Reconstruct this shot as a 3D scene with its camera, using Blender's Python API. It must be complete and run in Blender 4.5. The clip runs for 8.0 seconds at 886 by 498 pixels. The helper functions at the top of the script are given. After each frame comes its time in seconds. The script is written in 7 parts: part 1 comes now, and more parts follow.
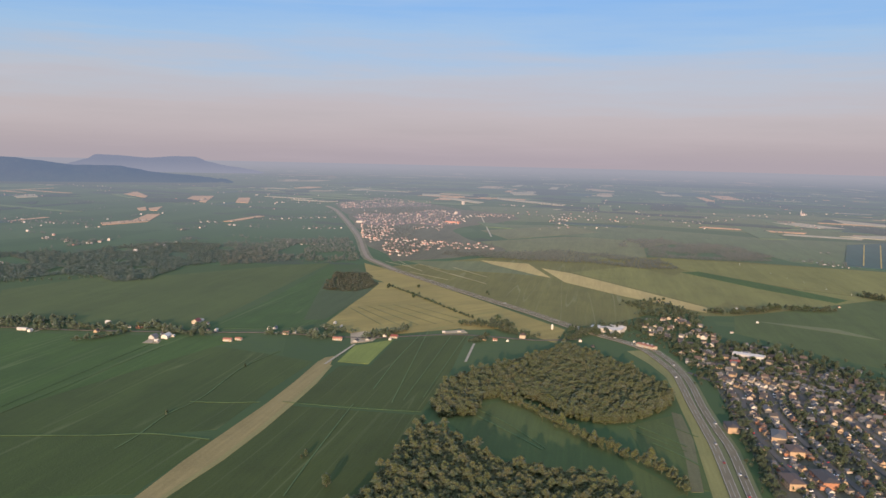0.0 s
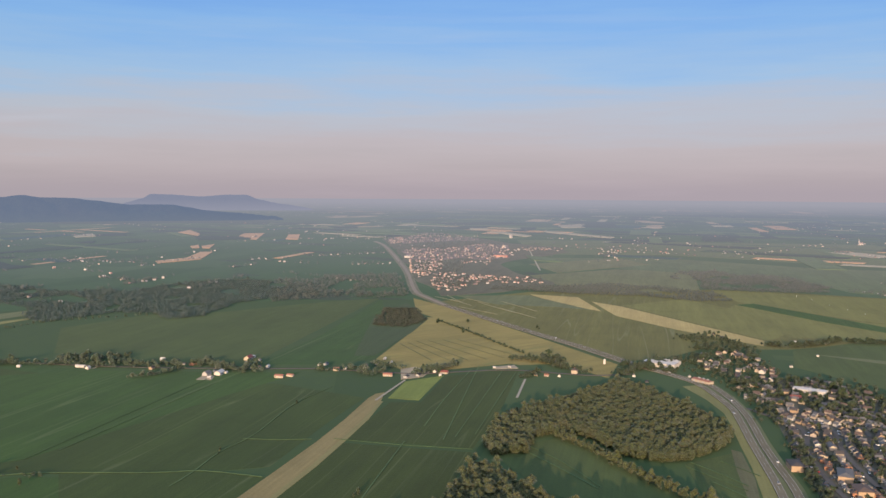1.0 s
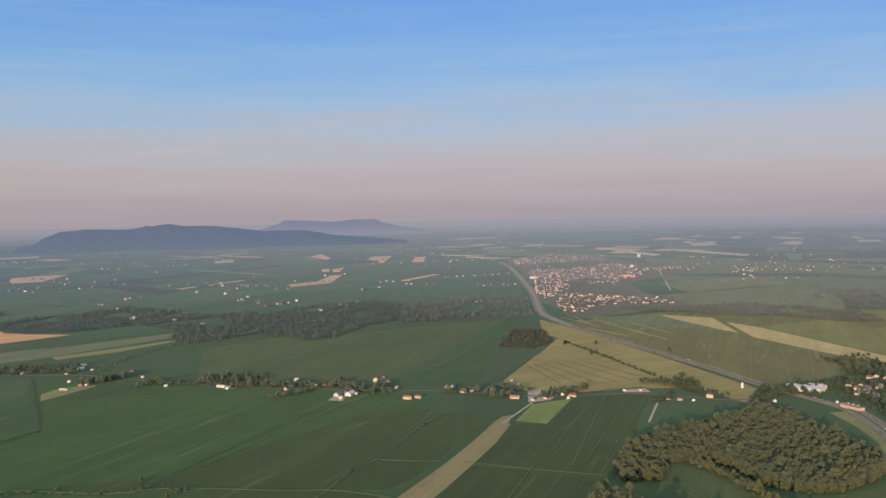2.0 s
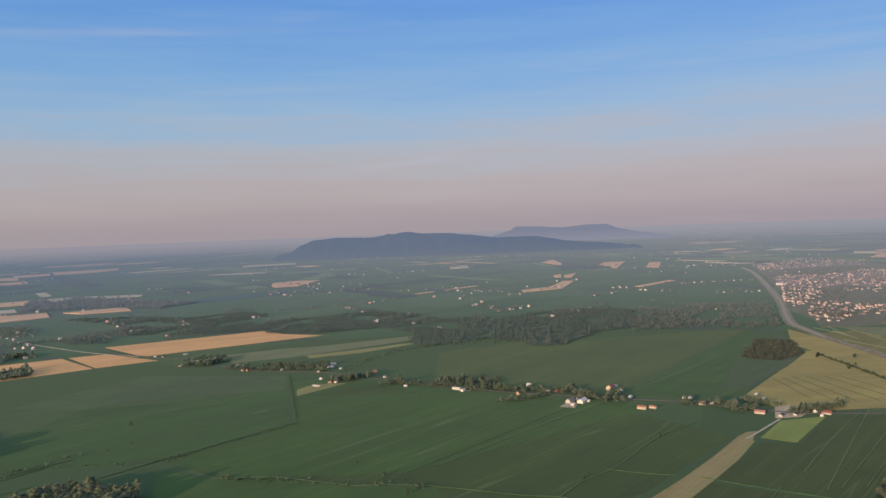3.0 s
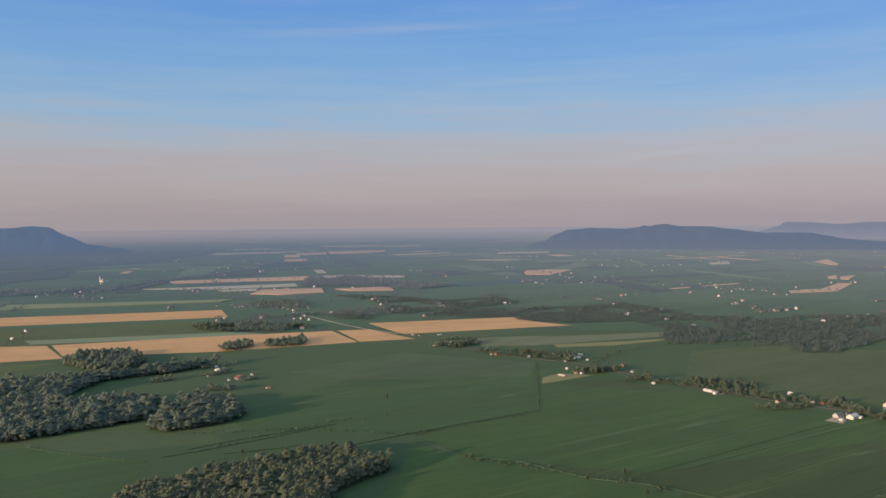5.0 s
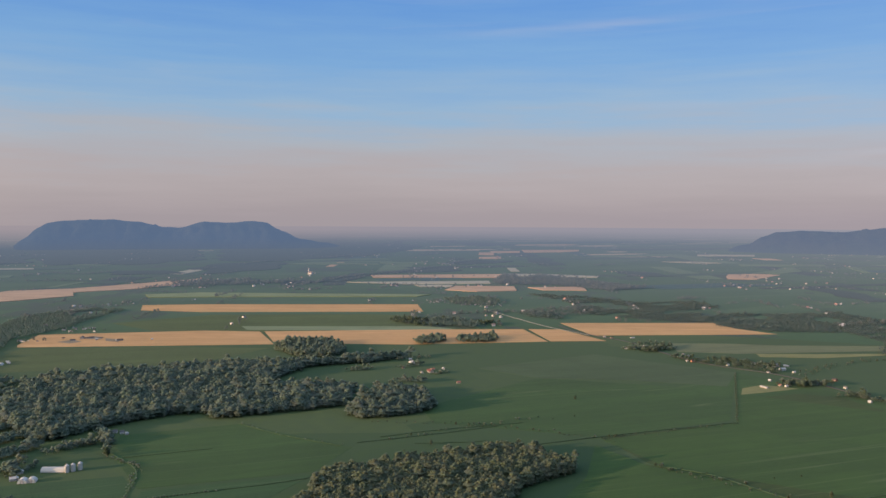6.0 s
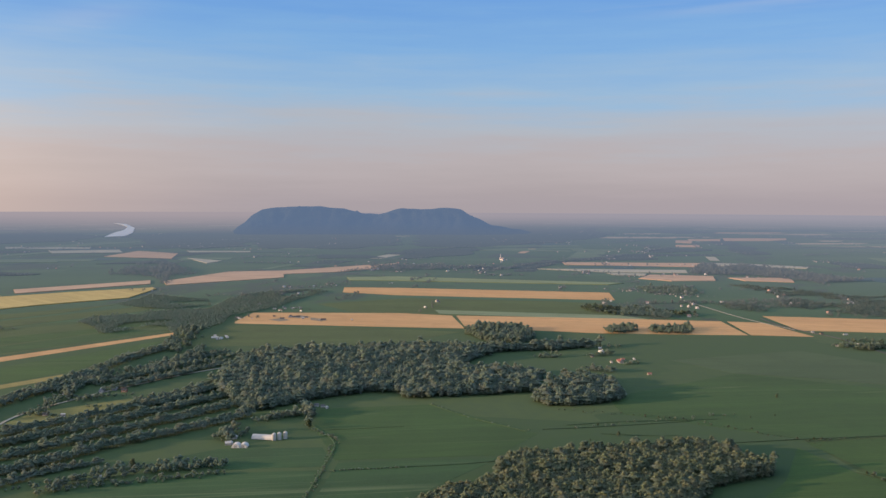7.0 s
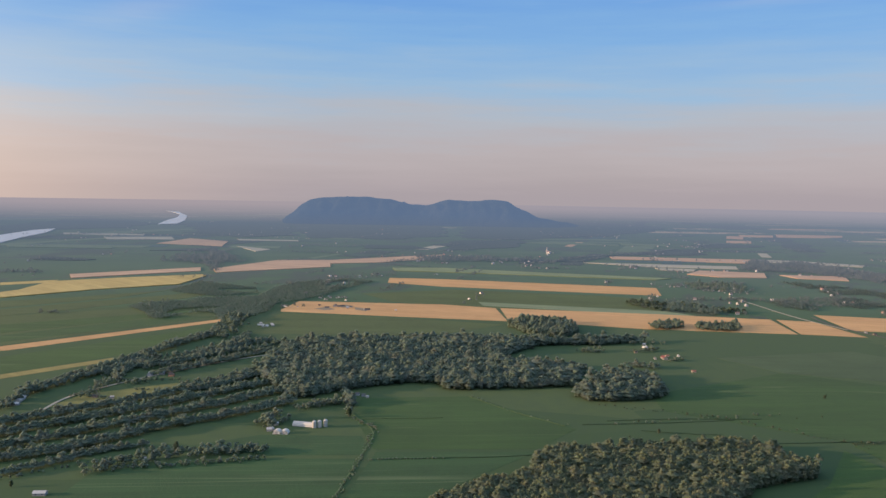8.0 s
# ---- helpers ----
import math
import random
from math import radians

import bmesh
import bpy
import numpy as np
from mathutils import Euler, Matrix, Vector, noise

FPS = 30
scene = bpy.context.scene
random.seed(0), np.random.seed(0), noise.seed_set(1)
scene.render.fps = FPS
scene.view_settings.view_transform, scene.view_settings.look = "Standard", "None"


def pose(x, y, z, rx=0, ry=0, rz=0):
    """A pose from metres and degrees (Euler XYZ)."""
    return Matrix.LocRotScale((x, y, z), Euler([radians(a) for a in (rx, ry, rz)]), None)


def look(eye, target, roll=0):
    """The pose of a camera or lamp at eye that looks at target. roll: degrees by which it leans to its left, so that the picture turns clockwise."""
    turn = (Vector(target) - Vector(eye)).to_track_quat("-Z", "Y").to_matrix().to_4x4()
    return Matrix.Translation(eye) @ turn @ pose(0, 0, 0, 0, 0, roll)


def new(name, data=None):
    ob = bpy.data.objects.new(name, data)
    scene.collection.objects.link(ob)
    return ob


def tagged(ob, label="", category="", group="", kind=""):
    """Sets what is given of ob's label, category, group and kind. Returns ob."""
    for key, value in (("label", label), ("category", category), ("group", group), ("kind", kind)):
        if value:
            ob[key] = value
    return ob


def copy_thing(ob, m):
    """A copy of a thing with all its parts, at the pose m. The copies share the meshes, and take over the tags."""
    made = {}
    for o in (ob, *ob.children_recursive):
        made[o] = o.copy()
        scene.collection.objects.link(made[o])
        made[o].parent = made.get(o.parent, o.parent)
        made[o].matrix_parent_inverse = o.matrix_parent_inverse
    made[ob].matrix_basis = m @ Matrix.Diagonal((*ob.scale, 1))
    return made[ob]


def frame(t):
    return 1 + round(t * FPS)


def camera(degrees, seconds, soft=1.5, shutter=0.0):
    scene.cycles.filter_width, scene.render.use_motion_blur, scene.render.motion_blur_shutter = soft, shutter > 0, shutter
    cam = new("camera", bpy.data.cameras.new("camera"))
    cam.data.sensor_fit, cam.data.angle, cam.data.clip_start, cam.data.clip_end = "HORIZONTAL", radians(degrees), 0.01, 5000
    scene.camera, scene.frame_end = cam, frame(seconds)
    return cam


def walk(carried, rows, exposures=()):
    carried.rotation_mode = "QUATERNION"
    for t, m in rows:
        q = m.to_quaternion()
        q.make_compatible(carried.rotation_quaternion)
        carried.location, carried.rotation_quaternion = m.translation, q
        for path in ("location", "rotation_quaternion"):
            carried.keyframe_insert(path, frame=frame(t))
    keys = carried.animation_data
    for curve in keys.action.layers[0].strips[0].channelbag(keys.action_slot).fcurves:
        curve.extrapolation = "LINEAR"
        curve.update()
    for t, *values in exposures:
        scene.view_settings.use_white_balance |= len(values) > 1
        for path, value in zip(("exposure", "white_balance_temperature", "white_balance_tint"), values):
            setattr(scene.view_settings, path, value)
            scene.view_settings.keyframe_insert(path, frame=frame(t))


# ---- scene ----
cam = camera(56.27, 8.0, soft=1.5)
# seconds, eye (x, y, z), yaw to the left, pitch up, roll
ROWS = [
    (0.0, 0.00, 0.00, 260.00, 0.004, -6.248, 1.288),
    (0.5, -1.57, 1.25, 260.49, 1.097, -4.904, 0.837),
    (1.0, -2.60, 2.38, 260.91, 3.328, -3.941, 0.331),
    (1.2, -2.88, 2.80, 261.07, 3.972, -3.728, 0.083),
    (2.3, -3.15, 5.02, 261.78, 17.119, -1.825, -1.485),
    (2.5, -3.00, 5.42, 261.89, 20.929, -1.731, -1.782),
    (3.0, -2.40, 6.46, 262.15, 27.868, -1.626, -2.053),
    (3.5, -1.52, 7.57, 262.39, 34.816, -1.641, -2.076),
    (4.0, -0.41, 8.80, 262.61, 40.058, -1.877, -1.768),
    (4.2, 0.09, 9.33, 262.70, 40.513, -1.988, -1.353),
    (5.3, 3.19, 12.82, 263.21, 47.741, -1.904, -0.188),
    (5.5, 3.80, 13.58, 263.30, 49.523, -1.862, 0.020),
    (6.0, 5.32, 15.68, 263.57, 58.760, -2.054, 0.295),
    (6.5, 6.82, 18.09, 263.86, 65.779, -2.537, 0.089),
    (7.0, 8.24, 20.86, 264.19, 72.044, -3.045, 0.261),
    (7.5, 9.53, 24.03, 264.57, 72.935, -3.471, 0.829),
    (8.0, 10.65, 27.63, 265.00, 75.339, -3.660, 0.993),
]
# the clip's camera lifts its picture a little at both ends
EXPOSURES = [(0.0, 0.77), (1.2, 0.73), (2.5, 0.60), (4.0, 0.56), (6.0, 0.60), (7.0, 0.70), (8.0, 0.72)]
walk(cam, [(t, pose(x, y, z, 0, 0, yaw) @ pose(0, 0, 0, 90 + pitch) @ pose(0, 0, 0, 0, 0, roll)) for t, x, y, z, yaw, pitch, roll in ROWS], exposures=EXPOSURES)

# ---- light ----
SUN_EL, SUN_YAW = 9.0, 173.0
to_sun = Vector((-math.sin(radians(SUN_YAW)) * math.cos(radians(SUN_EL)), math.cos(radians(SUN_YAW)) * math.cos(radians(SUN_EL)), math.sin(radians(SUN_EL))))
sun = new("sun", bpy.data.lights.new("sun", "SUN"))
sun.data.energy, sun.data.angle, sun.data.color = 4.2, radians(0.6), (1.0, 0.69, 0.42)
sun.matrix_world = look(to_sun * 100, (0, 0, 0))

scene.view_settings.exposure = 0.65

world = bpy.data.worlds.new("sky")
scene.world = world
world.use_nodes = True
wn, wl = world.node_tree.nodes, world.node_tree.links
sky = wn.new("ShaderNodeTexSky")
sky.sky_type, sky.sun_disc = "NISHITA", False
sky.sun_elevation, sky.sun_rotation = radians(SUN_EL), radians(360 - SUN_YAW)
sky.altitude, sky.air_density, sky.dust_density, sky.ozone_density = 300, 1.0, 1.5, 1.5
# low haze: a pinkish grey belt with wisps over the horizon, clear blue above
way = wn.new("ShaderNodeTexCoord").outputs["Generated"]
split = wn.new("ShaderNodeSeparateXYZ")
wl.new(way, split.inputs[0])
flat = wn.new("ShaderNodeMapping")
flat.inputs["Scale"].default_value = (2.6, 2.6, 34.0)
wl.new(way, flat.inputs["Vector"])
wisp = wn.new("ShaderNodeTexNoise")
wisp.inputs["Scale"].default_value, wisp.inputs["Detail"].default_value, wisp.inputs["Roughness"].default_value = 1.3, 6.0, 0.6
wl.new(flat.outputs[0], wisp.inputs["Vector"])


def world_math(op, a, b):
    nd = wn.new("ShaderNodeMath")
    nd.operation = op
    for sock, v in zip(nd.inputs, (a, b)):
        if isinstance(v, bpy.types.NodeSocket):
            wl.new(v, sock)
        else:
            sock.default_value = v
    return nd.outputs[0]


height = world_math("ADD", split.outputs[2], world_math("MULTIPLY", world_math("SUBTRACT", wisp.outputs[0], 0.5), -0.105))
belt_ramp = wn.new("ShaderNodeValToRGB")
el = belt_ramp.color_ramp.elements
stops = ((0.0, (0.345, 0.303, 0.334)), (0.05, (0.392, 0.341, 0.372)), (0.095, (0.366, 0.386, 0.452)), (0.135, (0.262, 0.398, 0.574)), (0.19, (0.174, 0.350, 0.620)), (0.26, (0.108, 0.275, 0.620)), (0.5, (0.34, 0.53, 0.84)), (1.0, (0.41, 0.59, 0.87)))
while len(el) < len(stops):
    el.new(0.5)
for e, (p, c) in zip(el, stops):
    e.position, e.color = p, (*c, 1)
wl.new(height, belt_ramp.inputs[0])
glow = wn.new("ShaderNodeMix")
glow.data_type, glow.blend_type = "RGBA", "ADD"
glow.inputs["Factor"].default_value = 0.022
# thin high cirrus streaks
streak_map = wn.new("ShaderNodeMapping")
streak_map.inputs["Scale"].default_value = (3.0, 5.0, 48.0)
streak_map.inputs["Rotation"].default_value = (0.03, -0.02, 0.4)
wl.new(way, streak_map.inputs["Vector"])
streak = wn.new("ShaderNodeTexNoise")
streak.inputs["Scale"].default_value, streak.inputs["Detail"].default_value, streak.inputs["Distortion"].default_value = 1.1, 7.0, 0.6
wl.new(streak_map.outputs[0], streak.inputs["Vector"])
high = world_math("MINIMUM", world_math("MAXIMUM", world_math("MULTIPLY", world_math("SUBTRACT", split.outputs[2], 0.09), 14.0), 0.0), 1.0)
thin = world_math("MULTIPLY", world_math("MULTIPLY", world_math("MAXIMUM", world_math("SUBTRACT", streak.outputs[0], 0.60), 0.0), 0.6), high)
# single wisps: bearing, height, half length, half thickness, slope, strength
bearing = world_math("ARCTAN2", world_math("MULTIPLY", split.outputs[0], -1.0), split.outputs[1])
for az, up, wide, thick, slope, amount in (
    (0.872, 0.2238, 0.118, 0.0042, -0.050, 0.20),
    (0.653, 0.2446, 0.041, 0.0040, -0.037, 0.10),
    (0.751, 0.1310, 0.068, 0.0040, -0.016, 0.10),
    (0.816, 0.2271, 0.061, 0.0040, 0.027, 0.12),
    (1.662, 0.1997, 0.059, 0.0130, -0.204, 0.22),
    (1.555, 0.0916, 0.061, 0.0060, -0.087, 0.10),
    (0.941, 0.2151, 0.058, 0.0040, 0.014, 0.10),
    (0.519, 0.0788, 0.073, 0.0040, -0.072, 0.10),
    (0.544, 0.0750, 0.076, 0.0050, -0.142, 0.12),
):
    along_it = world_math("SUBTRACT", bearing, az)
    ragged = world_math("MULTIPLY", world_math("SUBTRACT", streak.outputs[0], 0.5), 0.02)
    across = world_math("DIVIDE", world_math("SUBTRACT", world_math("SUBTRACT", world_math("ADD", split.outputs[2], ragged), up), world_math("MULTIPLY", along_it, slope)), thick)
    reach = world_math("DIVIDE", along_it, wide)
    fade = world_math("POWER", 2.718, world_math("MULTIPLY", world_math("ADD", world_math("MULTIPLY", across, across), world_math("MULTIPLY", reach, reach)), -1.0))
    thin = world_math("ADD", thin, world_math("MULTIPLY", fade, amount))
cirrus = wn.new("ShaderNodeMix")
cirrus.data_type = "RGBA"
wl.new(thin, cirrus.inputs["Factor"])
wl.new(belt_ramp.outputs[0], cirrus.inputs[6])
cirrus.inputs[7].default_value = (0.46, 0.48, 0.56, 1)
wl.new(cirrus.outputs[2], glow.inputs[6])
wl.new(sky.outputs[0], glow.inputs[7])
# the broad bright warm sky round the low sun
aim = wn.new("ShaderNodeVectorMath")
aim.operation = "DOT_PRODUCT"
aim.inputs[1].default_value = to_sun
wl.new(way, aim.inputs[0])
near_sun = world_math("POWER", world_math("MAXIMUM", aim.outputs["Value"], 0.0), 4.5)
aureole = wn.new("ShaderNodeMix")
aureole.data_type, aureole.blend_type = "RGBA", "ADD"
aureole.clamp_factor = True
wl.new(near_sun, aureole.inputs["Factor"])
wl.new(glow.outputs[2], aureole.inputs[6])
aureole.inputs[7].default_value = (2.6, 2.0, 1.45, 1)
# towards the sun the low haze is warmer
low = world_math("MAXIMUM", world_math("SUBTRACT", 1.0, world_math("MULTIPLY", world_math("MAXIMUM", split.outputs[2], 0.0), 4.6)), 0.0)
warm_side = world_math("MULTIPLY", world_math("POWER", world_math("MAXIMUM", aim.outputs["Value"], 0.0), 1.5), low)
peach = wn.new("ShaderNodeMix")
peach.data_type, peach.blend_type = "RGBA", "ADD"
wl.new(warm_side, peach.inputs["Factor"])
wl.new(aureole.outputs[2], peach.inputs[6])
peach.inputs[7].default_value = (0.85, 0.49, 0.20, 1)
# opposite the sun the low sky is cooler, a faint violet belt
anti = world_math("POWER", world_math("MAXIMUM", world_math("MULTIPLY", aim.outputs["Value"], -1.0), 0.0), 2.5)
belt = wn.new("ShaderNodeMix")
belt.data_type, belt.blend_type = "RGBA", "MULTIPLY"
wl.new(anti, belt.inputs["Factor"])
wl.new(peach.outputs[2], belt.inputs[6])
belt.inputs[7].default_value = (0.985, 0.965, 1.03, 1)
wl.new(belt.outputs[2], wn["Background"].inputs[0])
wn["Background"].inputs[1].default_value = 0.66

# ---- the lie of the land ----
EYE_H, D0, DM, DFAR, DHAZE = 262.0, 3000.0, 5000.0, 30000.0, 2000.0
U = Vector((0.177, 0.984))  # the long way of the farm lots


def shrink(x, y):
    """The land past D0 is drawn in towards the middle, smaller in step, so that the horizon fits into five kilometres."""
    d = math.hypot(x, y)
    return 1.0 if d <= D0 else (DM - (DM - D0) ** 2 / (d - D0 + DM - D0)) / d


def fold(x, y, z=0.0):
    s = shrink(x, y)
    return Vector((x * s, y * s, EYE_H + (z - EYE_H) * s))


def spot(x, y, turn=0.0, size=1.0, z=0.0):
    """The pose of a thing on the land at the plan's (x, y), turned by degrees."""
    s = shrink(x, y) * size
    return Matrix.Translation(fold(x, y, z)) @ pose(0, 0, 0, 0, 0, turn) @ Matrix.Scale(s, 4)


def inside(px, py, poly):
    hit = np.zeros(np.shape(px), bool)
    n = len(poly)
    for i in range(n):
        (x0, y0), (x1, y1) = poly[i], poly[(i + 1) % n]
        if y0 != y1:
            hit ^= ((y0 > py) != (y1 > py)) & (px < (x1 - x0) * (py - y0) / (y1 - y0) + x0)
    return hit


# ---- materials ----
class Nodes:
    def __init__(self, name):
        self.m = bpy.data.materials.new(name)
        self.m.use_nodes = True
        self.n, self.l = self.m.node_tree.nodes, self.m.node_tree.links
        self.b = self.n["Principled BSDF"]
        self.out = self.n["Material Output"]

    def node(self, kind, **put):
        nd = self.n.new(kind)
        for k, v in put.items():
            if isinstance(v, bpy.types.NodeSocket):
                self.l.new(v, nd.inputs[k])
            elif k in nd.inputs:
                nd.inputs[k].default_value = v
            else:
                raise KeyError(k)
        return nd

    def place(self, plan=False, angle=0.0, sx=1.0, sy=1.0):
        """The place in metres (plan: from the plan's map), turned by an angle and squeezed."""
        src = self.node("ShaderNodeUVMap").outputs[0] if plan else self.node("ShaderNodeNewGeometry").outputs["Position"]
        k = 1000.0 if plan else 1.0
        nd = self.n.new("ShaderNodeMapping")
        nd.vector_type = "POINT"
        turn = self.n.new("ShaderNodeVectorRotate")
        turn.rotation_type = "Z_AXIS"
        self.l.new(src, turn.inputs["Vector"])
        turn.inputs["Angle"].default_value = radians(angle)
        self.l.new(turn.outputs[0], nd.inputs["Vector"])
        nd.inputs["Scale"].default_value = (k * sx, k * sy, 1 if not plan else 0)
        return nd.outputs[0]

    def noise(self, vec, scale, detail=4.0, rough=0.55):
        nd = self.node("ShaderNodeTexNoise", Scale=scale, Detail=detail, Roughness=rough)
        self.l.new(vec, nd.inputs["Vector"])
        return nd.outputs[0]

    def ramp(self, fac, *stops):
        nd = self.n.new("ShaderNodeValToRGB")
        self.l.new(fac, nd.inputs[0])
        el = nd.color_ramp.elements
        while len(el) < len(stops):
            el.new(0.5)
        for e, (p, c) in zip(el, stops):
            e.position = p
            e.color = (*c, 1) if isinstance(c, tuple) else (c, c, c, 1)
        return nd.outputs[0]

    def mix(self, fac, a, b, blend="MIX"):
        nd = self.n.new("ShaderNodeMix")
        nd.data_type, nd.blend_type = "RGBA", blend
        for sock, v in ((nd.inputs["Factor"], fac), (nd.inputs[6], a), (nd.inputs[7], b)):
            if isinstance(v, bpy.types.NodeSocket):
                self.l.new(v, sock)
            else:
                sock.default_value = (*v, 1) if isinstance(v, tuple) else v
        return nd.outputs[2]

    def math(self, op, a, b=0.0):
        nd = self.n.new("ShaderNodeMath")
        nd.operation = op
        for sock, v in zip(nd.inputs, (a, b)):
            if isinstance(v, bpy.types.NodeSocket):
                self.l.new(v, sock)
            else:
                sock.default_value = v
        return nd.outputs[0]

    def done(self, colour, rough=0.9, bump=None, depth=0.3, distance=False, haze_sheen=0.0):
        if isinstance(colour, bpy.types.NodeSocket):
            self.l.new(colour, self.b.inputs["Base Color"])
        else:
            self.b.inputs["Base Color"].default_value = (*colour, 1)
        self.b.inputs["Roughness"].default_value = rough
        self.b.inputs["Specular IOR Level"].default_value = 0.25
        # bluish sheen stands in for thin haze over crops and leaves
        self.b.inputs["Sheen Weight"].default_value = haze_sheen
        self.b.inputs["Sheen Roughness"].default_value = 0.5
        self.b.inputs["Sheen Tint"].default_value = (0.85, 0.92, 1.0, 1)
        if bump is not None:
            nd = self.node("ShaderNodeBump", Distance=depth, Strength=0.8)
            self.l.new(bump, nd.inputs["Height"])
            self.l.new(nd.outputs[0], self.b.inputs["Normal"])
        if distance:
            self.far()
        return self.m

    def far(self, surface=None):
        """Paints haze as emission by the far backdrop's own distance from the plan's middle."""
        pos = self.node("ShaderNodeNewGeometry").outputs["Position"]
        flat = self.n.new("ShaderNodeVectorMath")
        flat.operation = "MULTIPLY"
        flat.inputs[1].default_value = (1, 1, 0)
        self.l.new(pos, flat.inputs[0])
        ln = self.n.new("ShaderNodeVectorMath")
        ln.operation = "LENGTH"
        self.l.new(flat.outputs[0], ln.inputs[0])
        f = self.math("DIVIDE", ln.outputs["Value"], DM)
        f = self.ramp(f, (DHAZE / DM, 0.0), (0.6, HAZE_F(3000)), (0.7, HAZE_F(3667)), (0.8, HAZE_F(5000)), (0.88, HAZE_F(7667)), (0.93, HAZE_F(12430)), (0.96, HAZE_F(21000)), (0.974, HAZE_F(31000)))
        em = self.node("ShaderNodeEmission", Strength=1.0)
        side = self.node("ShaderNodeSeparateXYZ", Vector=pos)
        # haze tinted by bearing, so the sun's side sits in its colour
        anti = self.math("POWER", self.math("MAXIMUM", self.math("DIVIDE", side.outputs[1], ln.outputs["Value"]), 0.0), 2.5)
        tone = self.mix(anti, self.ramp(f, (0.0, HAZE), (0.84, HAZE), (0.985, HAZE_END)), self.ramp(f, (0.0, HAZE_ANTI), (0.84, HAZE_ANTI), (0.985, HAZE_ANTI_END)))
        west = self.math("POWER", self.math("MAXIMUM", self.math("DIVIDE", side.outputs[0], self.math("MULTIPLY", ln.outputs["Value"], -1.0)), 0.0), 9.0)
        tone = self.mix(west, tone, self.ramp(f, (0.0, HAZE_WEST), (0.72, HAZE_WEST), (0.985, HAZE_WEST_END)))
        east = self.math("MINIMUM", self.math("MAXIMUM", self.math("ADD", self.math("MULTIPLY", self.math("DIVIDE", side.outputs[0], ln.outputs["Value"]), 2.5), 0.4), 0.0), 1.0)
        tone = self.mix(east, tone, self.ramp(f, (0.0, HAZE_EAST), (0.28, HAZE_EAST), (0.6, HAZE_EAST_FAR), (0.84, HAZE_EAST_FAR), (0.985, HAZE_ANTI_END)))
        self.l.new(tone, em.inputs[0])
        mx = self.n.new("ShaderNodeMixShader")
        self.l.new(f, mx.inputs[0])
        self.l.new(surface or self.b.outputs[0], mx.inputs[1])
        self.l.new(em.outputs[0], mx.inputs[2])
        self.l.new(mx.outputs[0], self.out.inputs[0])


# haze colours that far() paints as emission, one set for each bearing
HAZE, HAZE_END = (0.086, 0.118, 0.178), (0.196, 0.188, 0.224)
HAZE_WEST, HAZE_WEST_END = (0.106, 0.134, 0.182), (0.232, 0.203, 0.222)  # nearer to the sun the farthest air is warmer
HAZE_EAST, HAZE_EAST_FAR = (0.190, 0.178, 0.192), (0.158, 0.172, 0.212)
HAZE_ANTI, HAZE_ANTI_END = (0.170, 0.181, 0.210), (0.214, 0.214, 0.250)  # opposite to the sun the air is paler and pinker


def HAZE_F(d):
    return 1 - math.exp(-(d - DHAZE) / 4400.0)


def crop(name, a, b, angle=-10.2, tram=0.0, period=28.0, distance=False, tint=(0.15, 0.17, 0.08)):
    """Standing crop: two tones in broad patches, fine rows, and pale wheel lines."""
    k = Nodes(name)
    p = k.place()
    broad = k.noise(p, 0.006, 3.0)
    col = k.mix(k.ramp(broad, (0.35, 0.0), (0.65, 1.0)), a, b)
    bands = k.noise(k.place(angle=-angle, sx=0.014, sy=0.0016), 1.0, 3.0, 0.6)
    col = k.mix(k.ramp(bands, (0.42, 0.0), (0.66, 0.6)), col, tuple(1.28 * v for v in b))
    thin_spots = k.noise(p, 0.017, 5.0, 0.65)
    col = k.mix(k.ramp(thin_spots, (0.50, 0.0), (0.70, 0.45)), col, tuple(0.70 * v for v in a))
    streaks = k.noise(k.place(angle=-angle, sx=0.06, sy=0.0035), 1.0, 4.0, 0.65)
    col = k.mix(k.ramp(streaks, (0.48, 0.0), (0.74, 0.28)), col, tuple(1.5 * v for v in b))
    col = k.mix(k.ramp(streaks, (0.28, 0.30), (0.50, 0.0)), col, tuple(0.66 * v for v in a))
    rows = k.noise(k.place(angle=-angle, sx=0.35, sy=0.012), 1.0, 3.0, 0.6)
    col = k.mix(k.ramp(rows, (0.3, 0.0), (0.7, 0.42)), col, tuple(0.62 * v for v in a))
    fine = k.noise(p, 0.35, 3.0, 0.7)
    col = k.mix(k.ramp(fine, (0.45, 0.0), (0.75, 0.35)), col, tuple(1.35 * v for v in b))
    if tram:
        line = k.noise(k.place(angle=-angle, sx=1.0 / period, sy=0.0012), 1.0, 1.0)
        worn = k.noise(k.place(angle=-angle, sx=0.03, sy=0.002), 1.0, 2.0)
        on = k.math("MULTIPLY", k.ramp(line, (0.485, 0.0), (0.5, 1.0), (0.515, 0.0)), k.ramp(worn, (0.42, 0.0), (0.62, tram)))
        col = k.mix(on, col, tint)
    return k.done(col, 0.95, fine, 0.5, distance, haze_sheen=0.015)


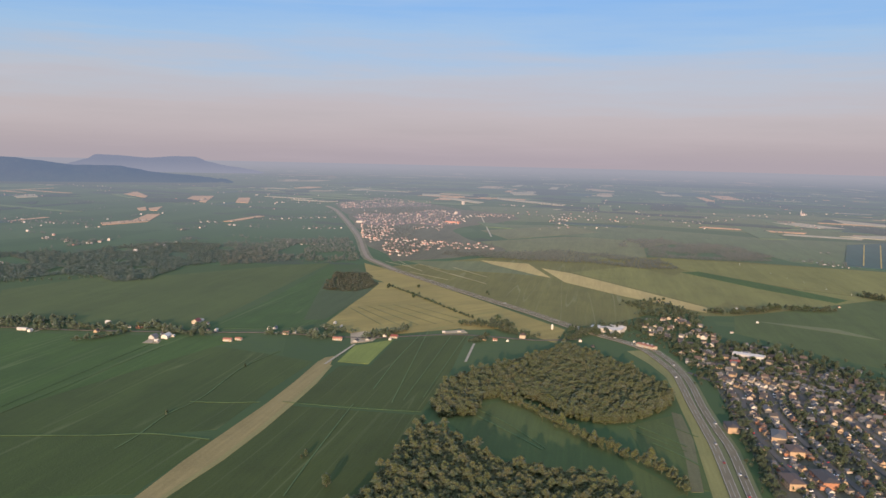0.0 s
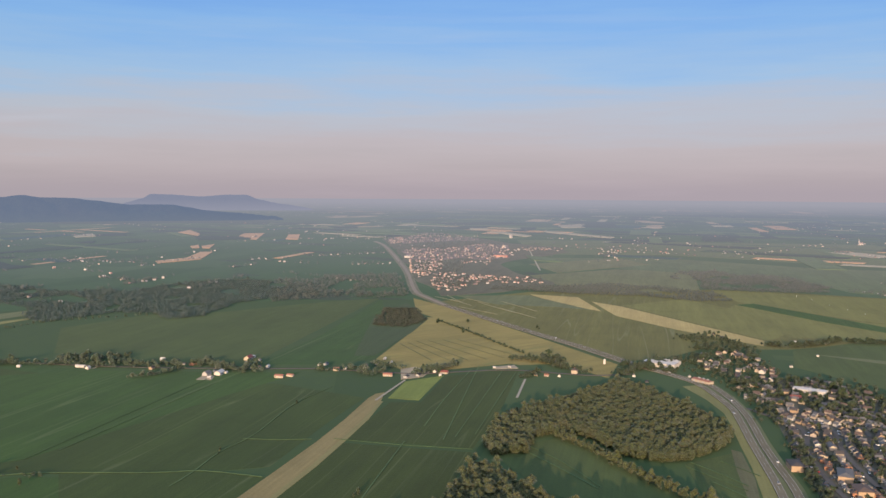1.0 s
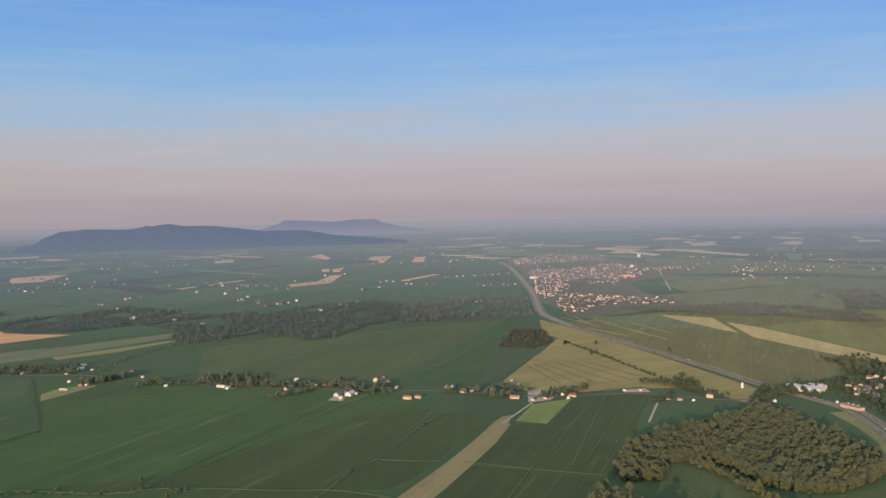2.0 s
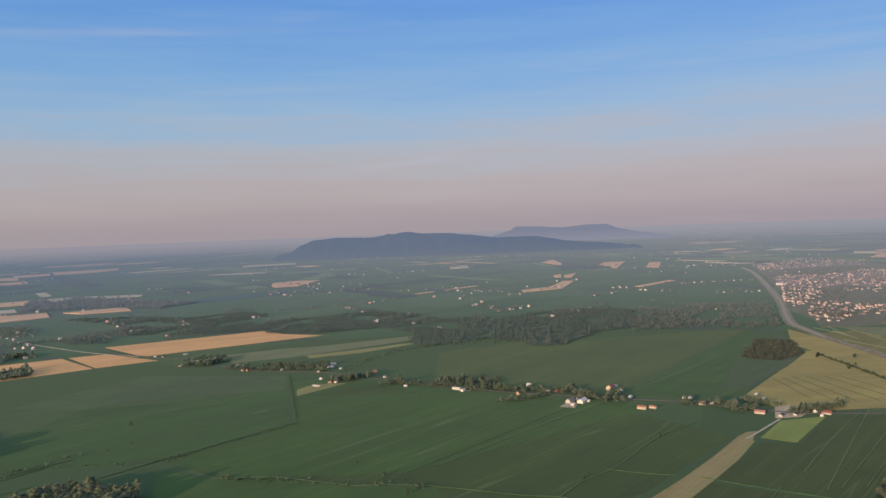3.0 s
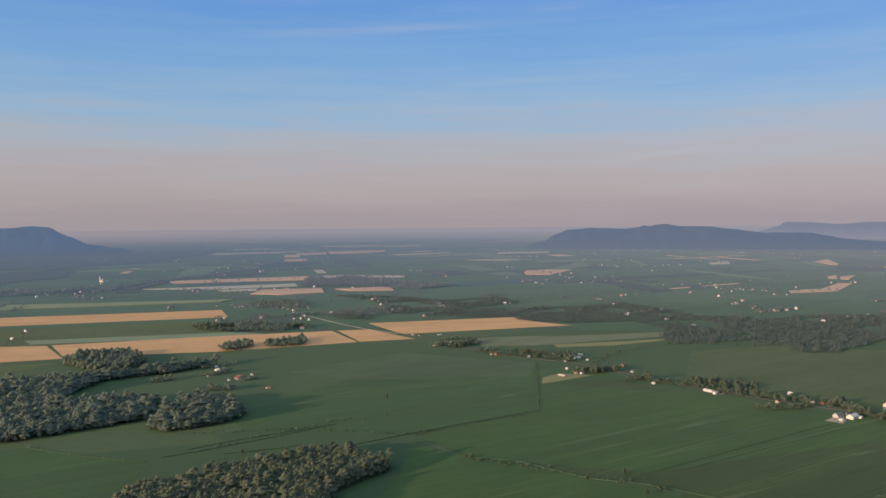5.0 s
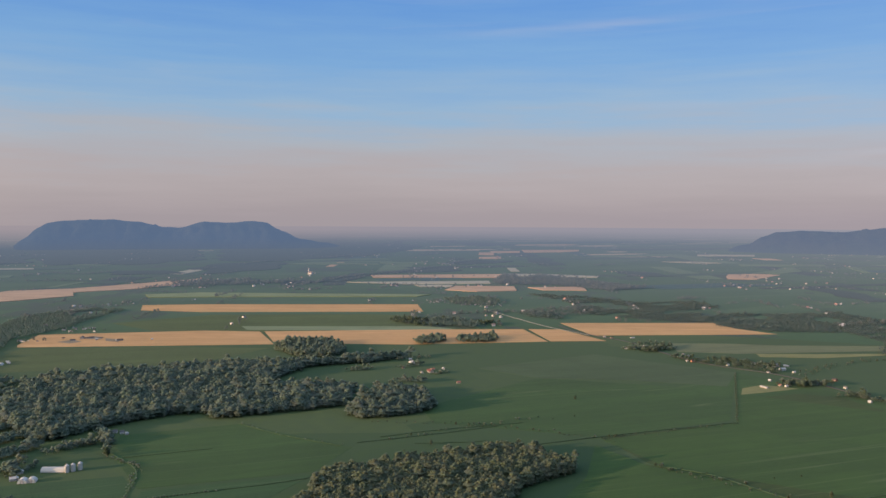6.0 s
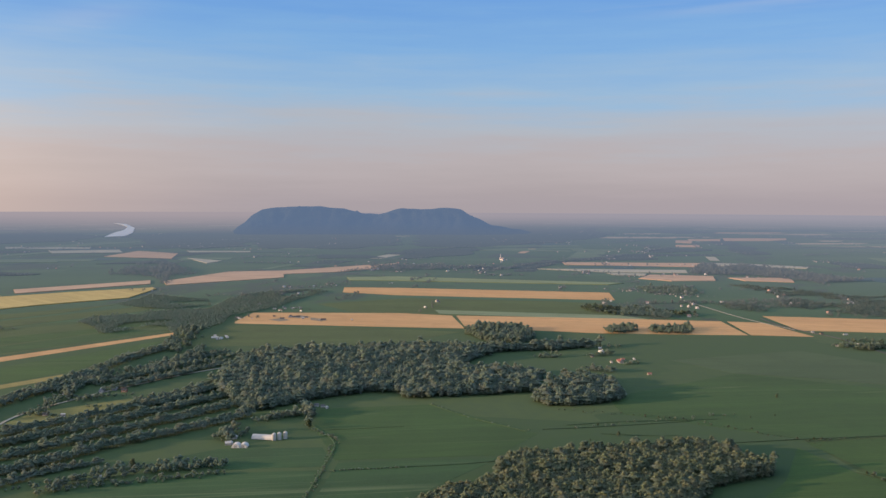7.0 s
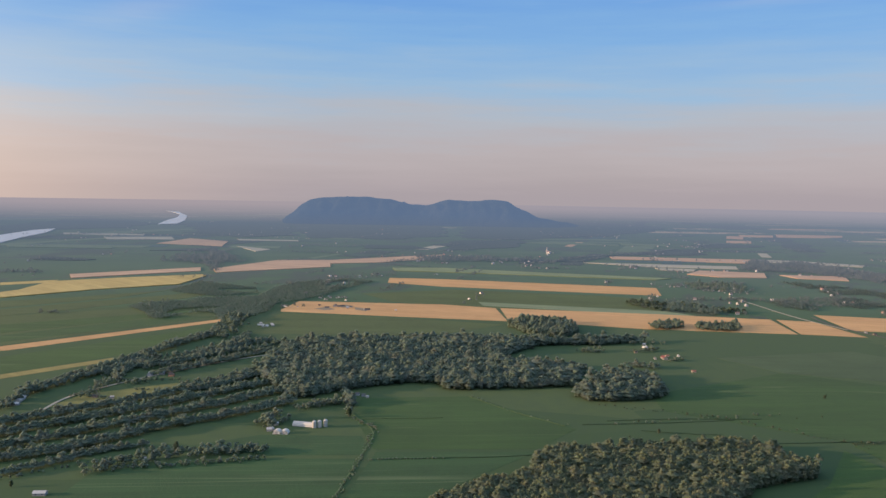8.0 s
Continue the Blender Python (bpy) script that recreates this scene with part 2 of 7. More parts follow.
M = {}
M["maize"] = crop("maize", (0.0305, 0.0639, 0.0108), (0.0385, 0.0754, 0.0123), tram=0.28)
M["maize_dark"] = crop("maize dark", (0.0287, 0.0610, 0.0127), (0.0363, 0.0732, 0.0147), tram=0.28)
# meadow, warm, deep and soft_green: reddened, warm front light put into their colours
M["meadow"] = crop("meadow", (0.1314, 0.1267, 0.0340), (0.1548, 0.1455, 0.0400))
M["mid"] = crop("mid green", (0.0508, 0.0713, 0.0186), (0.0589, 0.0804, 0.0207))
M["lawn"] = crop("mown lawn", (0.125, 0.152, 0.032), (0.150, 0.178, 0.038))
M["warm"] = crop("warm green crop", (0.0315, 0.0481, 0.0085), (0.0393, 0.0553, 0.0099), tram=0.28)
M["hay"] = crop("hay", (0.1995, 0.1560, 0.0460), (0.2415, 0.1880, 0.0560), tram=0.5, angle=-50, tint=(0.12, 0.14, 0.04))
M["stubble"] = crop("stubble", (0.188, 0.146, 0.058), (0.228, 0.178, 0.074), tram=0.6, tint=(0.16, 0.15, 0.07))
M["pale"] = crop("pale hay", (0.3180, 0.2360, 0.0893), (0.3710, 0.2800, 0.1064))
M["olive"] = crop("olive", (0.100, 0.112, 0.050), (0.118, 0.125, 0.055))
M["wheat"] = crop("ripe wheat", (0.43, 0.228, 0.088), (0.49, 0.272, 0.110), angle=-32, tram=0.4, tint=(0.42, 0.29, 0.13))
M["wheel_line"] = crop("worn wheel line", (0.055, 0.092, 0.034), (0.075, 0.115, 0.045))
M["tired"] = crop("thin brownish crop", (0.043, 0.069, 0.024), (0.051, 0.077, 0.028))
M["ditch"] = crop("weedy ditch", (0.028, 0.056, 0.021), (0.036, 0.068, 0.025))
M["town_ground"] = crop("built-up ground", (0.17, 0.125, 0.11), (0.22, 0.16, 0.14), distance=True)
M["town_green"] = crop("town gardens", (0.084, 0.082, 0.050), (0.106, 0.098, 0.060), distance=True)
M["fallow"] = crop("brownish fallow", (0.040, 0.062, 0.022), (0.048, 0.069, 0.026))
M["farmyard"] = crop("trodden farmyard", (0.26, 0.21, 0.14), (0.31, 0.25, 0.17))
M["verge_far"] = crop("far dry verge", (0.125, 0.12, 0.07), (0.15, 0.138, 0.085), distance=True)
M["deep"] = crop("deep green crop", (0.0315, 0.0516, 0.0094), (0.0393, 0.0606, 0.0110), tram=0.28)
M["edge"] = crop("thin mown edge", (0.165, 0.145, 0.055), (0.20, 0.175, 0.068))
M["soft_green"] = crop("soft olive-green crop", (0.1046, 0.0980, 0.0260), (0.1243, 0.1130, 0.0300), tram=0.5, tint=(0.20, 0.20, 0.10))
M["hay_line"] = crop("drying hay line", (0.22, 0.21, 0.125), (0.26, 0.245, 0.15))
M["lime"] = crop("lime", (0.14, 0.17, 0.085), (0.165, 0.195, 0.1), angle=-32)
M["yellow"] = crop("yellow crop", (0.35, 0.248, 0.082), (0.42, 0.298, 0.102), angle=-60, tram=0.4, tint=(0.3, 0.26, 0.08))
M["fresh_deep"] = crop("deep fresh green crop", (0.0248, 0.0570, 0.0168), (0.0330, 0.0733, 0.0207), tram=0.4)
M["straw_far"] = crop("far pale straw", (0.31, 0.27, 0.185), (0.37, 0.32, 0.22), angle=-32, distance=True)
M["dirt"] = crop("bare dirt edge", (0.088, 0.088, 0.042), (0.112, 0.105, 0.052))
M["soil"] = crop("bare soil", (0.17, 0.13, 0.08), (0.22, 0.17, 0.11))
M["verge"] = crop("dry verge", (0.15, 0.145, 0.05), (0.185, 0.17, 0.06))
# the _far crops carry painted haze emission; wheat_far is a bluer copy of wheat
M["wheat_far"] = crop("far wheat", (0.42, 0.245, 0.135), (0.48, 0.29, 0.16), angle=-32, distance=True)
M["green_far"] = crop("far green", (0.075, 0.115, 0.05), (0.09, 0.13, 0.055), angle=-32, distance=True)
# olive and sage: frontal sunlight on the east plain put into the colour
M["olive_far_lit"] = crop("far olive grassland", (0.112, 0.118, 0.050), (0.132, 0.136, 0.058), distance=True)
M["sage_far_lit"] = crop("far sage-green crop", (0.078, 0.104, 0.044), (0.092, 0.118, 0.050), distance=True)
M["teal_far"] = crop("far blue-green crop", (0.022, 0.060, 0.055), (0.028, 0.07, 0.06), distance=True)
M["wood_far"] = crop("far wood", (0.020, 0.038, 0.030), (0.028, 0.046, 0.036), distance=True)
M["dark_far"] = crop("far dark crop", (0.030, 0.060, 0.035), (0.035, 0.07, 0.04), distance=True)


def plain(name, c, rough=0.8, vary=0.2, scale=0.4, far=False, metal=0.0):
    k = Nodes(name)
    n1 = k.noise(k.place(), scale, 5.0, 0.65)
    rnd = k.node("ShaderNodeObjectInfo").outputs["Random"]
    col = k.mix(k.ramp(n1, (0.3, 0.0), (0.7, 1.0)), tuple(v * (1 - vary) for v in c), tuple(min(1, v * (1 + vary)) for v in c))
    col = k.mix(k.math("MULTIPLY", rnd, 0.35), col, tuple(v * 0.7 for v in c))
    k.b.inputs["Metallic"].default_value = metal
    return k.done(col, rough, distance=far)


M["yard"] = crop("yards and gardens", (0.055, 0.058, 0.034), (0.08, 0.072, 0.05))
M["street"] = plain("street asphalt", (0.085, 0.077, 0.07), 0.9, 0.2, 0.08)
M["asphalt"] = plain("asphalt", (0.150, 0.125, 0.082), 0.92, 0.15, 0.05)
M["gravel"] = plain("gravel", (0.33, 0.29, 0.22), 0.95, 0.2, 0.2)
M["line"] = plain("road paint", (0.5, 0.48, 0.42), 0.6, 0.1)
for nm, c in (("white", (0.50, 0.46, 0.41)), ("cream", (0.38, 0.32, 0.25)), ("brick", (0.30, 0.15, 0.095)), ("tan", (0.34, 0.25, 0.17)), ("greywall", (0.33, 0.32, 0.31)), ("stone", (0.36, 0.30, 0.25))):
    M[nm] = plain("wall " + nm, c, 0.85, 0.08, 0.6)
for nm, c in (("shingle", (0.062, 0.055, 0.053)), ("brown_roof", (0.105, 0.074, 0.06)), ("grey_roof", (0.125, 0.118, 0.114)), ("red_roof", (0.17, 0.056, 0.048)), ("metal_roof", (0.46, 0.43, 0.40)), ("terracotta", (0.26, 0.12, 0.085))):
    M[nm] = plain("roof " + nm, c, 0.75, 0.15, 0.9)
# pale rough base colour stands in for the sky mirrored in the river
k = Nodes("river water")
M["water"] = k.done((0.41, 0.40, 0.39), 0.55)
k.b.inputs["Specular IOR Level"].default_value = 0.5
M["glass"] = plain("window glass", (0.05, 0.06, 0.075), 0.12, 0.05)
M["trim"] = plain("painted trim", (0.75, 0.74, 0.70), 0.6, 0.05)
M["far_wall"] = plain("far wall", (0.36, 0.27, 0.235), 0.85, 0.1, 0.3, far=True)
M["road_far"] = plain("far road", (0.25, 0.20, 0.145), 0.95, 0.1, 0.05, far=True)
M["far_roof"] = plain("far roof", (0.22, 0.16, 0.145), 0.85, 0.2, 0.3, far=True)
M["far_red"] = plain("far red roof", (0.50, 0.24, 0.18), 0.85, 0.2, 0.3, far=True)
M["far_white"] = plain("far white wall", (0.54, 0.475, 0.43), 0.85, 0.1, 0.3, far=True)
M["bark"] = plain("bark", (0.12, 0.09, 0.065), 0.95, 0.3, 1.5)


def foliage(name, a, b, c, far=False, haze_sheen=0.35, thin=0.45, open_=0.9, soft=0.0):
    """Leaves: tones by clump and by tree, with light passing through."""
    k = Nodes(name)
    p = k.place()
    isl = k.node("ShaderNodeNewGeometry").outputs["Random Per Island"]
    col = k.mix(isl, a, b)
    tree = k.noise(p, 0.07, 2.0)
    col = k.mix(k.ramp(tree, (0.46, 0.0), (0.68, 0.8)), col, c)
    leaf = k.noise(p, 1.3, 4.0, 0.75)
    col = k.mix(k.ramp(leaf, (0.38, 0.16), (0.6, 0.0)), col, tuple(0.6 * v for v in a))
    k.done(col, 0.9, haze_sheen=haze_sheen)
    glow_through = k.node("ShaderNodeBsdfTranslucent")
    k.l.new(col, glow_through.inputs["Color"])
    if soft:
        # leans the shading normal upwards, evening out lit and shaded sides
        lean = k.n.new("ShaderNodeVectorMath")
        lean.operation = "ADD"
        k.l.new(k.node("ShaderNodeNewGeometry").outputs["Normal"], lean.inputs[0])
        lean.inputs[1].default_value = (0, 0, soft)
        unit = k.n.new("ShaderNodeVectorMath")
        unit.operation = "NORMALIZE"
        k.l.new(lean.outputs[0], unit.inputs[0])
        k.l.new(unit.outputs[0], k.b.inputs["Normal"])
    mx = k.n.new("ShaderNodeMixShader")
    mx.inputs[0].default_value = thin
    k.l.new(k.b.outputs[0], mx.inputs[1])
    k.l.new(glow_through.outputs[0], mx.inputs[2])
    # small gaps between the sprays of leaves
    gap = k.n.new("ShaderNodeMixShader")
    k.l.new(k.ramp(k.noise(p, 1.9, 3.0, 0.7), (0.46, open_), (0.56, 0.0)), gap.inputs[0])
    k.l.new(mx.outputs[0], gap.inputs[1])
    k.l.new(k.node("ShaderNodeBsdfTransparent").outputs[0], gap.inputs[2])
    k.l.new(gap.outputs[0], k.out.inputs[0])
    # far crowns get haze painted over the leaves as emission
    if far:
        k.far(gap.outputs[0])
    return k.m


M["leaf"] = foliage("leaves", (0.084, 0.106, 0.040), (0.112, 0.134, 0.049), (0.128, 0.126, 0.056), haze_sheen=0.25, open_=0.35)
# western woods: lifted bluish tone, haze put into the leaf colour
M["leaf_hazed"] = foliage("dark leaves", (0.154, 0.206, 0.146), (0.178, 0.230, 0.162), (0.206, 0.220, 0.168), haze_sheen=0.12, thin=0.55, open_=0.25, soft=0.4)
M["leaf_olive"] = foliage("olive leaves", (0.112, 0.142, 0.074), (0.136, 0.166, 0.086), (0.156, 0.156, 0.090), haze_sheen=0.2, open_=0.3, soft=0.3)
M["leaf_brown"] = foliage("brownish leaves", (0.076, 0.092, 0.062), (0.092, 0.106, 0.070), (0.108, 0.104, 0.074), haze_sheen=0.15, open_=0.35, soft=0.5)
M["leaf_deep"] = foliage("deep green leaves", (0.050, 0.078, 0.036), (0.072, 0.100, 0.046), (0.086, 0.096, 0.052), haze_sheen=0.25, open_=0.55)
# greyed towards blue, haze of the middle distance put into the colour
M["leaf_band"] = foliage("grey-green leaves", (0.086, 0.128, 0.100), (0.104, 0.146, 0.112), (0.122, 0.142, 0.116), haze_sheen=0.14, open_=0.4, soft=0.35)
# lighter copy of leaf_deep, sunlight put into the colour
M["leaf_village"] = foliage("sunlit village leaves", (0.064, 0.098, 0.048), (0.086, 0.124, 0.060), (0.100, 0.118, 0.066), haze_sheen=0.45, open_=0.5)
M["leaf_far"] = foliage("far leaves", (0.092, 0.112, 0.080), (0.116, 0.136, 0.094), (0.132, 0.130, 0.100), True, haze_sheen=0.2, open_=0.3, soft=0.8)


def base_ground(name, distance):
    """Open country: long lots of many greens, here and there ripe, woods as dark patches."""
    k = Nodes(name)
    p = k.place(plan=True, angle=10.2, sx=1 / 170.0, sy=1 / 520.0)
    vor = k.node("ShaderNodeTexVoronoi", Scale=1.0, Randomness=0.9)
    vor.distance = "CHEBYCHEV"
    k.l.new(p, vor.inputs["Vector"])
    sep = k.node("ShaderNodeSeparateColor")
    k.l.new(vor.outputs["Color"], sep.inputs[0])
    # far copy: lighter, bluer greens, part of the haze put into the colour
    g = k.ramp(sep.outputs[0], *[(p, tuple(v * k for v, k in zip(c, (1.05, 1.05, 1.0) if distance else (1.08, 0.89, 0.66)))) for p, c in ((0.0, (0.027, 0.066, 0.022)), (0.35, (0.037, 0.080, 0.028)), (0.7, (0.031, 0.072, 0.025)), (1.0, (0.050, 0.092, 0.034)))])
    if distance:
        out = k.node("ShaderNodeVectorMath")
        out.operation = "LENGTH"
        k.l.new(k.node("ShaderNodeUVMap").outputs[0], out.inputs[0])
        past = k.ramp(k.math("DIVIDE", out.outputs["Value"], 30.0), (0.20, 0.0), (0.21, 1.0))
        g = k.mix(k.math("MULTIPLY", past, k.ramp(sep.outputs[1], (0.93, 0.0), (0.935, 1.0))), g, (0.46, 0.33, 0.21))
        wood = k.noise(k.place(plan=True, angle=30, sx=1 / 900.0, sy=1 / 420.0), 1.0, 8.0, 0.72)
        g = k.mix(k.ramp(wood, (0.555, 0.0), (0.585, 1.0)), g, (0.034, 0.052, 0.032))
        speck = k.node("ShaderNodeTexVoronoi", Scale=1.0)
        k.l.new(k.place(plan=True, sx=1 / 230.0, sy=1 / 60.0), speck.inputs["Vector"])
        near_road = k.noise(k.place(plan=True, angle=-60, sx=1 / 500.0, sy=1 / 2500.0), 1.0, 3.0)
        on = k.math("MULTIPLY", k.ramp(speck.outputs["Distance"], (0.13, 1.0), (0.16, 0.0)), k.ramp(near_road, (0.52, 0.0), (0.54, 1.0)))
        g = k.mix(k.math("MULTIPLY", on, past), g, (0.75, 0.66, 0.55))
    fine = k.noise(k.place(plan=True), 0.05, 5.0, 0.65)
    g = k.mix(k.ramp(fine, (0.35, 0.35), (0.65, 0.0)), g, (0.03, 0.055, 0.026))
    return k.done(g, 0.95, distance=distance, haze_sheen=0.015)


M["ground"] = base_ground("grass and crops", False)
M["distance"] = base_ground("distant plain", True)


def mass(name, c, a, air, foot, z0, z1):
    """A far wooded hill, haze painted on as emission from foot to top."""
    k = Nodes(name)
    n1 = k.noise(k.place(), 0.03, 6.0, 0.65)
    n2 = k.noise(k.place(), 0.006, 3.0, 0.55)
    col = k.mix(k.ramp(n1, (0.35, 0.0), (0.65, 1.0)), tuple(0.6 * v for v in c), tuple(1.3 * v for v in c))
    col = k.mix(k.ramp(n2, (0.4, 0.0), (0.6, 0.4)), col, (0.09, 0.08, 0.05))
    k.done(col, 0.95, n1, 8.0)
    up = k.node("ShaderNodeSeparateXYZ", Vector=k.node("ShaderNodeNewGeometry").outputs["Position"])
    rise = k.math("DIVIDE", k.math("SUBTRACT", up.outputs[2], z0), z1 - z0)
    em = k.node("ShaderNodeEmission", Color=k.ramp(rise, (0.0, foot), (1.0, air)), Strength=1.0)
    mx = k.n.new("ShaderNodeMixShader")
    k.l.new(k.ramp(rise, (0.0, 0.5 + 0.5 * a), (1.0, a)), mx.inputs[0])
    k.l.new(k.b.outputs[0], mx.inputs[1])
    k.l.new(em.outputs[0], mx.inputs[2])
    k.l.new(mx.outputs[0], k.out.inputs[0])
    return k.m


HILL_HAZE = (0.082, 0.120, 0.198)
M["hill"] = mass("wooded hill", (0.035, 0.05, 0.03), 0.80, HILL_HAZE, (0.080, 0.108, 0.160), 104.0, 165.0)
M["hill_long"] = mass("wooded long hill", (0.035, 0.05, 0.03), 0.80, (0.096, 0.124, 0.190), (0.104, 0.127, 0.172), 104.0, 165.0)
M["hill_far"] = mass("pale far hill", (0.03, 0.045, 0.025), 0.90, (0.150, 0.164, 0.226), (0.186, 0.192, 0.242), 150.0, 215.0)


# ---- mesh helpers ----
def mesh_of(name, verts, faces, mat, smooth=False):
    me = bpy.data.meshes.new(name)
    me.from_pydata([tuple(v) for v in verts], [], faces)
    me.materials.append(mat)
    if smooth:
        me.shade_smooth()
    me.update()
    return me


def part(name, bm, mat, parent=None, label=""):
    me = bpy.data.meshes.new(name)
    bm.normal_update()
    bm.to_mesh(me)
    bm.free()
    me.materials.append(mat)
    ob = new(name, me)
    ob.parent = parent
    return tagged(ob, label)


def box(bm, x0, x1, y0, y1, z0, z1):
    v = [bm.verts.new((x, y, z)) for z in (z0, z1) for x, y in ((x0, y0), (x1, y0), (x1, y1), (x0, y1))]
    for f in ((3, 2, 1, 0), (4, 5, 6, 7), (0, 1, 5, 4), (1, 2, 6, 5), (2, 3, 7, 6), (3, 0, 4, 7)):
        bm.faces.new([v[i] for i in f])
    return v


def tube(bm, r0, r1, z0, z1, n=8, cx=0.0, cy=0.0, dx=0.0, dy=0.0):
    a = [bm.verts.new((cx + r0 * math.cos(2 * math.pi * i / n), cy + r0 * math.sin(2 * math.pi * i / n), z0)) for i in range(n)]
    b = [bm.verts.new((cx + dx + r1 * math.cos(2 * math.pi * i / n), cy + dy + r1 * math.sin(2 * math.pi * i / n), z1)) for i in range(n)]
    for i in range(n):
        bm.faces.new((a[i], a[(i + 1) % n], b[(i + 1) % n], b[i]))
    bm.faces.new(b)


# ---- ground ----
def land(name, radii, mat, label, category, sectors=240, lift=0.0):
    verts, faces, uv = [], [], []
    for r in radii:
        for k in range(sectors):
            a = 2 * math.pi * k / sectors
            x, y = r * math.cos(a), r * math.sin(a)
            verts.append(fold(x, y, lift))
            uv.append((x / 1000, y / 1000))
    for i in range(len(radii) - 1):
        for k in range(sectors):
            a, b = i * sectors + k, i * sectors + (k + 1) % sectors
            faces.append((a, b, b + sectors, a + sectors))
    if radii[0] < 100:
        faces.append(tuple(range(sectors - 1, -1, -1)))
    me = mesh_of(name, verts, [f[::-1] for f in faces], mat, True)
    lay = me.uv_layers.new(name="UVMap")
    idx = np.empty(len(me.loops), np.int32)
    me.loops.foreach_get("vertex_index", idx)
    lay.data.foreach_set("uv", np.array(uv, np.float32)[idx].ravel())
    return tagged(new(name, me), label, category, kind="structure")


land("ground", [40, 200, 400, 600, 800, 1000, 1300, 1600, 1800, DHAZE], M["ground"], "flat green farmland of long narrow lots", "ground")
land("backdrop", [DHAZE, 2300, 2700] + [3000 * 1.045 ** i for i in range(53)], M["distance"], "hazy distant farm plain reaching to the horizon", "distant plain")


RIPE = []  # outlines of ripe fields, kept free of trees


def field(mat, label, *pts, lift=0.35, name="field", category="field", fray=0.0):
    """A patch of one crop, a low slab on the ground."""
    if any(w in mat.name for w in ("wheat", "yellow", "straw", "hay")):
        RIPE.append(pts)
    far = max(math.hypot(*p) for p in pts) > 2700
    bm = bmesh.new()
    vs = [bm.verts.new((x, y, 0)) for x, y in pts]
    f = bm.faces.new(vs)
    if f.normal.z < 0 or sum(pts[i - 1][0] * pts[i][1] - pts[i][0] * pts[i - 1][1] for i in range(len(pts))) < 0:
        f.normal_flip()
    bm.normal_update()
    bmesh.ops.triangulate(bm, faces=bm.faces[:])
    size = 120 if far else 1e9
    for _ in range(5):
        long_edges = [e for e in bm.edges if e.calc_length() > size]
        if not long_edges:
            break
        bmesh.ops.subdivide_edges(bm, edges=long_edges, cuts=1)
        bmesh.ops.triangulate(bm, faces=bm.faces[:])
    rim = [e for e in bm.edges if e.is_boundary]
    if fray:
        for v in {v for e in rim for v in e.verts}:
            v.co += fray * noise.noise_vector(v.co * 0.004) + 0.4 * fray * noise.noise_vector(v.co * 0.03)
            v.co.z = 0
    low = bmesh.ops.extrude_edge_only(bm, edges=rim)["geom"]
    low = [v for v in low if isinstance(v, bmesh.types.BMVert)]
    top = set(bm.verts) - set(low)
    for v in top:
        v.co = fold(v.co.x, v.co.y, lift * (4 if far else 0.4))
    for v in low:
        v.co = fold(v.co.x, v.co.y, -0.3)
    ob = part(name, bm, mat)
    return tagged(ob, label, category, kind="structure")


def smooth_line(pts, step=14.0):
    """A soft line through the given points of the plan."""
    pts = [Vector(p) for p in pts]
    ext = [2 * pts[0] - pts[1], *pts, 2 * pts[-1] - pts[-2]]
    out = []
    for i in range(1, len(ext) - 2):
        a, b, c, d = ext[i - 1 : i + 3]
        n = max(1, int((c - b).length / step))
        for k in range(n):
            t = k / n
            out.append(0.5 * ((2 * b) + (c - a) * t + (2 * a - 5 * b + 4 * c - d) * t * t + (3 * b - a - 3 * c + d) * t ** 3))
    out.append(pts[-1])
    return out


def ribbon(name, mat, pts, width, label="", category="road", lift=0.6, off=0.0, parent=None, thick=0.5, dash=None, kind="structure"):
    line = smooth_line(pts)
    bm = bmesh.new()
    last, run = None, 0.0
    for i, p in enumerate(line):
        d = (line[min(i + 1, len(line) - 1)] - line[max(i - 1, 0)]).normalized()
        n = Vector((d.y, -d.x))
        run += (p - line[i - 1]).length if i else 0
        q = []
        for w, z in ((-width / 2, lift - thick), (-width / 2, lift), (width / 2, lift), (width / 2, lift - thick)):
            c = p + n * (off + w)
            q.append(bm.verts.new(fold(c.x, c.y, z)))
        if last and (dash is None or int(run / dash) % 2 == 0):
            for a in range(3):
                bm.faces.new((last[a], last[a + 1], q[a + 1], q[a]))
        last = q
    for v in [v for v in bm.verts if not v.link_faces]:
        bm.verts.remove(v)
    bmesh.ops.recalc_face_normals(bm, faces=bm.faces[:])
    if sum(f.normal.z for f in bm.faces) < 0:
        bmesh.ops.reverse_faces(bm, faces=bm.faces[:])
    ob = part(name, bm, mat, parent)
    return tagged(ob, label, category, kind=kind) if parent is None else tagged(ob, label)


# ---- trees ----
ICO = None


def ico():
    global ICO
    if ICO is None:
        bm = bmesh.new()
        bmesh.ops.create_icosphere(bm, subdivisions=1, radius=1.0)
        bm.verts.ensure_lookup_table()
        ICO = (np.array([v.co[:] for v in bm.verts]), np.array([[v.index for v in f.verts] for f in bm.faces]))
        bm.free()
    return ICO


def octa():
    return np.array([[1, 0, 0], [-1, 0, 0], [0, 1, 0], [0, -1, 0], [0, 0, 1], [0, 0, -1]], float), np.array([[0, 2, 4], [2, 1, 4], [1, 3, 4], [3, 0, 4], [2, 0, 5], [1, 2, 5], [3, 1, 5], [0, 3, 5]])


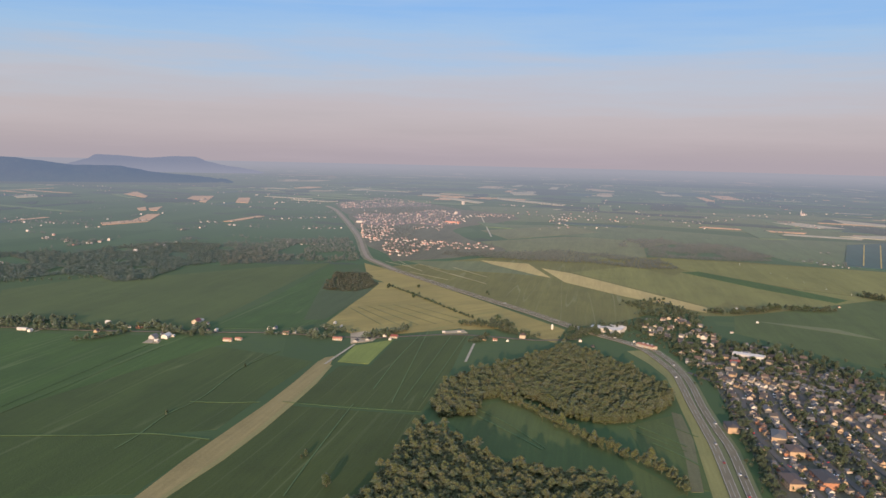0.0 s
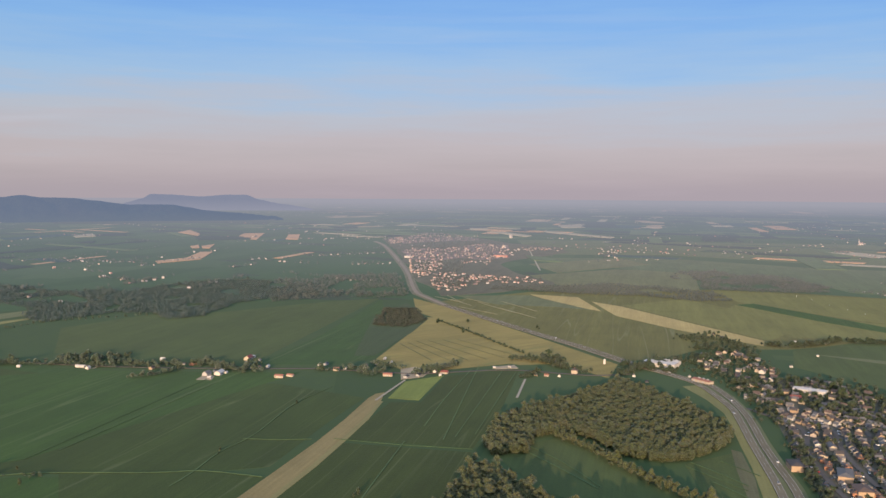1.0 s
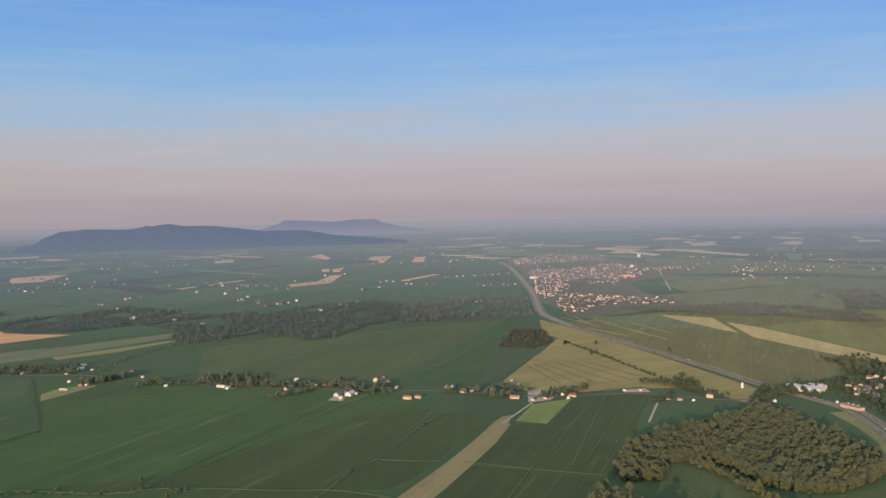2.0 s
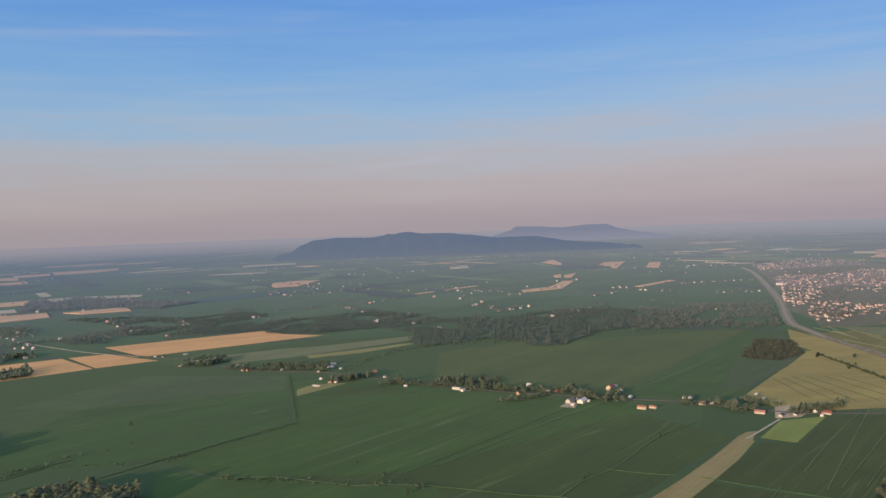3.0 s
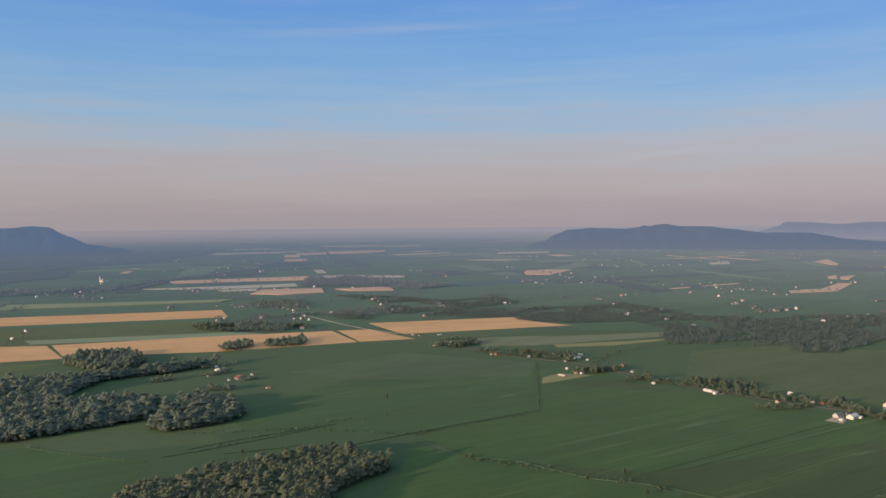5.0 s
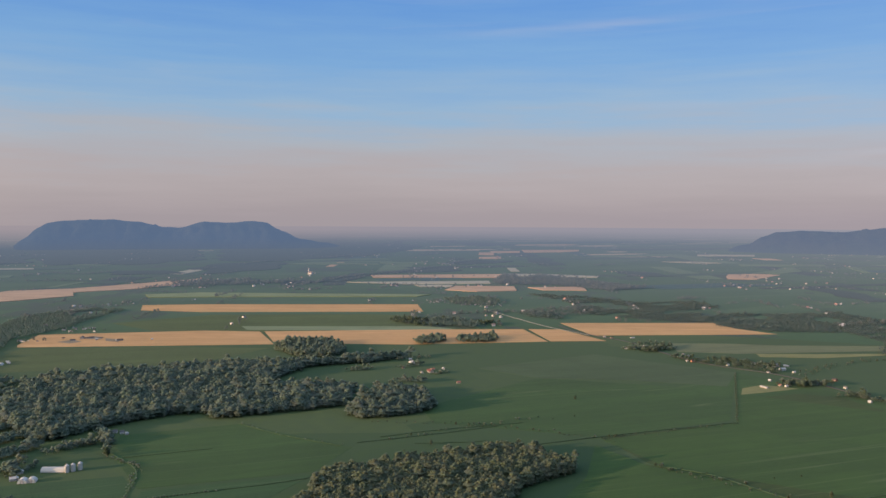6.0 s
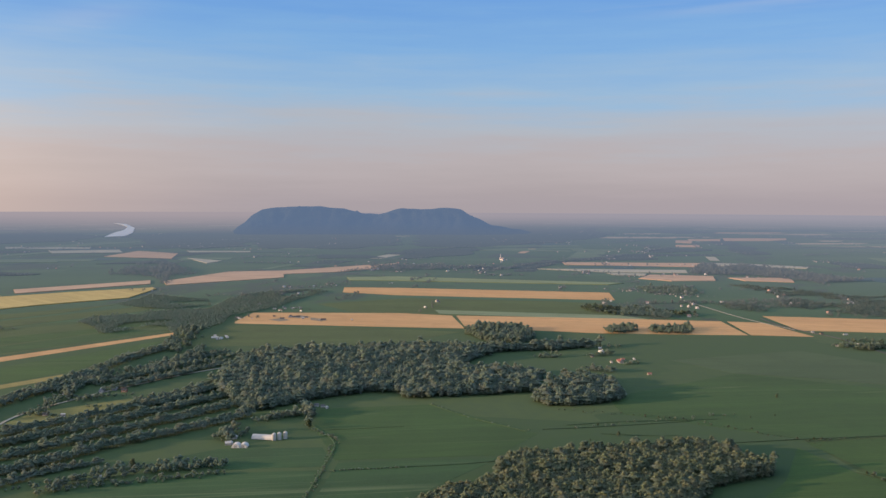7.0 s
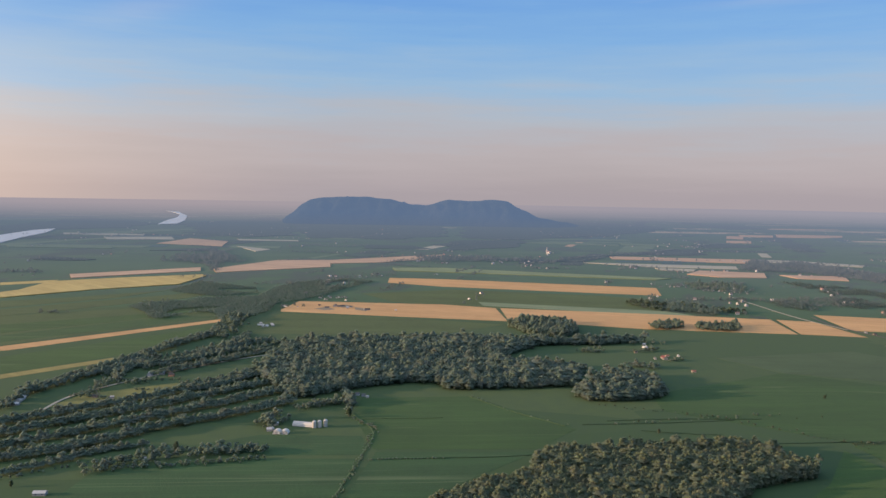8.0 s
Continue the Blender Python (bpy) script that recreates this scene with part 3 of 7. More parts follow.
def cap():
    """A clump for far crowns: the upper half of the clump and a short skirt under it."""
    return np.array([[1, 0, -0.25], [-1, 0, -0.25], [0, 1, -0.25], [0, -1, -0.25], [0, 0, 1]], float), np.array([[0, 2, 4], [2, 1, 4], [1, 3, 4], [3, 0, 4]])


def crown_form(rng, lumps, solid, tall=1.3):
    """Clumps of leaves spread over a crown of about 1 m radius, standing on z = 0."""
    bv, bf = solid()
    vs, fs = [], []
    for i in range(lumps):
        a = 2.399963 * i + rng.uniform(-0.5, 0.5)
        h = (i + 0.5) / lumps
        ring = math.sin(math.pi * min(0.97, 0.12 + 0.9 * h)) ** 0.7 * rng.uniform(0.45, 0.95) * 0.72
        if i == lumps - 1:
            ring = 0.1
        c = np.array([ring * math.cos(a), ring * math.sin(a), tall * (0.25 + 0.72 * h) + rng.uniform(-0.12, 0.12)])
        r = rng.uniform(0.34, 0.54)
        v = bv * (r * rng.uniform(0.72, 1.25, (len(bv), 1))) * np.array([1, 1, 0.82]) + c
        fs.append(bf + sum(len(q) for q in vs))
        vs.append(v)
    return np.concatenate(vs), np.concatenate(fs)


def trunk_form(n=3):
    a = np.arange(n) * 2 * math.pi / n
    v = np.concatenate([np.stack([0.07 * np.cos(a), 0.07 * np.sin(a), 0 * a], 1), np.stack([0.045 * np.cos(a), 0.045 * np.sin(a), 0 * a + 0.75], 1)])
    f = [[i, (i + 1) % n, n + (i + 1) % n] for i in range(n)] + [[i, n + (i + 1) % n, n + i] for i in range(n)]
    return v, np.array(f)


rng0 = np.random.default_rng(7)
FORMS = {
    "near": [crown_form(rng0, 13, ico, t) for t in (1.2, 1.35, 1.5, 1.3, 1.7, 1.25)],
    "mid": [crown_form(rng0, 8, ico, t) for t in (1.2, 1.4, 1.6, 1.3)],
    "low": [crown_form(rng0, 6, ico, t) for t in (1.2, 1.4, 1.6, 1.3)],
    "oct": [crown_form(rng0, 8, octa, t) for t in (1.2, 1.4, 1.6, 1.3)],
    "six": [crown_form(rng0, 6, octa, t) for t in (1.2, 1.4, 1.6, 1.3)],
    "far": [crown_form(rng0, 5, cap, t) for t in (1.2, 1.4, 1.6)],
}


def joined(name, vs, fs, mat):
    v, f = np.concatenate(vs).astype(np.float32), np.concatenate(fs).astype(np.int32)
    me = bpy.data.meshes.new(name)
    me.vertices.add(len(v))
    me.vertices.foreach_set("co", v.ravel())
    me.loops.add(f.size)
    me.loops.foreach_set("vertex_index", f.ravel())
    me.polygons.add(len(f))
    me.polygons.foreach_set("loop_start", np.arange(len(f), dtype=np.int32) * 3)
    me.update(calc_edges=True)
    me.validate()
    me.shade_smooth()
    me.materials.append(mat)
    return me


def stand(name, label, spots, mat, detail="mid", radius=3.6, seed=1, category="wood", vary=0.25, raised=0.0, low=(), tall=1.0):
    """Trees too many to count, joined: one crown of clumps and one trunk at each spot of the plan; low: spots with undergrowth too."""
    rng = np.random.default_rng(seed)
    vs, fs, n = [], [], 0
    tv, tf = trunk_form()
    under, uf = cap()  # the dim inner leaves that close a canopy
    under = under * (1.3, 1.3, 0.6) + (0, 0, 0.45)
    for x, y, raised in [(*p, raised) for p in spots] + [(*p, 0.0) for p in low] + [(*p, raised * 0.55) for p in low]:
        s = shrink(x, y)
        cv, cf = FORMS[detail][rng.integers(len(FORMS[detail]))]
        r = radius * math.exp(rng.normal(0, vary)) * s
        a, high = rng.uniform(0, 6.28), tall * rng.uniform(0.8, 1.15)
        c, q = math.cos(a), math.sin(a)
        o = np.array(fold(x, y))
        lifted = cv * (1, 1, high) + (0, 0, raised)
        forms = [(lifted, cf)]
        if detail != "far" and (raised or detail != "oct"):
            forms.append((tv * (1, 1, 1 + 1.3 * raised), tf))
        if detail == "six" and raised > 0.5:
            forms.append((under + (0, 0, raised), uf))
        for v, f in forms:
            w = np.stack([v[:, 0] * c - v[:, 1] * q, v[:, 0] * q + v[:, 1] * c, v[:, 2]], 1) * r + o
            vs.append(w)
            fs.append(f + n)
            n += len(w)
    if not vs:
        return None
    return tagged(new(name, joined(name, vs, fs, mat)), label, category, kind="stuff")


def scatter(poly, gap, seed=1, keep=1.0, clear=0.0):
    """Spots about gap metres apart within an outline, with a frayed edge."""
    rng = np.random.default_rng(seed)
    xs, ys = [p[0] for p in poly], [p[1] for p in poly]
    gx, gy = np.meshgrid(np.arange(min(xs), max(xs), gap), np.arange(min(ys), max(ys), gap))
    gx, gy = gx + rng.uniform(-0.5, 0.5, gx.shape) * gap, gy + rng.uniform(-0.5, 0.5, gy.shape) * gap
    ok = inside(gx + rng.normal(0, 0.5, gx.shape) * gap, gy + rng.normal(0, 0.5, gx.shape) * gap, poly) & (rng.uniform(0, 1, gx.shape) < keep)
    spots = zip(gx[ok].tolist(), gy[ok].tolist())
    return [(x, y) for x, y in spots if not clear or noise.noise(Vector((x / 90 + seed, y / 140, 0))) > clear - 0.5]


def along(pts, gap, spread, seed=1, keep=1.0):
    """Spots in a ragged row along a line of the plan."""
    rng = np.random.default_rng(seed)
    out = []
    for p in smooth_line(pts, gap):
        if rng.uniform() < keep:
            out.append((p.x + rng.normal(0, spread), p.y + rng.normal(0, spread)))
    return out


def wood(label, poly, gap=6.5, mat="leaf", detail="mid", radius=3.6, seed=1, keep=1.0, name="wood", raised=0.0, clear=0.0, vary=0.3, tall=1.0):
    spots = scatter(poly, gap, seed, keep, clear)
    low = []
    if raised > 1.0:
        p, g = np.array(spots), 1.8 * gap
        rim = sum((~inside(p[:, 0] + dx, p[:, 1] + dy, poly)).astype(int) for dx, dy in ((g, 0), (-g, 0), (0, g), (0, -g)))
        low = p[rim > 0].tolist()
    return stand(name, label, spots, M[mat], detail, radius, seed, raised=raised, vary=vary, low=low, tall=tall)


def hedge(label, pts, gap=6, spread=1.5, mat="leaf", detail="mid", radius=2.8, seed=1, keep=1.0, name="hedgerow", raised=0.0):
    return stand(name, label, along(pts, gap, spread, seed, keep), M[mat], detail, radius, seed, "hedgerow", raised=raised)


# ---- fields ----
field(M["mid"], "broad mid-green crop field behind the village road", (-813, 1510), (-709, 1712), (-578, 1745), (-378, 1941), (-273, 2002), (-363, 1216), (-497, 1223), (-700, 1277))
field(M["maize_dark"], "dark green crop field beside the small wood", (-357, 1213), (-312, 1447), (-266, 1986), (-214, 1697), (-138, 1669), (-183, 1283), (-240, 1223), lift=0.5)
field(M["fallow"], "brownish fallow ground round the small wood", (-246, 1712), (-199, 1930), (-130, 1692), (-147, 1530), (-186, 1300), (-219, 1294), lift=0.7)
field(M["stubble"], "long pale strip of mown stubble", (-139, 1060), (-150, 1050), (-156, 1026), (-168, 930), (-182, 844), (-199, 762), (-216, 680), (-229, 598), (-240, 531), (-219, 532), (-209, 599), (-187, 682), (-170, 765), (-157, 847), (-145, 930), (-138, 1013), lift=0.6)
field(M["lawn"], "bright green mown lawn by the farmyard", (-119, 1123), (-68, 1166), (-91, 1022), (-131, 1030), lift=0.7)
field(M["hay"], "yellow-green hayfield with mowing lines", (-132, 1670), (-180, 1274), (-135, 1204), (-68, 1203), (42, 1264), (-45, 1549))
field(M["hay"], "yellow-green meadow along the highway", (-164, 1787), (-192, 2017), (-122, 1904), (81, 1498), (192, 1263), (165, 1166), (104, 1262), (45, 1357), (-41, 1577), (-121, 1711), lift=0.3)
field(M["mid"], "shaded crop field between two woods", (4, 808), (36, 848), (75, 879), (125, 798), (162, 707), (198, 634), (169, 612), (107, 673), (47, 710), lift=0.45)
field(M["mid"], "small crop field beside the highway", (186, 798), (245, 838), (235, 729), (218, 638), (202, 642), (184, 718), lift=0.45)
field(M["pale"], "pale ripening strip of hay", (97, 2126), (216, 2078), (242, 1833), (157, 1951), lift=0.4)
field(M["pale"], "long pale ripening strip of hay", (240, 1995), (299, 1916), (484, 1490), (466, 1438), (352, 1603), (264, 1769), lift=0.4)
field(M["meadow"], "bright green meadow", (592, 2280), (781, 2193), (1104, 2068), (1306, 1931), (887, 1635), (749, 1760), (593, 2024), lift=0.4)
field(M["tired"], "olive-green thin crop field", (-1211, 826), (-1225, 1109), (-954, 1193), (-878, 1081), (-1005, 971), (-1083, 861), lift=0.5)
field(M["maize"], "large green crop field with a stepped edge", (-736, 691), (-712, 900), (-826, 1053), (-584, 1156), (-379, 1159), (-274, 1172), (-452, 763), (-616, 676), lift=0.4)
field(M["wheat"], "ripe wheat field beside a dark wood", (-1642, 1365), (-1453, 1712), (-1349, 1673), (-1232, 1677), (-1427, 1287), lift=0.6)
field(M["wheat"], "long strip of ripe wheat", (-2450, 500), (-2593, 534), (-2535, 695), (-2221, 1275), (-2039, 1191), (-2326, 641), lift=0.6)
field(M["lime"], "pale green strip on the plain", (-2937, 611), (-2926, 797), (-2729, 1084), (-2478, 1474), (-2439, 1395), (-2762, 755), (-2826, 599), lift=0.5)
field(M["wheat"], "ripe wheat field by the farm", (-1895, 147), (-2043, 201), (-1937, 540), (-1857, 648), (-1656, 610), (-1713, 481), (-1868, 145), lift=0.6)
field(M["wheat"], "ripe wheat field with dark copses", (-1855, 659), (-1705, 997), (-1593, 1211), (-1404, 1137), (-1511, 860), (-1590, 738), (-1655, 613), lift=0.6)
field(M["wheat"], "ripe wheat field between two drains", (-1587, 1223), (-1546, 1287), (-1349, 1255), (-1403, 1144), lift=0.6)
field(M["lime"], "narrow lime-green strip", (-1972, 641), (-1751, 1039), (-1670, 1071), (-1738, 903), (-1903, 632), lift=0.5)
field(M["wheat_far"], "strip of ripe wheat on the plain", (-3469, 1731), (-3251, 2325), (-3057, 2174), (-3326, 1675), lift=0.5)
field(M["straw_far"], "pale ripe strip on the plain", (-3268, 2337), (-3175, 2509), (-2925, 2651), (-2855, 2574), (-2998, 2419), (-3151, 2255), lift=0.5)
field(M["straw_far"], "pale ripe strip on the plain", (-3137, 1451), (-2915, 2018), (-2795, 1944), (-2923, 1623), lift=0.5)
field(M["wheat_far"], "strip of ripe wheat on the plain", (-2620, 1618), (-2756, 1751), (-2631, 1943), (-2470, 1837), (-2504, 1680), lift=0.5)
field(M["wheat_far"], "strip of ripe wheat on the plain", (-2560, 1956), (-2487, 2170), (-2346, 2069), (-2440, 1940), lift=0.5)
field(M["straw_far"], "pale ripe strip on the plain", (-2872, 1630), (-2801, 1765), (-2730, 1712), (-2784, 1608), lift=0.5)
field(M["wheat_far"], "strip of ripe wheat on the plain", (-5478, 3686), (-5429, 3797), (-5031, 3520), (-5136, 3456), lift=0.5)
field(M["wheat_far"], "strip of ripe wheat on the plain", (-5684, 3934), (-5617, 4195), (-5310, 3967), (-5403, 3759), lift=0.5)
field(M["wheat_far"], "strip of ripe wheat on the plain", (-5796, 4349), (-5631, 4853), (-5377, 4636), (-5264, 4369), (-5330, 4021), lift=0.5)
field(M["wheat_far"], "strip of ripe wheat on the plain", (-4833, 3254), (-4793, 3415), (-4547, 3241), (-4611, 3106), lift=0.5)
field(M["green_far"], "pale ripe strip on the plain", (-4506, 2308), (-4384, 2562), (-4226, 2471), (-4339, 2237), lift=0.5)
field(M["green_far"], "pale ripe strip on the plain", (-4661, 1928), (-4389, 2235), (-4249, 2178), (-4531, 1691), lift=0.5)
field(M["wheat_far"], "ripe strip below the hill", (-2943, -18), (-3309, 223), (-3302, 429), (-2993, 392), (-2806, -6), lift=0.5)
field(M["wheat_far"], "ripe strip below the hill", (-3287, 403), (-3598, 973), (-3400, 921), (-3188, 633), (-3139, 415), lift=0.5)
field(M["yellow"], "yellow ripening crop in a long strip", (-2299, -530), (-2350, -498), (-2564, -461), (-2655, -275), (-2735, -48), (-2693, -35), (-2455, -104), (-2338, -317), (-2187, -503), lift=0.5)
field(M["wheat_far"], "brownish ripe strip", (-2775, -447), (-2993, -60), (-2864, -57), (-2658, -423), lift=0.5)
field(M["yellow"], "thin yellow strip", (-2550, -590), (-2615, -450), (-2538, -460), (-2484, -574), lift=0.5)
field(M["wheat_far"], "ripe field by the stream", (-4414, -312), (-4889, -166), (-4595, 40), (-4173, 7), lift=0.5)
field(M["straw_far"], "pale ripe strip on the plain", (-5019, -641), (-5049, -276), (-4758, -242), (-4766, -592), lift=0.5)
field(M["straw_far"], "pale ripe strip on the plain", (-5505, -937), (-5361, -457), (-5176, -440), (-5277, -897), lift=0.5)
field(M["straw_far"], "pale ripe strip on the plain", (-4199, 80), (-3948, 232), (-3802, 156), lift=0.5)
field(M["straw_far"], "pale ripe strip on the plain", (-4842, 88), (-4736, 427), (-4614, 417), (-4687, 103), lift=0.5)
field(M["green_far"], "pale ripe strip on the plain", (-4290, -981), (-4256, -512), (-4007, -473), (-4108, -926), lift=0.5)
field(M["wheat"], "narrow ripe strip", (-1509, -341), (-1770, 19), (-1739, 23), (-1471, -318), (-1468, -331), lift=0.5)
field(M["hay"], "narrow dry yellow strip", (-1276, -285), (-1378, -146), (-1351, -141), (-1247, -278), lift=0.5)
field(M["straw_far"], "pale ripe strip on the plain", (-3777, 3945), (-3680, 4149), (-3486, 4163), (-3542, 3994), lift=0.5)
field(M["straw_far"], "pale ripe strip on the plain", (-4457, 5041), (-4214, 5403), (-4047, 5190), (-4256, 4814), lift=0.5)
field(M["green_far"], "pale ripe strip on the plain", (-3346, 4140), (-3079, 4590), (-2963, 4438), (-3202, 3997), lift=0.5)
field(M["wheat_far"], "strip of ripe wheat on the plain", (-2618, 3161), (-2731, 3311), (-2691, 3454), (-2582, 3507), (-2438, 3145), (-2514, 3051), lift=0.5)
field(M["green_far"], "pale ripe strip on the plain", (-2737, 3497), (-2838, 3802), (-2996, 4100), (-2970, 4153), (-2714, 3863), (-2641, 3587), lift=0.5)
field(M["green_far"], "pale ripe strip on the plain", (-2858, 4469), (-2832, 4524), (-2487, 4099), (-2502, 4070), lift=0.5)
field(M["wheat_far"], "strip of ripe wheat on the plain", (-1415, 4506), (-1509, 4971), (-1396, 5027), (-1255, 4355), lift=0.5)
field(M["wheat_far"], "strip of ripe wheat on the plain", (-1112, 4415), (-1214, 4895), (-1152, 4925), (-1041, 4403), lift=0.5)
field(M["wheat_far"], "strip of ripe wheat on the plain", (-1407, 3793), (-1405, 3894), (-1328, 3695), (-1348, 3657), lift=0.5)
field(M["wheat_far"], "strip of ripe wheat on the plain", (-1360, 3810), (-1344, 3952), (-1276, 3683), (-1306, 3673), lift=0.5)
field(M["wheat_far"], "bent ripe field by a farm", (-1235, 2973), (-1177, 3125), (-1233, 3443), (-1185, 3459), (-1101, 3073), (-1193, 2889), lift=0.5)
field(M["wheat_far"], "strip of ripe wheat on the plain", (-1947, 5041), (-1981, 5345), (-1739, 4858), (-1684, 4673), lift=0.5)
field(M["green_far"], "pale ripe strip on the plain", (-2012, 5007), (-1962, 5064), (-1726, 4653), (-1766, 4634), lift=0.5)
field(M["green_far"], "pale ripe strip on the plain", (-3177, 5929), (-2931, 6103), (-2780, 5788), (-2985, 5569), lift=0.5)
field(M["straw_far"], "pale ripe strip on the plain", (-2353, 4529), (-2381, 4786), (-2200, 4552), (-2268, 4397), lift=0.5)
field(M["straw_far"], "pale ripe strip on the plain", (-159, 5985), (-29, 5953), (-27, 5702), (-151, 5701), lift=0.5)
field(M["straw_far"], "pale ripe strip on the plain", (-33, 5468), (66, 5459), (241, 4990), (200, 4862), lift=0.5)
field(M["straw_far"], "pale ripe strip on the plain", (354, 5651), (725, 4926), (682, 4785), (354, 5430), lift=0.5)
field(M["straw_far"], "pale ripe strip on the plain", (524, 6602), (777, 7027), (704, 6228), (516, 6133), lift=0.5)
field(M["green_far"], "pale ripe strip on the plain", (139, 3423), (221, 3341), (266, 3116), (164, 3180), lift=0.5)
field(M["straw_far"], "pale ripe strip on the plain", (1497, 3774), (1628, 3779), (1698, 3494), (1550, 3483), lift=0.5)
field(M["straw_far"], "pale ripe strip on the plain", (1906, 4072), (2029, 3795), (1952, 3649), (1840, 3790), lift=0.5)
field(M["straw_far"], "pale ripe strip on the plain", (1494, 3114), (1694, 3162), (1602, 2988), (1541, 3037), lift=0.5)
field(M["maize"], "dark green strip between meadows", (574, 1975), (622, 1998), (726, 1777), (797, 1607), (757, 1570), (672, 1730), lift=0.6)
field(M["teal_far"], "dark blue-green crop field", (1350, 2758), (1531, 2853), (1566, 2715), (1157, 1996), (1134, 2104), (1057, 2163), lift=0.5)
for a, b in (((1414, 2772), (1111, 2172)), ((1465, 2765), (1131, 2120))):
    ribbon("farm_track", M["pale"], [a, b], 3.5, "pale line through the dark crop", "track", lift=2.6, thick=0.3)

field(M["soft_green"], "olive-green grassland east of the highway", (-126, 1964), (99, 2176), (331, 2232), (589, 2281), (790, 2229), (1116, 2069), (850, 1567), (506, 1412), (455, 1406), (330, 1500), (130, 1600), lift=0.05)
field(M["town_green"], "brownish gardens and grass of the town", (-592, 4512), (-448, 5326), (-202, 5088), (93, 4215), (323, 3974), (349, 3658), (146, 3298), (30, 2992), (77, 2679), (163, 2479), (171, 2346), (44, 2162), (-128, 2071), (-211, 2405), (-348, 3229), lift=0.13, fray=30.0)
# patches laid on the east plain, their brighter warmth painted in as colour
field(M["olive_far_lit"], "grassland beyond the scrub in a lit olive tone", (117, 2613), (421, 2858), (792, 2784), (614, 2518), (564, 2276), (320, 2155), (187, 2354), lift=0.05)
field(M["sage_far_lit"], "broad crops of the east plain in a lit sage tone", (171, 3331), (720, 3342), (1148, 2967), (1530, 2853), (1141, 2116), (950, 2245), (938, 2460), (754, 2647), (428, 2901), lift=0.07)
field(M["sage_far_lit"], "crops beyond the town in a lit sage tone", (138, 4585), (2324, 4352), (1627, 3035), (1223, 3165), (759, 3528), (180, 3516), lift=0.09)
field(M["olive_far_lit"], "grass strip beside the town in a lit olive tone", (135, 3032), (514, 3342), (574, 3050), (214, 2709), lift=0.11)
field(M['soft_green'], 'green meadow east of the highway', (-110, 1926), (109, 2070), (240, 1815), (349, 1590), (403, 1463), (272, 1312), (214, 1292), (83, 1541), lift=0.25)
field(M['meadow'], 'yellow-green grass field beside the pale strip', (302, 1935), (478, 2069), (630, 1669), (493, 1492), lift=0.25)
field(M['olive'], 'olive-green field behind the hedgerow', (-91, 2080), (96, 2102), (225, 1848), (152, 1892), (9, 1926), lift=0.5)
field(M['mid'], 'broad green field behind the suburb', (502, 1401), (886, 1635), (578, 1053), (527, 1132), (456, 1267), lift=0.25)
field(M['meadow'], 'fresh green field east', (588, 2003), (742, 1744), (879, 1621), (734, 1522), (547, 1528), (505, 1848), lift=0.2)
field(M['olive'], 'pale mown strip', (521, 1373), (637, 1316), (673, 1233), (622, 1284), lift=0.6)
field(M['deep'], 'green crop field west of the farm track', (-401, 732), (-571, 1052), (-440, 1091), (-290, 1096), (-161, 1029), (-188, 898), (-210, 761), (-250, 746), lift=0.3)
field(M['deep'], 'dark green crop field', (-397, 725), (-264, 741), (-207, 733), (-232, 607), (-327, 595), lift=0.3)
field(M['warm'], 'green crop field east of the track', (-126, 1010), (-88, 1013), (-65, 1161), (42, 1222), (14, 1003), (-19, 832), (-154, 853), lift=0.3)
field(M['warm'], 'green crop field by the wood', (-155, 841), (-19, 819), (-38, 711), (-54, 610), (-203, 602), (-179, 755), lift=0.25)
field(M['maize_dark'], 'dark crop field south of the village', (-955, 1193), (-724, 1193), (-580, 1156), (-713, 900), lift=0.2)
field(M["deep"], "broad green crop field south of the village", *[(-710, 902), (-805, 1030), (-788, 1133), (-736, 1164), (-592, 1116), (-391, 1093), (-287, 1094), (-245, 784), (-331, 732), (-442, 724), (-482, 701), (-543, 700), (-584, 697), (-632, 667), (-745, 698)], lift=0.24)
field(M["maize"], "dark green crop field below the hedge line", *[(-725, 669), (-626, 661), (-580, 692), (-538, 693), (-476, 694), (-436, 714), (-327, 723), (-270, 597), (-547, 440), (-637, 579)], lift=0.22)
ribbon("farm_track", M["wheel_line"], [(-638, 664), (-581, 694), (-540, 697), (-482, 701), (-446, 719), (-403, 729), (-313, 736), (-268, 744), (-209, 732)], 2.2, "weedy grass line between two crops", "track", lift=0.8, thick=0.3)
field(M['maize_dark'], 'broad dark green field', (-746, 700), (-726, 905), (-955, 1193), (-917, 1012), (-1084, 862), (-994, 587), (-912, 559), lift=0.3)
field(M['fresh_deep'], 'deep green field before the wood', (-808, -96), (-824, -26), (-818, 71), (-800, 159), (-698, 118), (-747, -114), lift=0.3)
field(M['fresh_deep'], 'green field below the farm', (-904, 63), (-878, 171), (-840, 171), (-811, 161), (-829, 71), (-877, -13), lift=0.25)
field(M['fresh_deep'], 'green field beside the drain', (-819, 177), (-786, 341), (-718, 247), (-680, 200), (-696, 127), lift=0.3)
field(M['maize_dark'], 'long green field before the dark wood', (-1047, 198), (-1030, 339), (-857, 417), (-795, 345), (-829, 176), (-966, 175), lift=0.25)
field(M['meadow'], 'bright grassy glade between trees', (-1070, -186), (-1133, -151), (-1179, -41), (-1160, -11), (-1080, -90), lift=0.4)
field(M['mid'], 'green strip between ripe strips', (-1517, -343), (-1600, -251), (-1795, 15), (-2005, -64), (-1872, -428), lift=0.25)
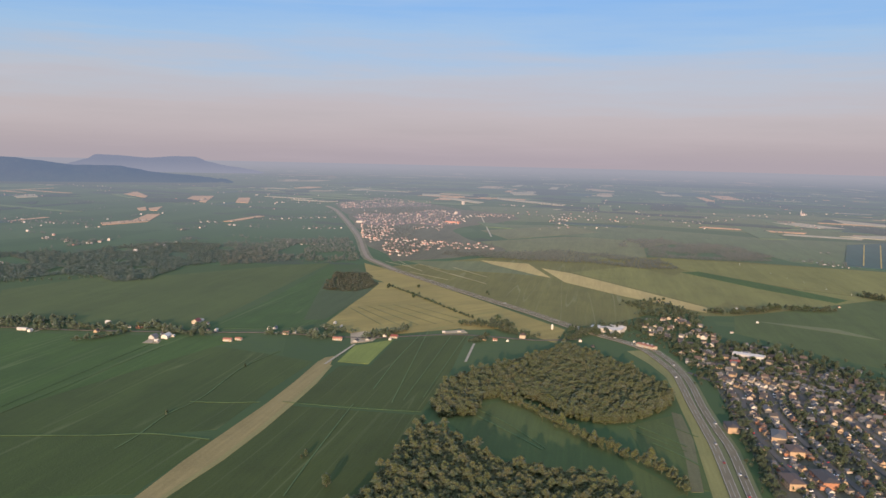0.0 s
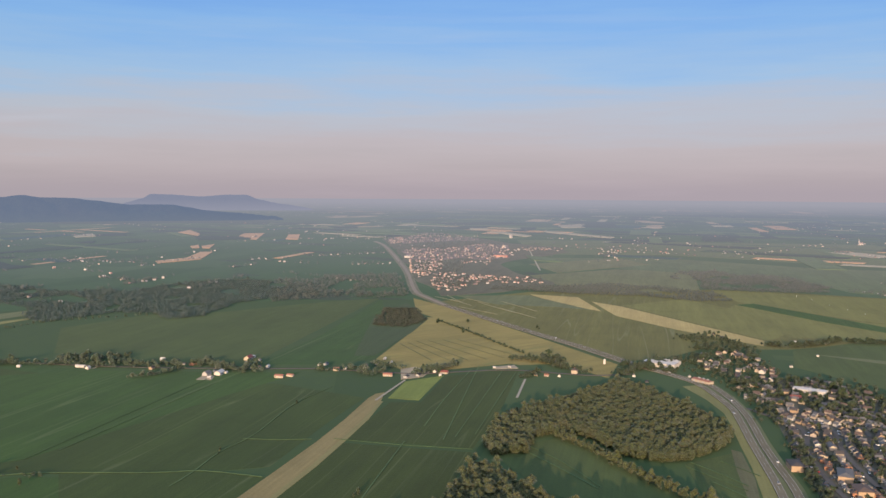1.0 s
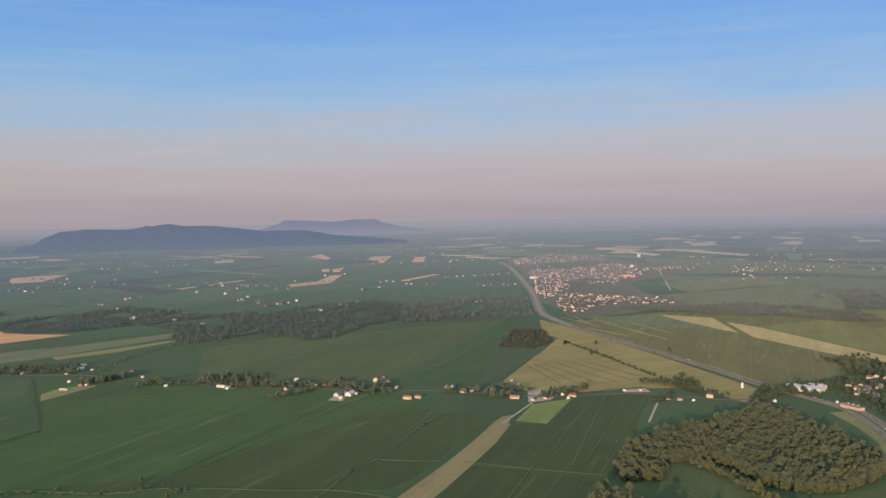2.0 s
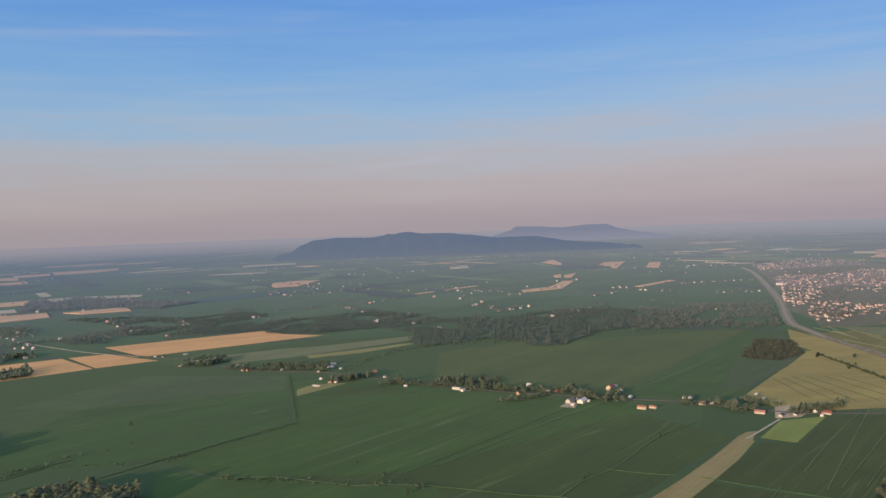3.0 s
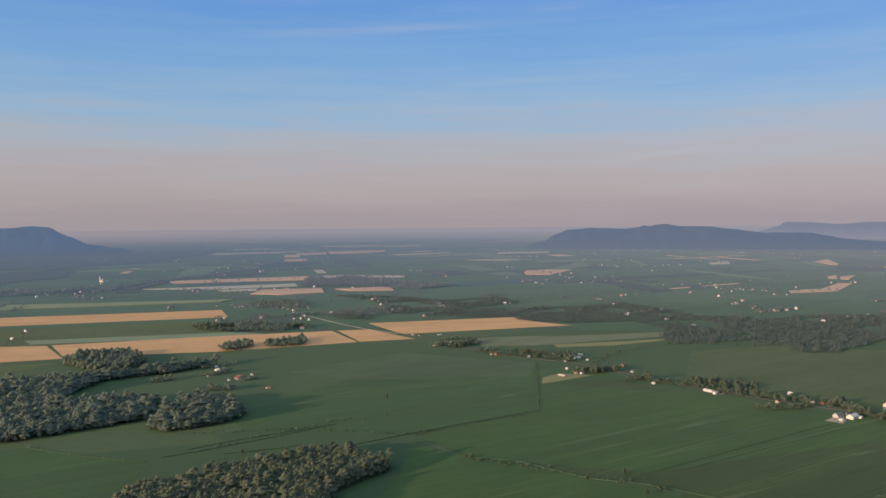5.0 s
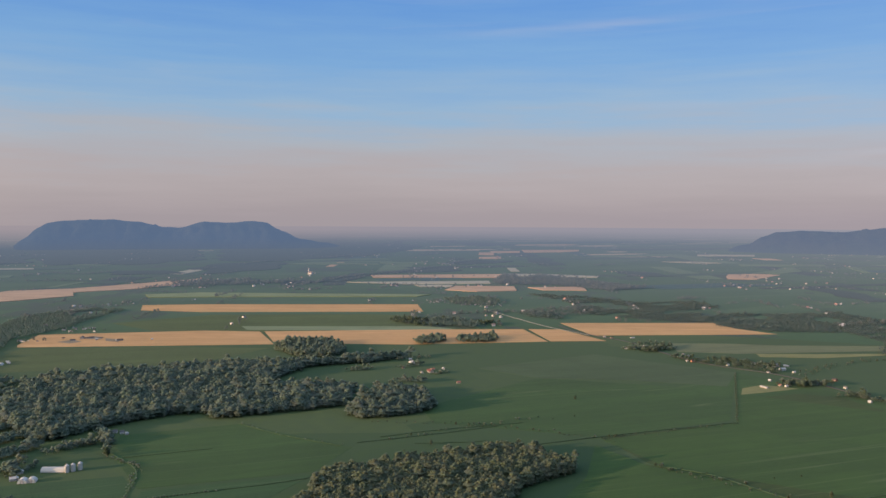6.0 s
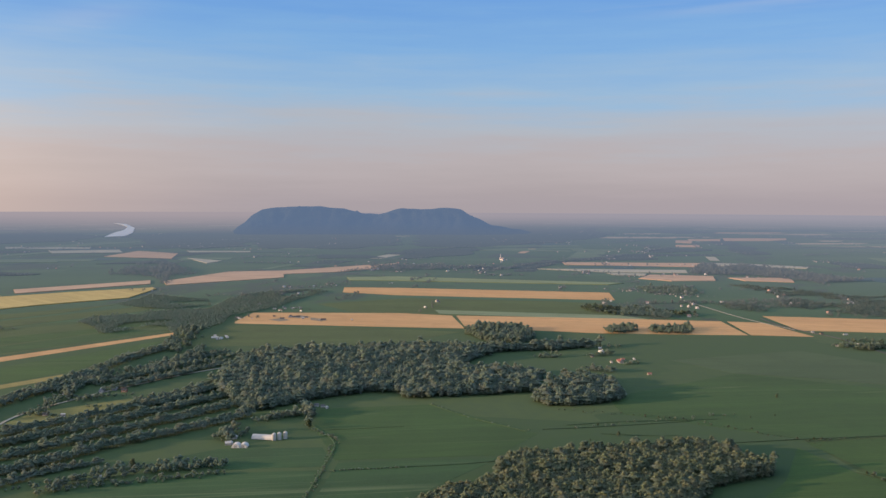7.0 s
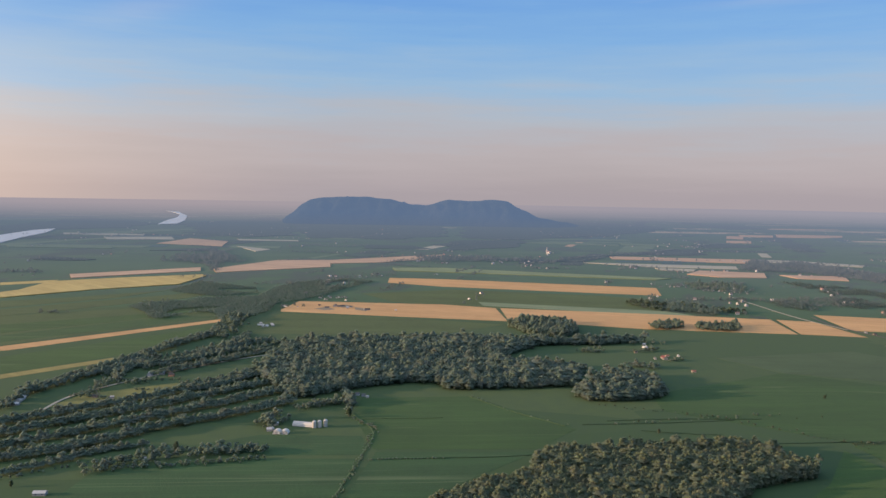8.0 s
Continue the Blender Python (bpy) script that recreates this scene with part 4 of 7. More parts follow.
field(M['maize'], 'green strip below the ripe strip', (-1414, -318), (-1533, -166), (-1674, 5), (-1402, -133), (-1282, -286), lift=0.25)
field(M['mid'], 'green field before the wheat', (-1589, 26), (-1836, 147), (-1744, 383), (-1611, 584), (-1499, 399), (-1544, 234), lift=0.25)
field(M['mid'], 'green field between two wheat strips', (-2181, 378), (-2246, 647), (-2059, 1012), (-1972, 1118), (-1747, 1025), (-1832, 672), (-1997, 433), lift=0.25)

TRACK = "pale worn line through the crop"
ribbon("farm_track", M['wheel_line'], [(-374, 1098), (-433, 794)], 1.1, TRACK, "track", lift=0.75, thick=0.3)
ribbon("farm_track", M['wheel_line'], [(-91, 850), (-108, 707), (-118, 608)], 1.1, TRACK, "track", lift=0.75, thick=0.3)
ribbon("farm_track", M['wheel_line'], [(-30, 1206), (-58, 1039), (-75, 907)], 1.1, TRACK, "track", lift=0.75, thick=0.3)
ribbon("farm_track", M['wheel_line'], [(-262, 846), (-225, 845), (-189, 850)], 1.6, TRACK, "track", lift=0.78, thick=0.3)
ribbon("farm_track", M['wheel_line'], [(-214, 1081), (-242, 990), (-254, 861), (-271, 802), (-277, 738), (-284, 702)], 1.4, TRACK, "track", lift=0.75, thick=0.3)
ribbon("farm_track", M['wheel_line'], [(-166, 853), (-105, 839), (-19, 828)], 1.0, TRACK, "track", lift=0.75, thick=0.3)
ribbon("farm_track", M['wheel_line'], [(-19, 1235), (-51, 857)], 1.1, TRACK, "track", lift=0.75, thick=0.3)
ribbon("farm_track", M['wheel_line'], [(15, 1198), (-39, 868)], 1.1, TRACK, "track", lift=0.75, thick=0.3)
ribbon("farm_track", M['wheel_line'], [(36, 1200), (-18, 879)], 1.1, TRACK, "track", lift=0.75, thick=0.3)
ribbon("farm_track", M['gravel'], [(47, 1150), (32, 1043)], 3.0, TRACK, "track", lift=0.75, thick=0.3)
ribbon("farm_track", M['wheel_line'], [(36, 848), (69, 794), (97, 727)], 1.0, TRACK, "track", lift=0.75, thick=0.3)
ribbon("farm_track", M['wheel_line'], [(185, 792), (225, 728)], 1.0, TRACK, "track", lift=0.75, thick=0.3)
ribbon("farm_track", M['wheel_line'], [(223, 809), (248, 768)], 1.0, TRACK, "track", lift=0.75, thick=0.3)
ribbon("farm_track", M['gravel'], [(-120, 1130), (-145, 1016)], 3.0, TRACK, "track", lift=0.75, thick=0.3)
ribbon("farm_track", M['gravel'], [(-1049, -188), (-1107, -173), (-1151, -147), (-1223, -82), (-1319, 27), (-1375, 117)], 4, TRACK, "track", lift=0.75, thick=0.3)
ribbon("farm_track", M['wheel_line'], [(-698, 118), (-813, 161), (-891, 186), (-974, 174)], 1.3, TRACK, "track", lift=0.75, thick=0.3)
ribbon("farm_track", M['wheel_line'], [(-1030, 339), (-951, 367), (-870, 409)], 1.4, TRACK, "track", lift=0.75, thick=0.3)
ribbon("farm_track", M['wheel_line'], [(-946, 182), (-933, 278)], 1.0, TRACK, "track", lift=0.75, thick=0.3)
ribbon("farm_track", M['gravel'], [(-2004, 1379), (-1635, 1297), (-1433, 1280)], 4, TRACK, "track", lift=0.75, thick=0.3)
ribbon("farm_track", M['wheel_line'], [(-387, 1157), (-452, 763)], 0.9, TRACK, "track", lift=0.75, thick=0.3)
ribbon("farm_track", M['gravel'], [(172, 3906), (162, 2775)], 5, TRACK, "track", lift=0.75, thick=0.3)

field(M["water"], "wide pale river in the far plain", (-5132, -1209), (-5783, -1168), (-6054, -1077), (-5492, -1029), (-4904, -1043), (-4390, -1031), name="water", category="river", lift=0.8)
field(M["water"], "bend of the pale river", (-7004, -492), (-7984, -481), (-8885, -439), (-9991, -460), (-11051, -573), (-11968, -734), (-11384, -542), (-9550, -367), (-8029, -324), (-7161, -349), name="water", category="river", lift=0.8)
field(M["hay"], "yellow hay meadow under the hedge", (-144, 1707), (-109, 1712), (-24, 1546), (64, 1359), (104, 1262), (42, 1247), (-76, 1342), lift=0.2)
hedge("low hedge with bushes between hayfields", [(-104, 1659), (-45, 1543), (-2, 1452), (52, 1338)], 3, 1.2, "leaf_deep", "low", 2.0, 81)
field(M['mid'], 'pale green strip on the plain', (-1872, -428), (-2135, -69), (-2321, 56), (-2210, -114), (-1979, -453), lift=0.45)
field(M['maize'], 'green strip on the plain', (-1650, -374), (-1761, -194), (-1921, -11), (-1842, -204), (-1754, -399), lift=0.45)
field(M['maize_dark'], 'dark green strip on the plain', (-1551, -351), (-1694, -134), (-1812, 15), (-1826, -90), (-1624, -368), lift=0.45)
field(M['mid'], 'olive strip below the yellow crop', (-2007, -460), (-2155, -243), (-2313, -121), (-2179, -350), (-2130, -489), lift=0.45)

field(M["yard"], "gardens and yards of the suburb", (318, 916), (352, 1077), (382, 1199), (486, 1128), (534, 969), (526, 812), (417, 636), (267, 627), lift=0.15)

# ---- roads ----
HWY_L = [(175, 301), (205, 469), (234, 626), (253, 730), (262, 794), (272, 870), (284, 951), (291, 1008), (289, 1071), (282, 1135), (261, 1183), (206, 1272), (148, 1393), (77, 1526), (-8, 1687), (-114, 1894)]
HWY_R = [(185, 302), (217, 469), (247, 626), (267, 731), (274, 795), (283, 870), (296, 952), (301, 1003), (303, 1066), (296, 1136), (269, 1184), (217, 1276), (159, 1397), (88, 1530), (3, 1691), (-103, 1898)]
HWY_FAR = [(-107, 1892), (-174, 2065), (-193, 2121), (-218, 2272), (-268, 2635), (-328, 2982), (-417, 3464), (-523, 3998), (-607, 4299)]
field(M["verge"], "dry yellow grass verge of the highway", (154, 301), (216, 625), (236, 729), (248, 793), (257, 858), (269, 935), (276, 990), (272, 1054), (258, 1126), (282, 1135), (289, 1071), (291, 1008), (284, 951), (272, 870), (262, 794), (253, 730), (234, 626), (175, 301), lift=0.3, category="verge", name="verge")
field(M["olive"], "grass median and verge of the highway", (175, 301), (234, 626), (253, 730), (262, 794), (272, 870), (284, 951), (291, 1008), (289, 1071), (282, 1135), (261, 1183), (278, 1188), (305, 1140), (312, 1070), (310, 1007), (305, 956), (292, 874), (283, 799), (276, 735), (256, 630), (194, 306), lift=0.28, category="verge", name="verge")
for line in (HWY_L, HWY_R):
    hw = ribbon("road", M["asphalt"], line, 8.4, "grey asphalt highway carriageway", lift=0.9)
    for off in (-3.6, 3.6):
        ribbon("edge_line", M["line"], line, 0.2, lift=0.97, off=off, parent=hw, thick=0.05)
    ribbon("lane_line", M["line"], line, 0.18, lift=0.97, parent=hw, thick=0.05, dash=14)
ribbon("verge", M["verge_far"], HWY_FAR, 27, "grass verge of the far highway", "verge", lift=0.9)
ribbon("road", M["road_far"], HWY_FAR, 10, "pale grey highway running to the town", lift=1.5)
VILLAGE = [(-1606, 1332), (-1511, 1299), (-1406, 1286), (-1299, 1282), (-1067, 1217), (-894, 1239), (-707, 1200), (-533, 1181), (-355, 1185), (-251, 1192), (-114, 1172), (-50, 1189), (31, 1208), (138, 1182), (200, 1196)]
ribbon("road", M["street"], VILLAGE, 4.2, "narrow asphalt road through the village", lift=0.9)

# ---- hills ----
def hill(mat, label, dist, base, ridge, depth=0.16):
    """A wooded ridge on its far site: its skyline as yaw and elevation, in degrees."""
    na, nd = 150, 24
    verts, faces = [], []
    for i in range(na + 1):
        yaw = ridge[0][0] + (ridge[-1][0] - ridge[0][0]) * i / na
        for (y0, e0), (y1, e1) in zip(ridge, ridge[1:]):
            if y1 <= yaw <= y0:
                t = (yaw - y0) / (y1 - y0)
                t = 0.5 * t + 0.5 * t * t * (3 - 2 * t)
                top = e0 * (1 - t) + e1 * t
        a = radians(yaw)
        for k in range(nd + 1):
            w = k / nd
            prof = math.sin(math.pi * w) ** 0.8 if 0 < w < 1 else 0
            d = dist * (1 + depth * (w - 0.5))
            f = d * math.tan(radians(base))
            z = (d * math.tan(radians(top)) - f) * prof
            rough = noise.fractal(Vector((yaw * 1.6, w * 5, dist)), 1.0, 2.0, 4)
            z *= 1 + (0.16 * rough if w < 0.4 else 0.02 * rough)
            verts.append((-d * math.sin(a), d * math.cos(a), EYE_H + f + z))
    for i in range(na):
        for k in range(nd):
            a = i * (nd + 1) + k
            faces.append((a, a + nd + 1, a + nd + 2, a + 1))
    ob = new("hill", mesh_of("hill", verts, faces, mat, True))
    return tagged(ob, label, "hill", kind="structure")


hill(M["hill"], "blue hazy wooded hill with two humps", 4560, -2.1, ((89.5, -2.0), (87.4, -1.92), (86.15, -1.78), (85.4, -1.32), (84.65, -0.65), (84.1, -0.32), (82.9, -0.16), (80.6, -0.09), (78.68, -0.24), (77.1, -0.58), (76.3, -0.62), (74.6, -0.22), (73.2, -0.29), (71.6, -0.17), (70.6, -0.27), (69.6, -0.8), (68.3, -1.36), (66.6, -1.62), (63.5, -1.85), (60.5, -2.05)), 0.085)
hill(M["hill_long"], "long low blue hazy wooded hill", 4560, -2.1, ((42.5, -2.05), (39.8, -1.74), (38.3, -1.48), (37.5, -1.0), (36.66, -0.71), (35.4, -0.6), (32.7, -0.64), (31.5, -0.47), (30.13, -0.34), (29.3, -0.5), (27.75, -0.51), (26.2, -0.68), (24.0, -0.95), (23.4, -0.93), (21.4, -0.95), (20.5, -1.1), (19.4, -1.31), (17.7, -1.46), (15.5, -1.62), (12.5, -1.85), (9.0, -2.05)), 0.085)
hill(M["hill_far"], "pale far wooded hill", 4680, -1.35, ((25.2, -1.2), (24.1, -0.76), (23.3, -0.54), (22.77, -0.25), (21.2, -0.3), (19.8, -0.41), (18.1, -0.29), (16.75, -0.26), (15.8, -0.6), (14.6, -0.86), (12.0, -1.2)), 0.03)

# ---- woods ----
W1 = [(40, 978), (85, 1013), (125, 1059), (173, 1134), (197, 1092), (228, 1021), (254, 943), (259, 900), (246, 864), (217, 830), (188, 806), (159, 801), (128, 820), (105, 873), (76, 897), (44, 873), (35, 817), (1, 811), (-8, 845), (7, 917)]
wood("sunlit mixed wood of round green crowns", W1, 3.3, "leaf", "six", 2.6, 11, raised=2.4, vary=0.2)
W2 = [(-16, 759), (-1, 745), (12, 730), (31, 694), (49, 663), (71, 648), (93, 644), (125, 643), (136, 631), (147, 610), (151, 580), (140, 505), (-79, 519), (-51, 608), (-39, 656), (-27, 719)]
wood("dense sunlit wood of round green crowns", W2, 3.1, "leaf", "six", 2.45, 12, raised=4.2, vary=0.2)
hedge("belt of green trees between two fields", [(66, 885), (101, 833), (123, 784), (147, 738), (163, 713), (182, 690), (193, 658), (197, 630)], 1.3, 3.0, "leaf", "oct", 3.0, 13, raised=0.9)
W3 = [(-667, 209), (-670, 225), (-698, 252), (-694, 297), (-754, 329), (-773, 358), (-764, 401), (-767, 448), (-759, 489), (-755, 548), (-750, 572), (-718, 583), (-677, 579), (-665, 595), (-650, 571), (-648, 538), (-640, 502), (-613, 465), (-541, 406), (-594, 161)]
wood("dense wood of green and brownish crowns", W3, 3.6, "leaf_olive", "six", 2.85, 14, raised=2.6, vary=0.22)
wood("small brownish wood beside the hayfield", [(-232, 1595), (-238, 1841), (-168, 1834), (-132, 1669), (-166, 1577)], 4.8, "leaf_brown", "six", 2.3, 15, raised=0.0, vary=0.4, tall=0.75)
wood("dark copse beside ripe wheat", [(-1591, 585), (-1662, 652), (-1619, 725), (-1513, 708), (-1486, 698), (-1447, 653), (-1476, 595)], 4.6, "leaf_hazed", "oct", 3.5, 18, raised=1.2)
wood("small dark copse in ripe wheat", [(-1552, 888), (-1568, 965), (-1503, 940), (-1490, 864)], 6, "leaf_hazed", "oct", 4.0, 19, raised=0.6)
wood("small dark copse in ripe wheat", [(-1530, 979), (-1539, 1091), (-1449, 1036), (-1474, 958)], 6, "leaf_hazed", "oct", 4.0, 20, raised=0.6)
wood("village trees beside the highway", [(267, 1246), (326, 1351), (415, 1401), (419, 1263), (383, 1080), (318, 916), (319, 1016), (313, 1156)], 6.5, "leaf_deep", "low", 2.9, 46, 0.3)
wood("dark trees along the edge of the suburb", [(383, 1173), (450, 1180), (496, 1116), (519, 1033), (524, 951), (468, 845), (435, 886), (417, 962), (383, 1016)], 6.0, "leaf_deep", "low", 2.7, 47, 0.55, raised=0.3)
wood("trees along the east road", [(336, 1531), (421, 1573), (440, 1404), (422, 1329), (355, 1394)], 7, "leaf_deep", "low", 2.8, 48, 0.4)

wood("broad mixed wood of grey-green crowns", [(-1224, 71), (-1404, 119), (-1433, 179), (-1466, 234), (-1442, 312), (-1448, 429), (-1403, 556), (-1381, 625), (-1380, 789), (-1381, 798), (-1347, 676), (-1368, 619), (-1360, 562), (-1297, 492), (-1238, 447), (-1209, 456), (-1200, 510), (-1173, 541), (-1142, 551), (-1059, 507), (-1055, 453), (-1065, 358), (-1072, 319), (-1108, 316), (-1120, 290), (-1111, 240), (-1093, 190), (-1066, 141), (-1060, 112), (-1114, 93)], 5.0, "leaf_hazed", "six", 3.7, 16, 1, raised=1.5, clear=0.0)
wood("rounded copse at the end of the wood", [(-1010, 480), (-975, 484), (-963, 527), (-965, 569), (-981, 601), (-1007, 613), (-1085, 634), (-1115, 603), (-1084, 552), (-1033, 507)], 4.0, "leaf_hazed", "six", 3.2, 17, 1, raised=1.8, clear=0.0)
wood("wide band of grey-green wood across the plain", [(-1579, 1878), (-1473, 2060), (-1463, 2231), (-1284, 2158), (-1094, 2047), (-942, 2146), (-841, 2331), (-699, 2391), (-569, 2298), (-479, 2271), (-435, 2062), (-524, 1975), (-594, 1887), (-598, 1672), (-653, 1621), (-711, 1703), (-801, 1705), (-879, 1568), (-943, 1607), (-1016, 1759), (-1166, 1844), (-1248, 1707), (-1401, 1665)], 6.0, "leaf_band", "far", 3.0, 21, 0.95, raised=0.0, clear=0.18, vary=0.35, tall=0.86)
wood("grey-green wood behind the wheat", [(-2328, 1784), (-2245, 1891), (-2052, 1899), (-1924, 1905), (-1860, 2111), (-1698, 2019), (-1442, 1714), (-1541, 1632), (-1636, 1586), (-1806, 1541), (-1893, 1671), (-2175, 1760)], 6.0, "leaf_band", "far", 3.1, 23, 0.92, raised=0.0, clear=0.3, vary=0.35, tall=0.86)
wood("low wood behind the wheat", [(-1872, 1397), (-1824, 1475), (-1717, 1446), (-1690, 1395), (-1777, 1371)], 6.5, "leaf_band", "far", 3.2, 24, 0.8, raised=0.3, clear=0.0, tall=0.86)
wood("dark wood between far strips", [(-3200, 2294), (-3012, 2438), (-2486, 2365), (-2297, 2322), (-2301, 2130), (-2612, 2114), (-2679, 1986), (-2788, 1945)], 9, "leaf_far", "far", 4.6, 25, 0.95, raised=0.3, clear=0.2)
wood("dark copse above the wheat", [(-1866, 1111), (-1858, 1177), (-1697, 1151), (-1655, 1122), (-1763, 1049)], 6, "leaf_hazed", "far", 3.6, 26, 1, raised=0.6, clear=0.0)
wood("trees round a far farm", [(-2341, 1434), (-2293, 1578), (-2177, 1560), (-2063, 1458), (-2164, 1372)], 8, "leaf_hazed", "far", 3.6, 27, 0.7, raised=0.4, clear=0.0)
wood("grey-green wood along the stream", [(-1987, -190), (-2055, -153), (-2080, -70), (-2122, -5), (-2162, 101), (-2019, 148), (-1870, 118), (-1731, 43), (-1753, 10), (-1861, -1), (-1870, -34), (-1810, -82), (-1772, -122), (-1880, -144)], 5.2, "leaf_hazed", "far", 3.0, 40, 0.95, raised=0.4, clear=0.1, vary=0.25, tall=0.85)
wood("grey-green wood along the stream", [(-2298, -123), (-2415, -69), (-2514, -46), (-2422, 28), (-2335, 107), (-2216, 111), (-2160, 2), (-2222, -76)], 5.2, "leaf_hazed", "far", 3.0, 41, 0.95, raised=0.4, clear=0.1, vary=0.25, tall=0.85)
wood("grey-green wood along the stream", [(-2175, 110), (-2360, 168), (-2496, 267), (-2550, 396), (-2479, 462), (-2280, 340), (-2156, 283), (-2083, 228), (-2016, 170), (-1986, 131)], 5.2, "leaf_hazed", "far", 3.0, 42, 0.9, raised=0.4, clear=0.15, vary=0.25, tall=0.85)
hedge("row of trees down to the stream", [(-1753, 44), (-1654, 19), (-1567, -2), (-1523, -44), (-1467, -82)], 2.0, 5.0, "leaf_hazed", "far", 3.2, 43, raised=0.4)
wood("far grey wood strip", [(696, 2592), (760, 2631), (881, 2614), (934, 2444), (932, 2254), (795, 2217), (651, 2247), (608, 2258), (569, 2290), (625, 2520)], 6.5, "leaf_far", "far", 3.0, 22, 0.8, raised=0.0, clear=0.36, vary=0.3, tall=0.86)
wood("low grey-brown scrub on the east plain", [(142, 2258), (347, 2401), (475, 2306), (595, 2170), (580, 2034), (486, 2022), (379, 2117), (193, 2139)], 6, "leaf_far", "far", 2.8, 38, 0.8, raised=0.0, clear=0.36, vary=0.35, tall=0.86)
wood("low grey-brown scrub on the east plain", [(600, 2784), (749, 2809), (923, 2652), (945, 2347), (824, 2277), (679, 2482), (544, 2558)], 6, "leaf_far", "far", 2.8, 37, 0.8, raised=0.0, clear=0.36, vary=0.35, tall=0.86)
wood("low scrub behind the lower quarter", [(-167, 2416), (-88, 2228), (52, 2209), (232, 2133), (314, 2169), (326, 2334), (169, 2353), (54, 2304)], 6, "leaf_far", "far", 3.0, 28, 0.85, raised=0.2, clear=0.36, vary=0.35, tall=0.86)
hedge("dense row of grey-green trees along a field strip", [(-985, -235), (-999, -218), (-1037, -158), (-1079, -90), (-1120, -30), (-1157, 29), (-1243, 99)], 0.65, 4.0, "leaf_hazed", "six", 2.8, 30, raised=1.0)
hedge("dense row of grey-green trees along a field strip", [(-938, -222), (-952, -207), (-992, -150), (-1042, -67), (-1095, 8), (-1167, 109)], 0.65, 4.0, "leaf_hazed", "six", 2.8, 31, raised=1.0)
hedge("dense row of grey-green trees along a field strip", [(-891, -210), (-903, -195), (-939, -141), (-989, -63), (-1048, 28), (-1123, 132)], 0.65, 4.0, "leaf_hazed", "six", 2.8, 32, raised=1.0)
hedge("dense row of grey-green trees along a field strip", [(-856, -201), (-864, -186), (-885, -131), (-911, -95), (-951, -42), (-986, 28), (-1041, 108)], 0.65, 4.0, "leaf_hazed", "six", 2.8, 33, raised=1.0)
hedge("dense row of grey-green trees along a field strip", [(-817, -175), (-841, -138), (-870, -98), (-888, -54)], 1.3, 3, "leaf_hazed", "six", 2.9, 34, raised=0.6)
hedge("ragged belt of grey-green trees", [(-1238, -71), (-1293, -10), (-1398, 103)], 0.9, 4.0, "leaf_hazed", "six", 2.9, 132, raised=0.8)
hedge("ragged belt of grey-green trees", [(-1139, -31), (-1188, 29), (-1278, 106)], 0.9, 4.0, "leaf_hazed", "six", 2.9, 133, raised=0.8)
hedge("ragged belt of grey-green trees", [(-1379, -22), (-1473, 40), (-1555, 64)], 0.9, 4.0, "leaf_hazed", "six", 2.9, 134, raised=0.8)

hedge("long belt of bushes before the tree rows", [(-809, -101), (-816, -52), (-815, 0), (-820, 63)], 1.6, 3.4, "leaf_hazed", "six", 2.2, 141, raised=0.2)
hedge("loose row of trees beside the farm", [(-867, -56), (-859, -18), (-848, 38), (-848, 67)], 3.0, 3.0, "leaf_hazed", "six", 2.6, 142, raised=0.6)
hedge("trees along the lane below the yellow strip", [(-1141, -226), (-1201, -197), (-1286, -151), (-1344, -118), (-1457, -66), (-1590, 16)], 0.9, 4.5, "leaf_hazed", "six", 3.2, 143, raised=0.9)
hedge("trees along the lane below the yellow strip", [(-1238, -167), (-1297, -97), (-1329, -33), (-1439, 45), (-1485, 105)], 1.0, 4.0, "leaf_hazed", "six", 3.2, 144, raised=0.9)
hedge("dark thicket behind the farm", [(-1176, 649), (-1149, 679)], 1.2, 4.0, "leaf_hazed", "six", 3.2, 145, raised=0.8)
hedge("dark thicket in the pasture", [(-1297, 621), (-1286, 653)], 1.6, 2.5, "leaf_hazed", "six", 2.6, 146, raised=0.4)

ribbon("hay_row", M["hay_line"], [(-141, 2053), (-77, 1961)], 1.7, "pale row of drying hay", "hay row", lift=0.9, thick=0.5)
ribbon("hay_row", M["hay_line"], [(-113, 2082), (-64, 1927)], 1.7, "pale row of drying hay", "hay row", lift=0.9, thick=0.5)
ribbon("hay_row", M["hay_line"], [(-60, 2020), (-6, 1934)], 1.7, "pale row of drying hay", "hay row", lift=0.9, thick=0.5)
ribbon("hay_row", M["hay_line"], [(-99, 2006), (-47, 1895)], 1.7, "pale row of drying hay", "hay row", lift=0.9, thick=0.5)
ribbon("hay_row", M["hay_line"], [(-32, 1958), (13, 1865), (52, 1793)], 1.7, "pale row of drying hay", "hay row", lift=0.9, thick=0.5)
ribbon("hay_row", M["hay_line"], [(23, 1978), (99, 1818)], 1.7, "pale row of drying hay", "hay row", lift=0.9, thick=0.5)
ribbon("hay_row", M["hay_line"], [(18, 1863), (92, 1718)], 1.7, "pale row of drying hay", "hay row", lift=0.9, thick=0.5)
ribbon("hay_row", M["hay_line"], [(-74, 1874), (13, 1763)], 1.7, "pale row of drying hay", "hay row", lift=0.9, thick=0.5)

ribbon("mowing_line", M["olive"], [(-157, 1405), (-92, 1266)], 1.3, "darker mowing line in the hayfield", "field line", lift=0.8, thick=0.3)
ribbon("mowing_line", M["olive"], [(-145, 1417), (-65, 1269)], 1.3, "darker mowing line in the hayfield", "field line", lift=0.8, thick=0.3)
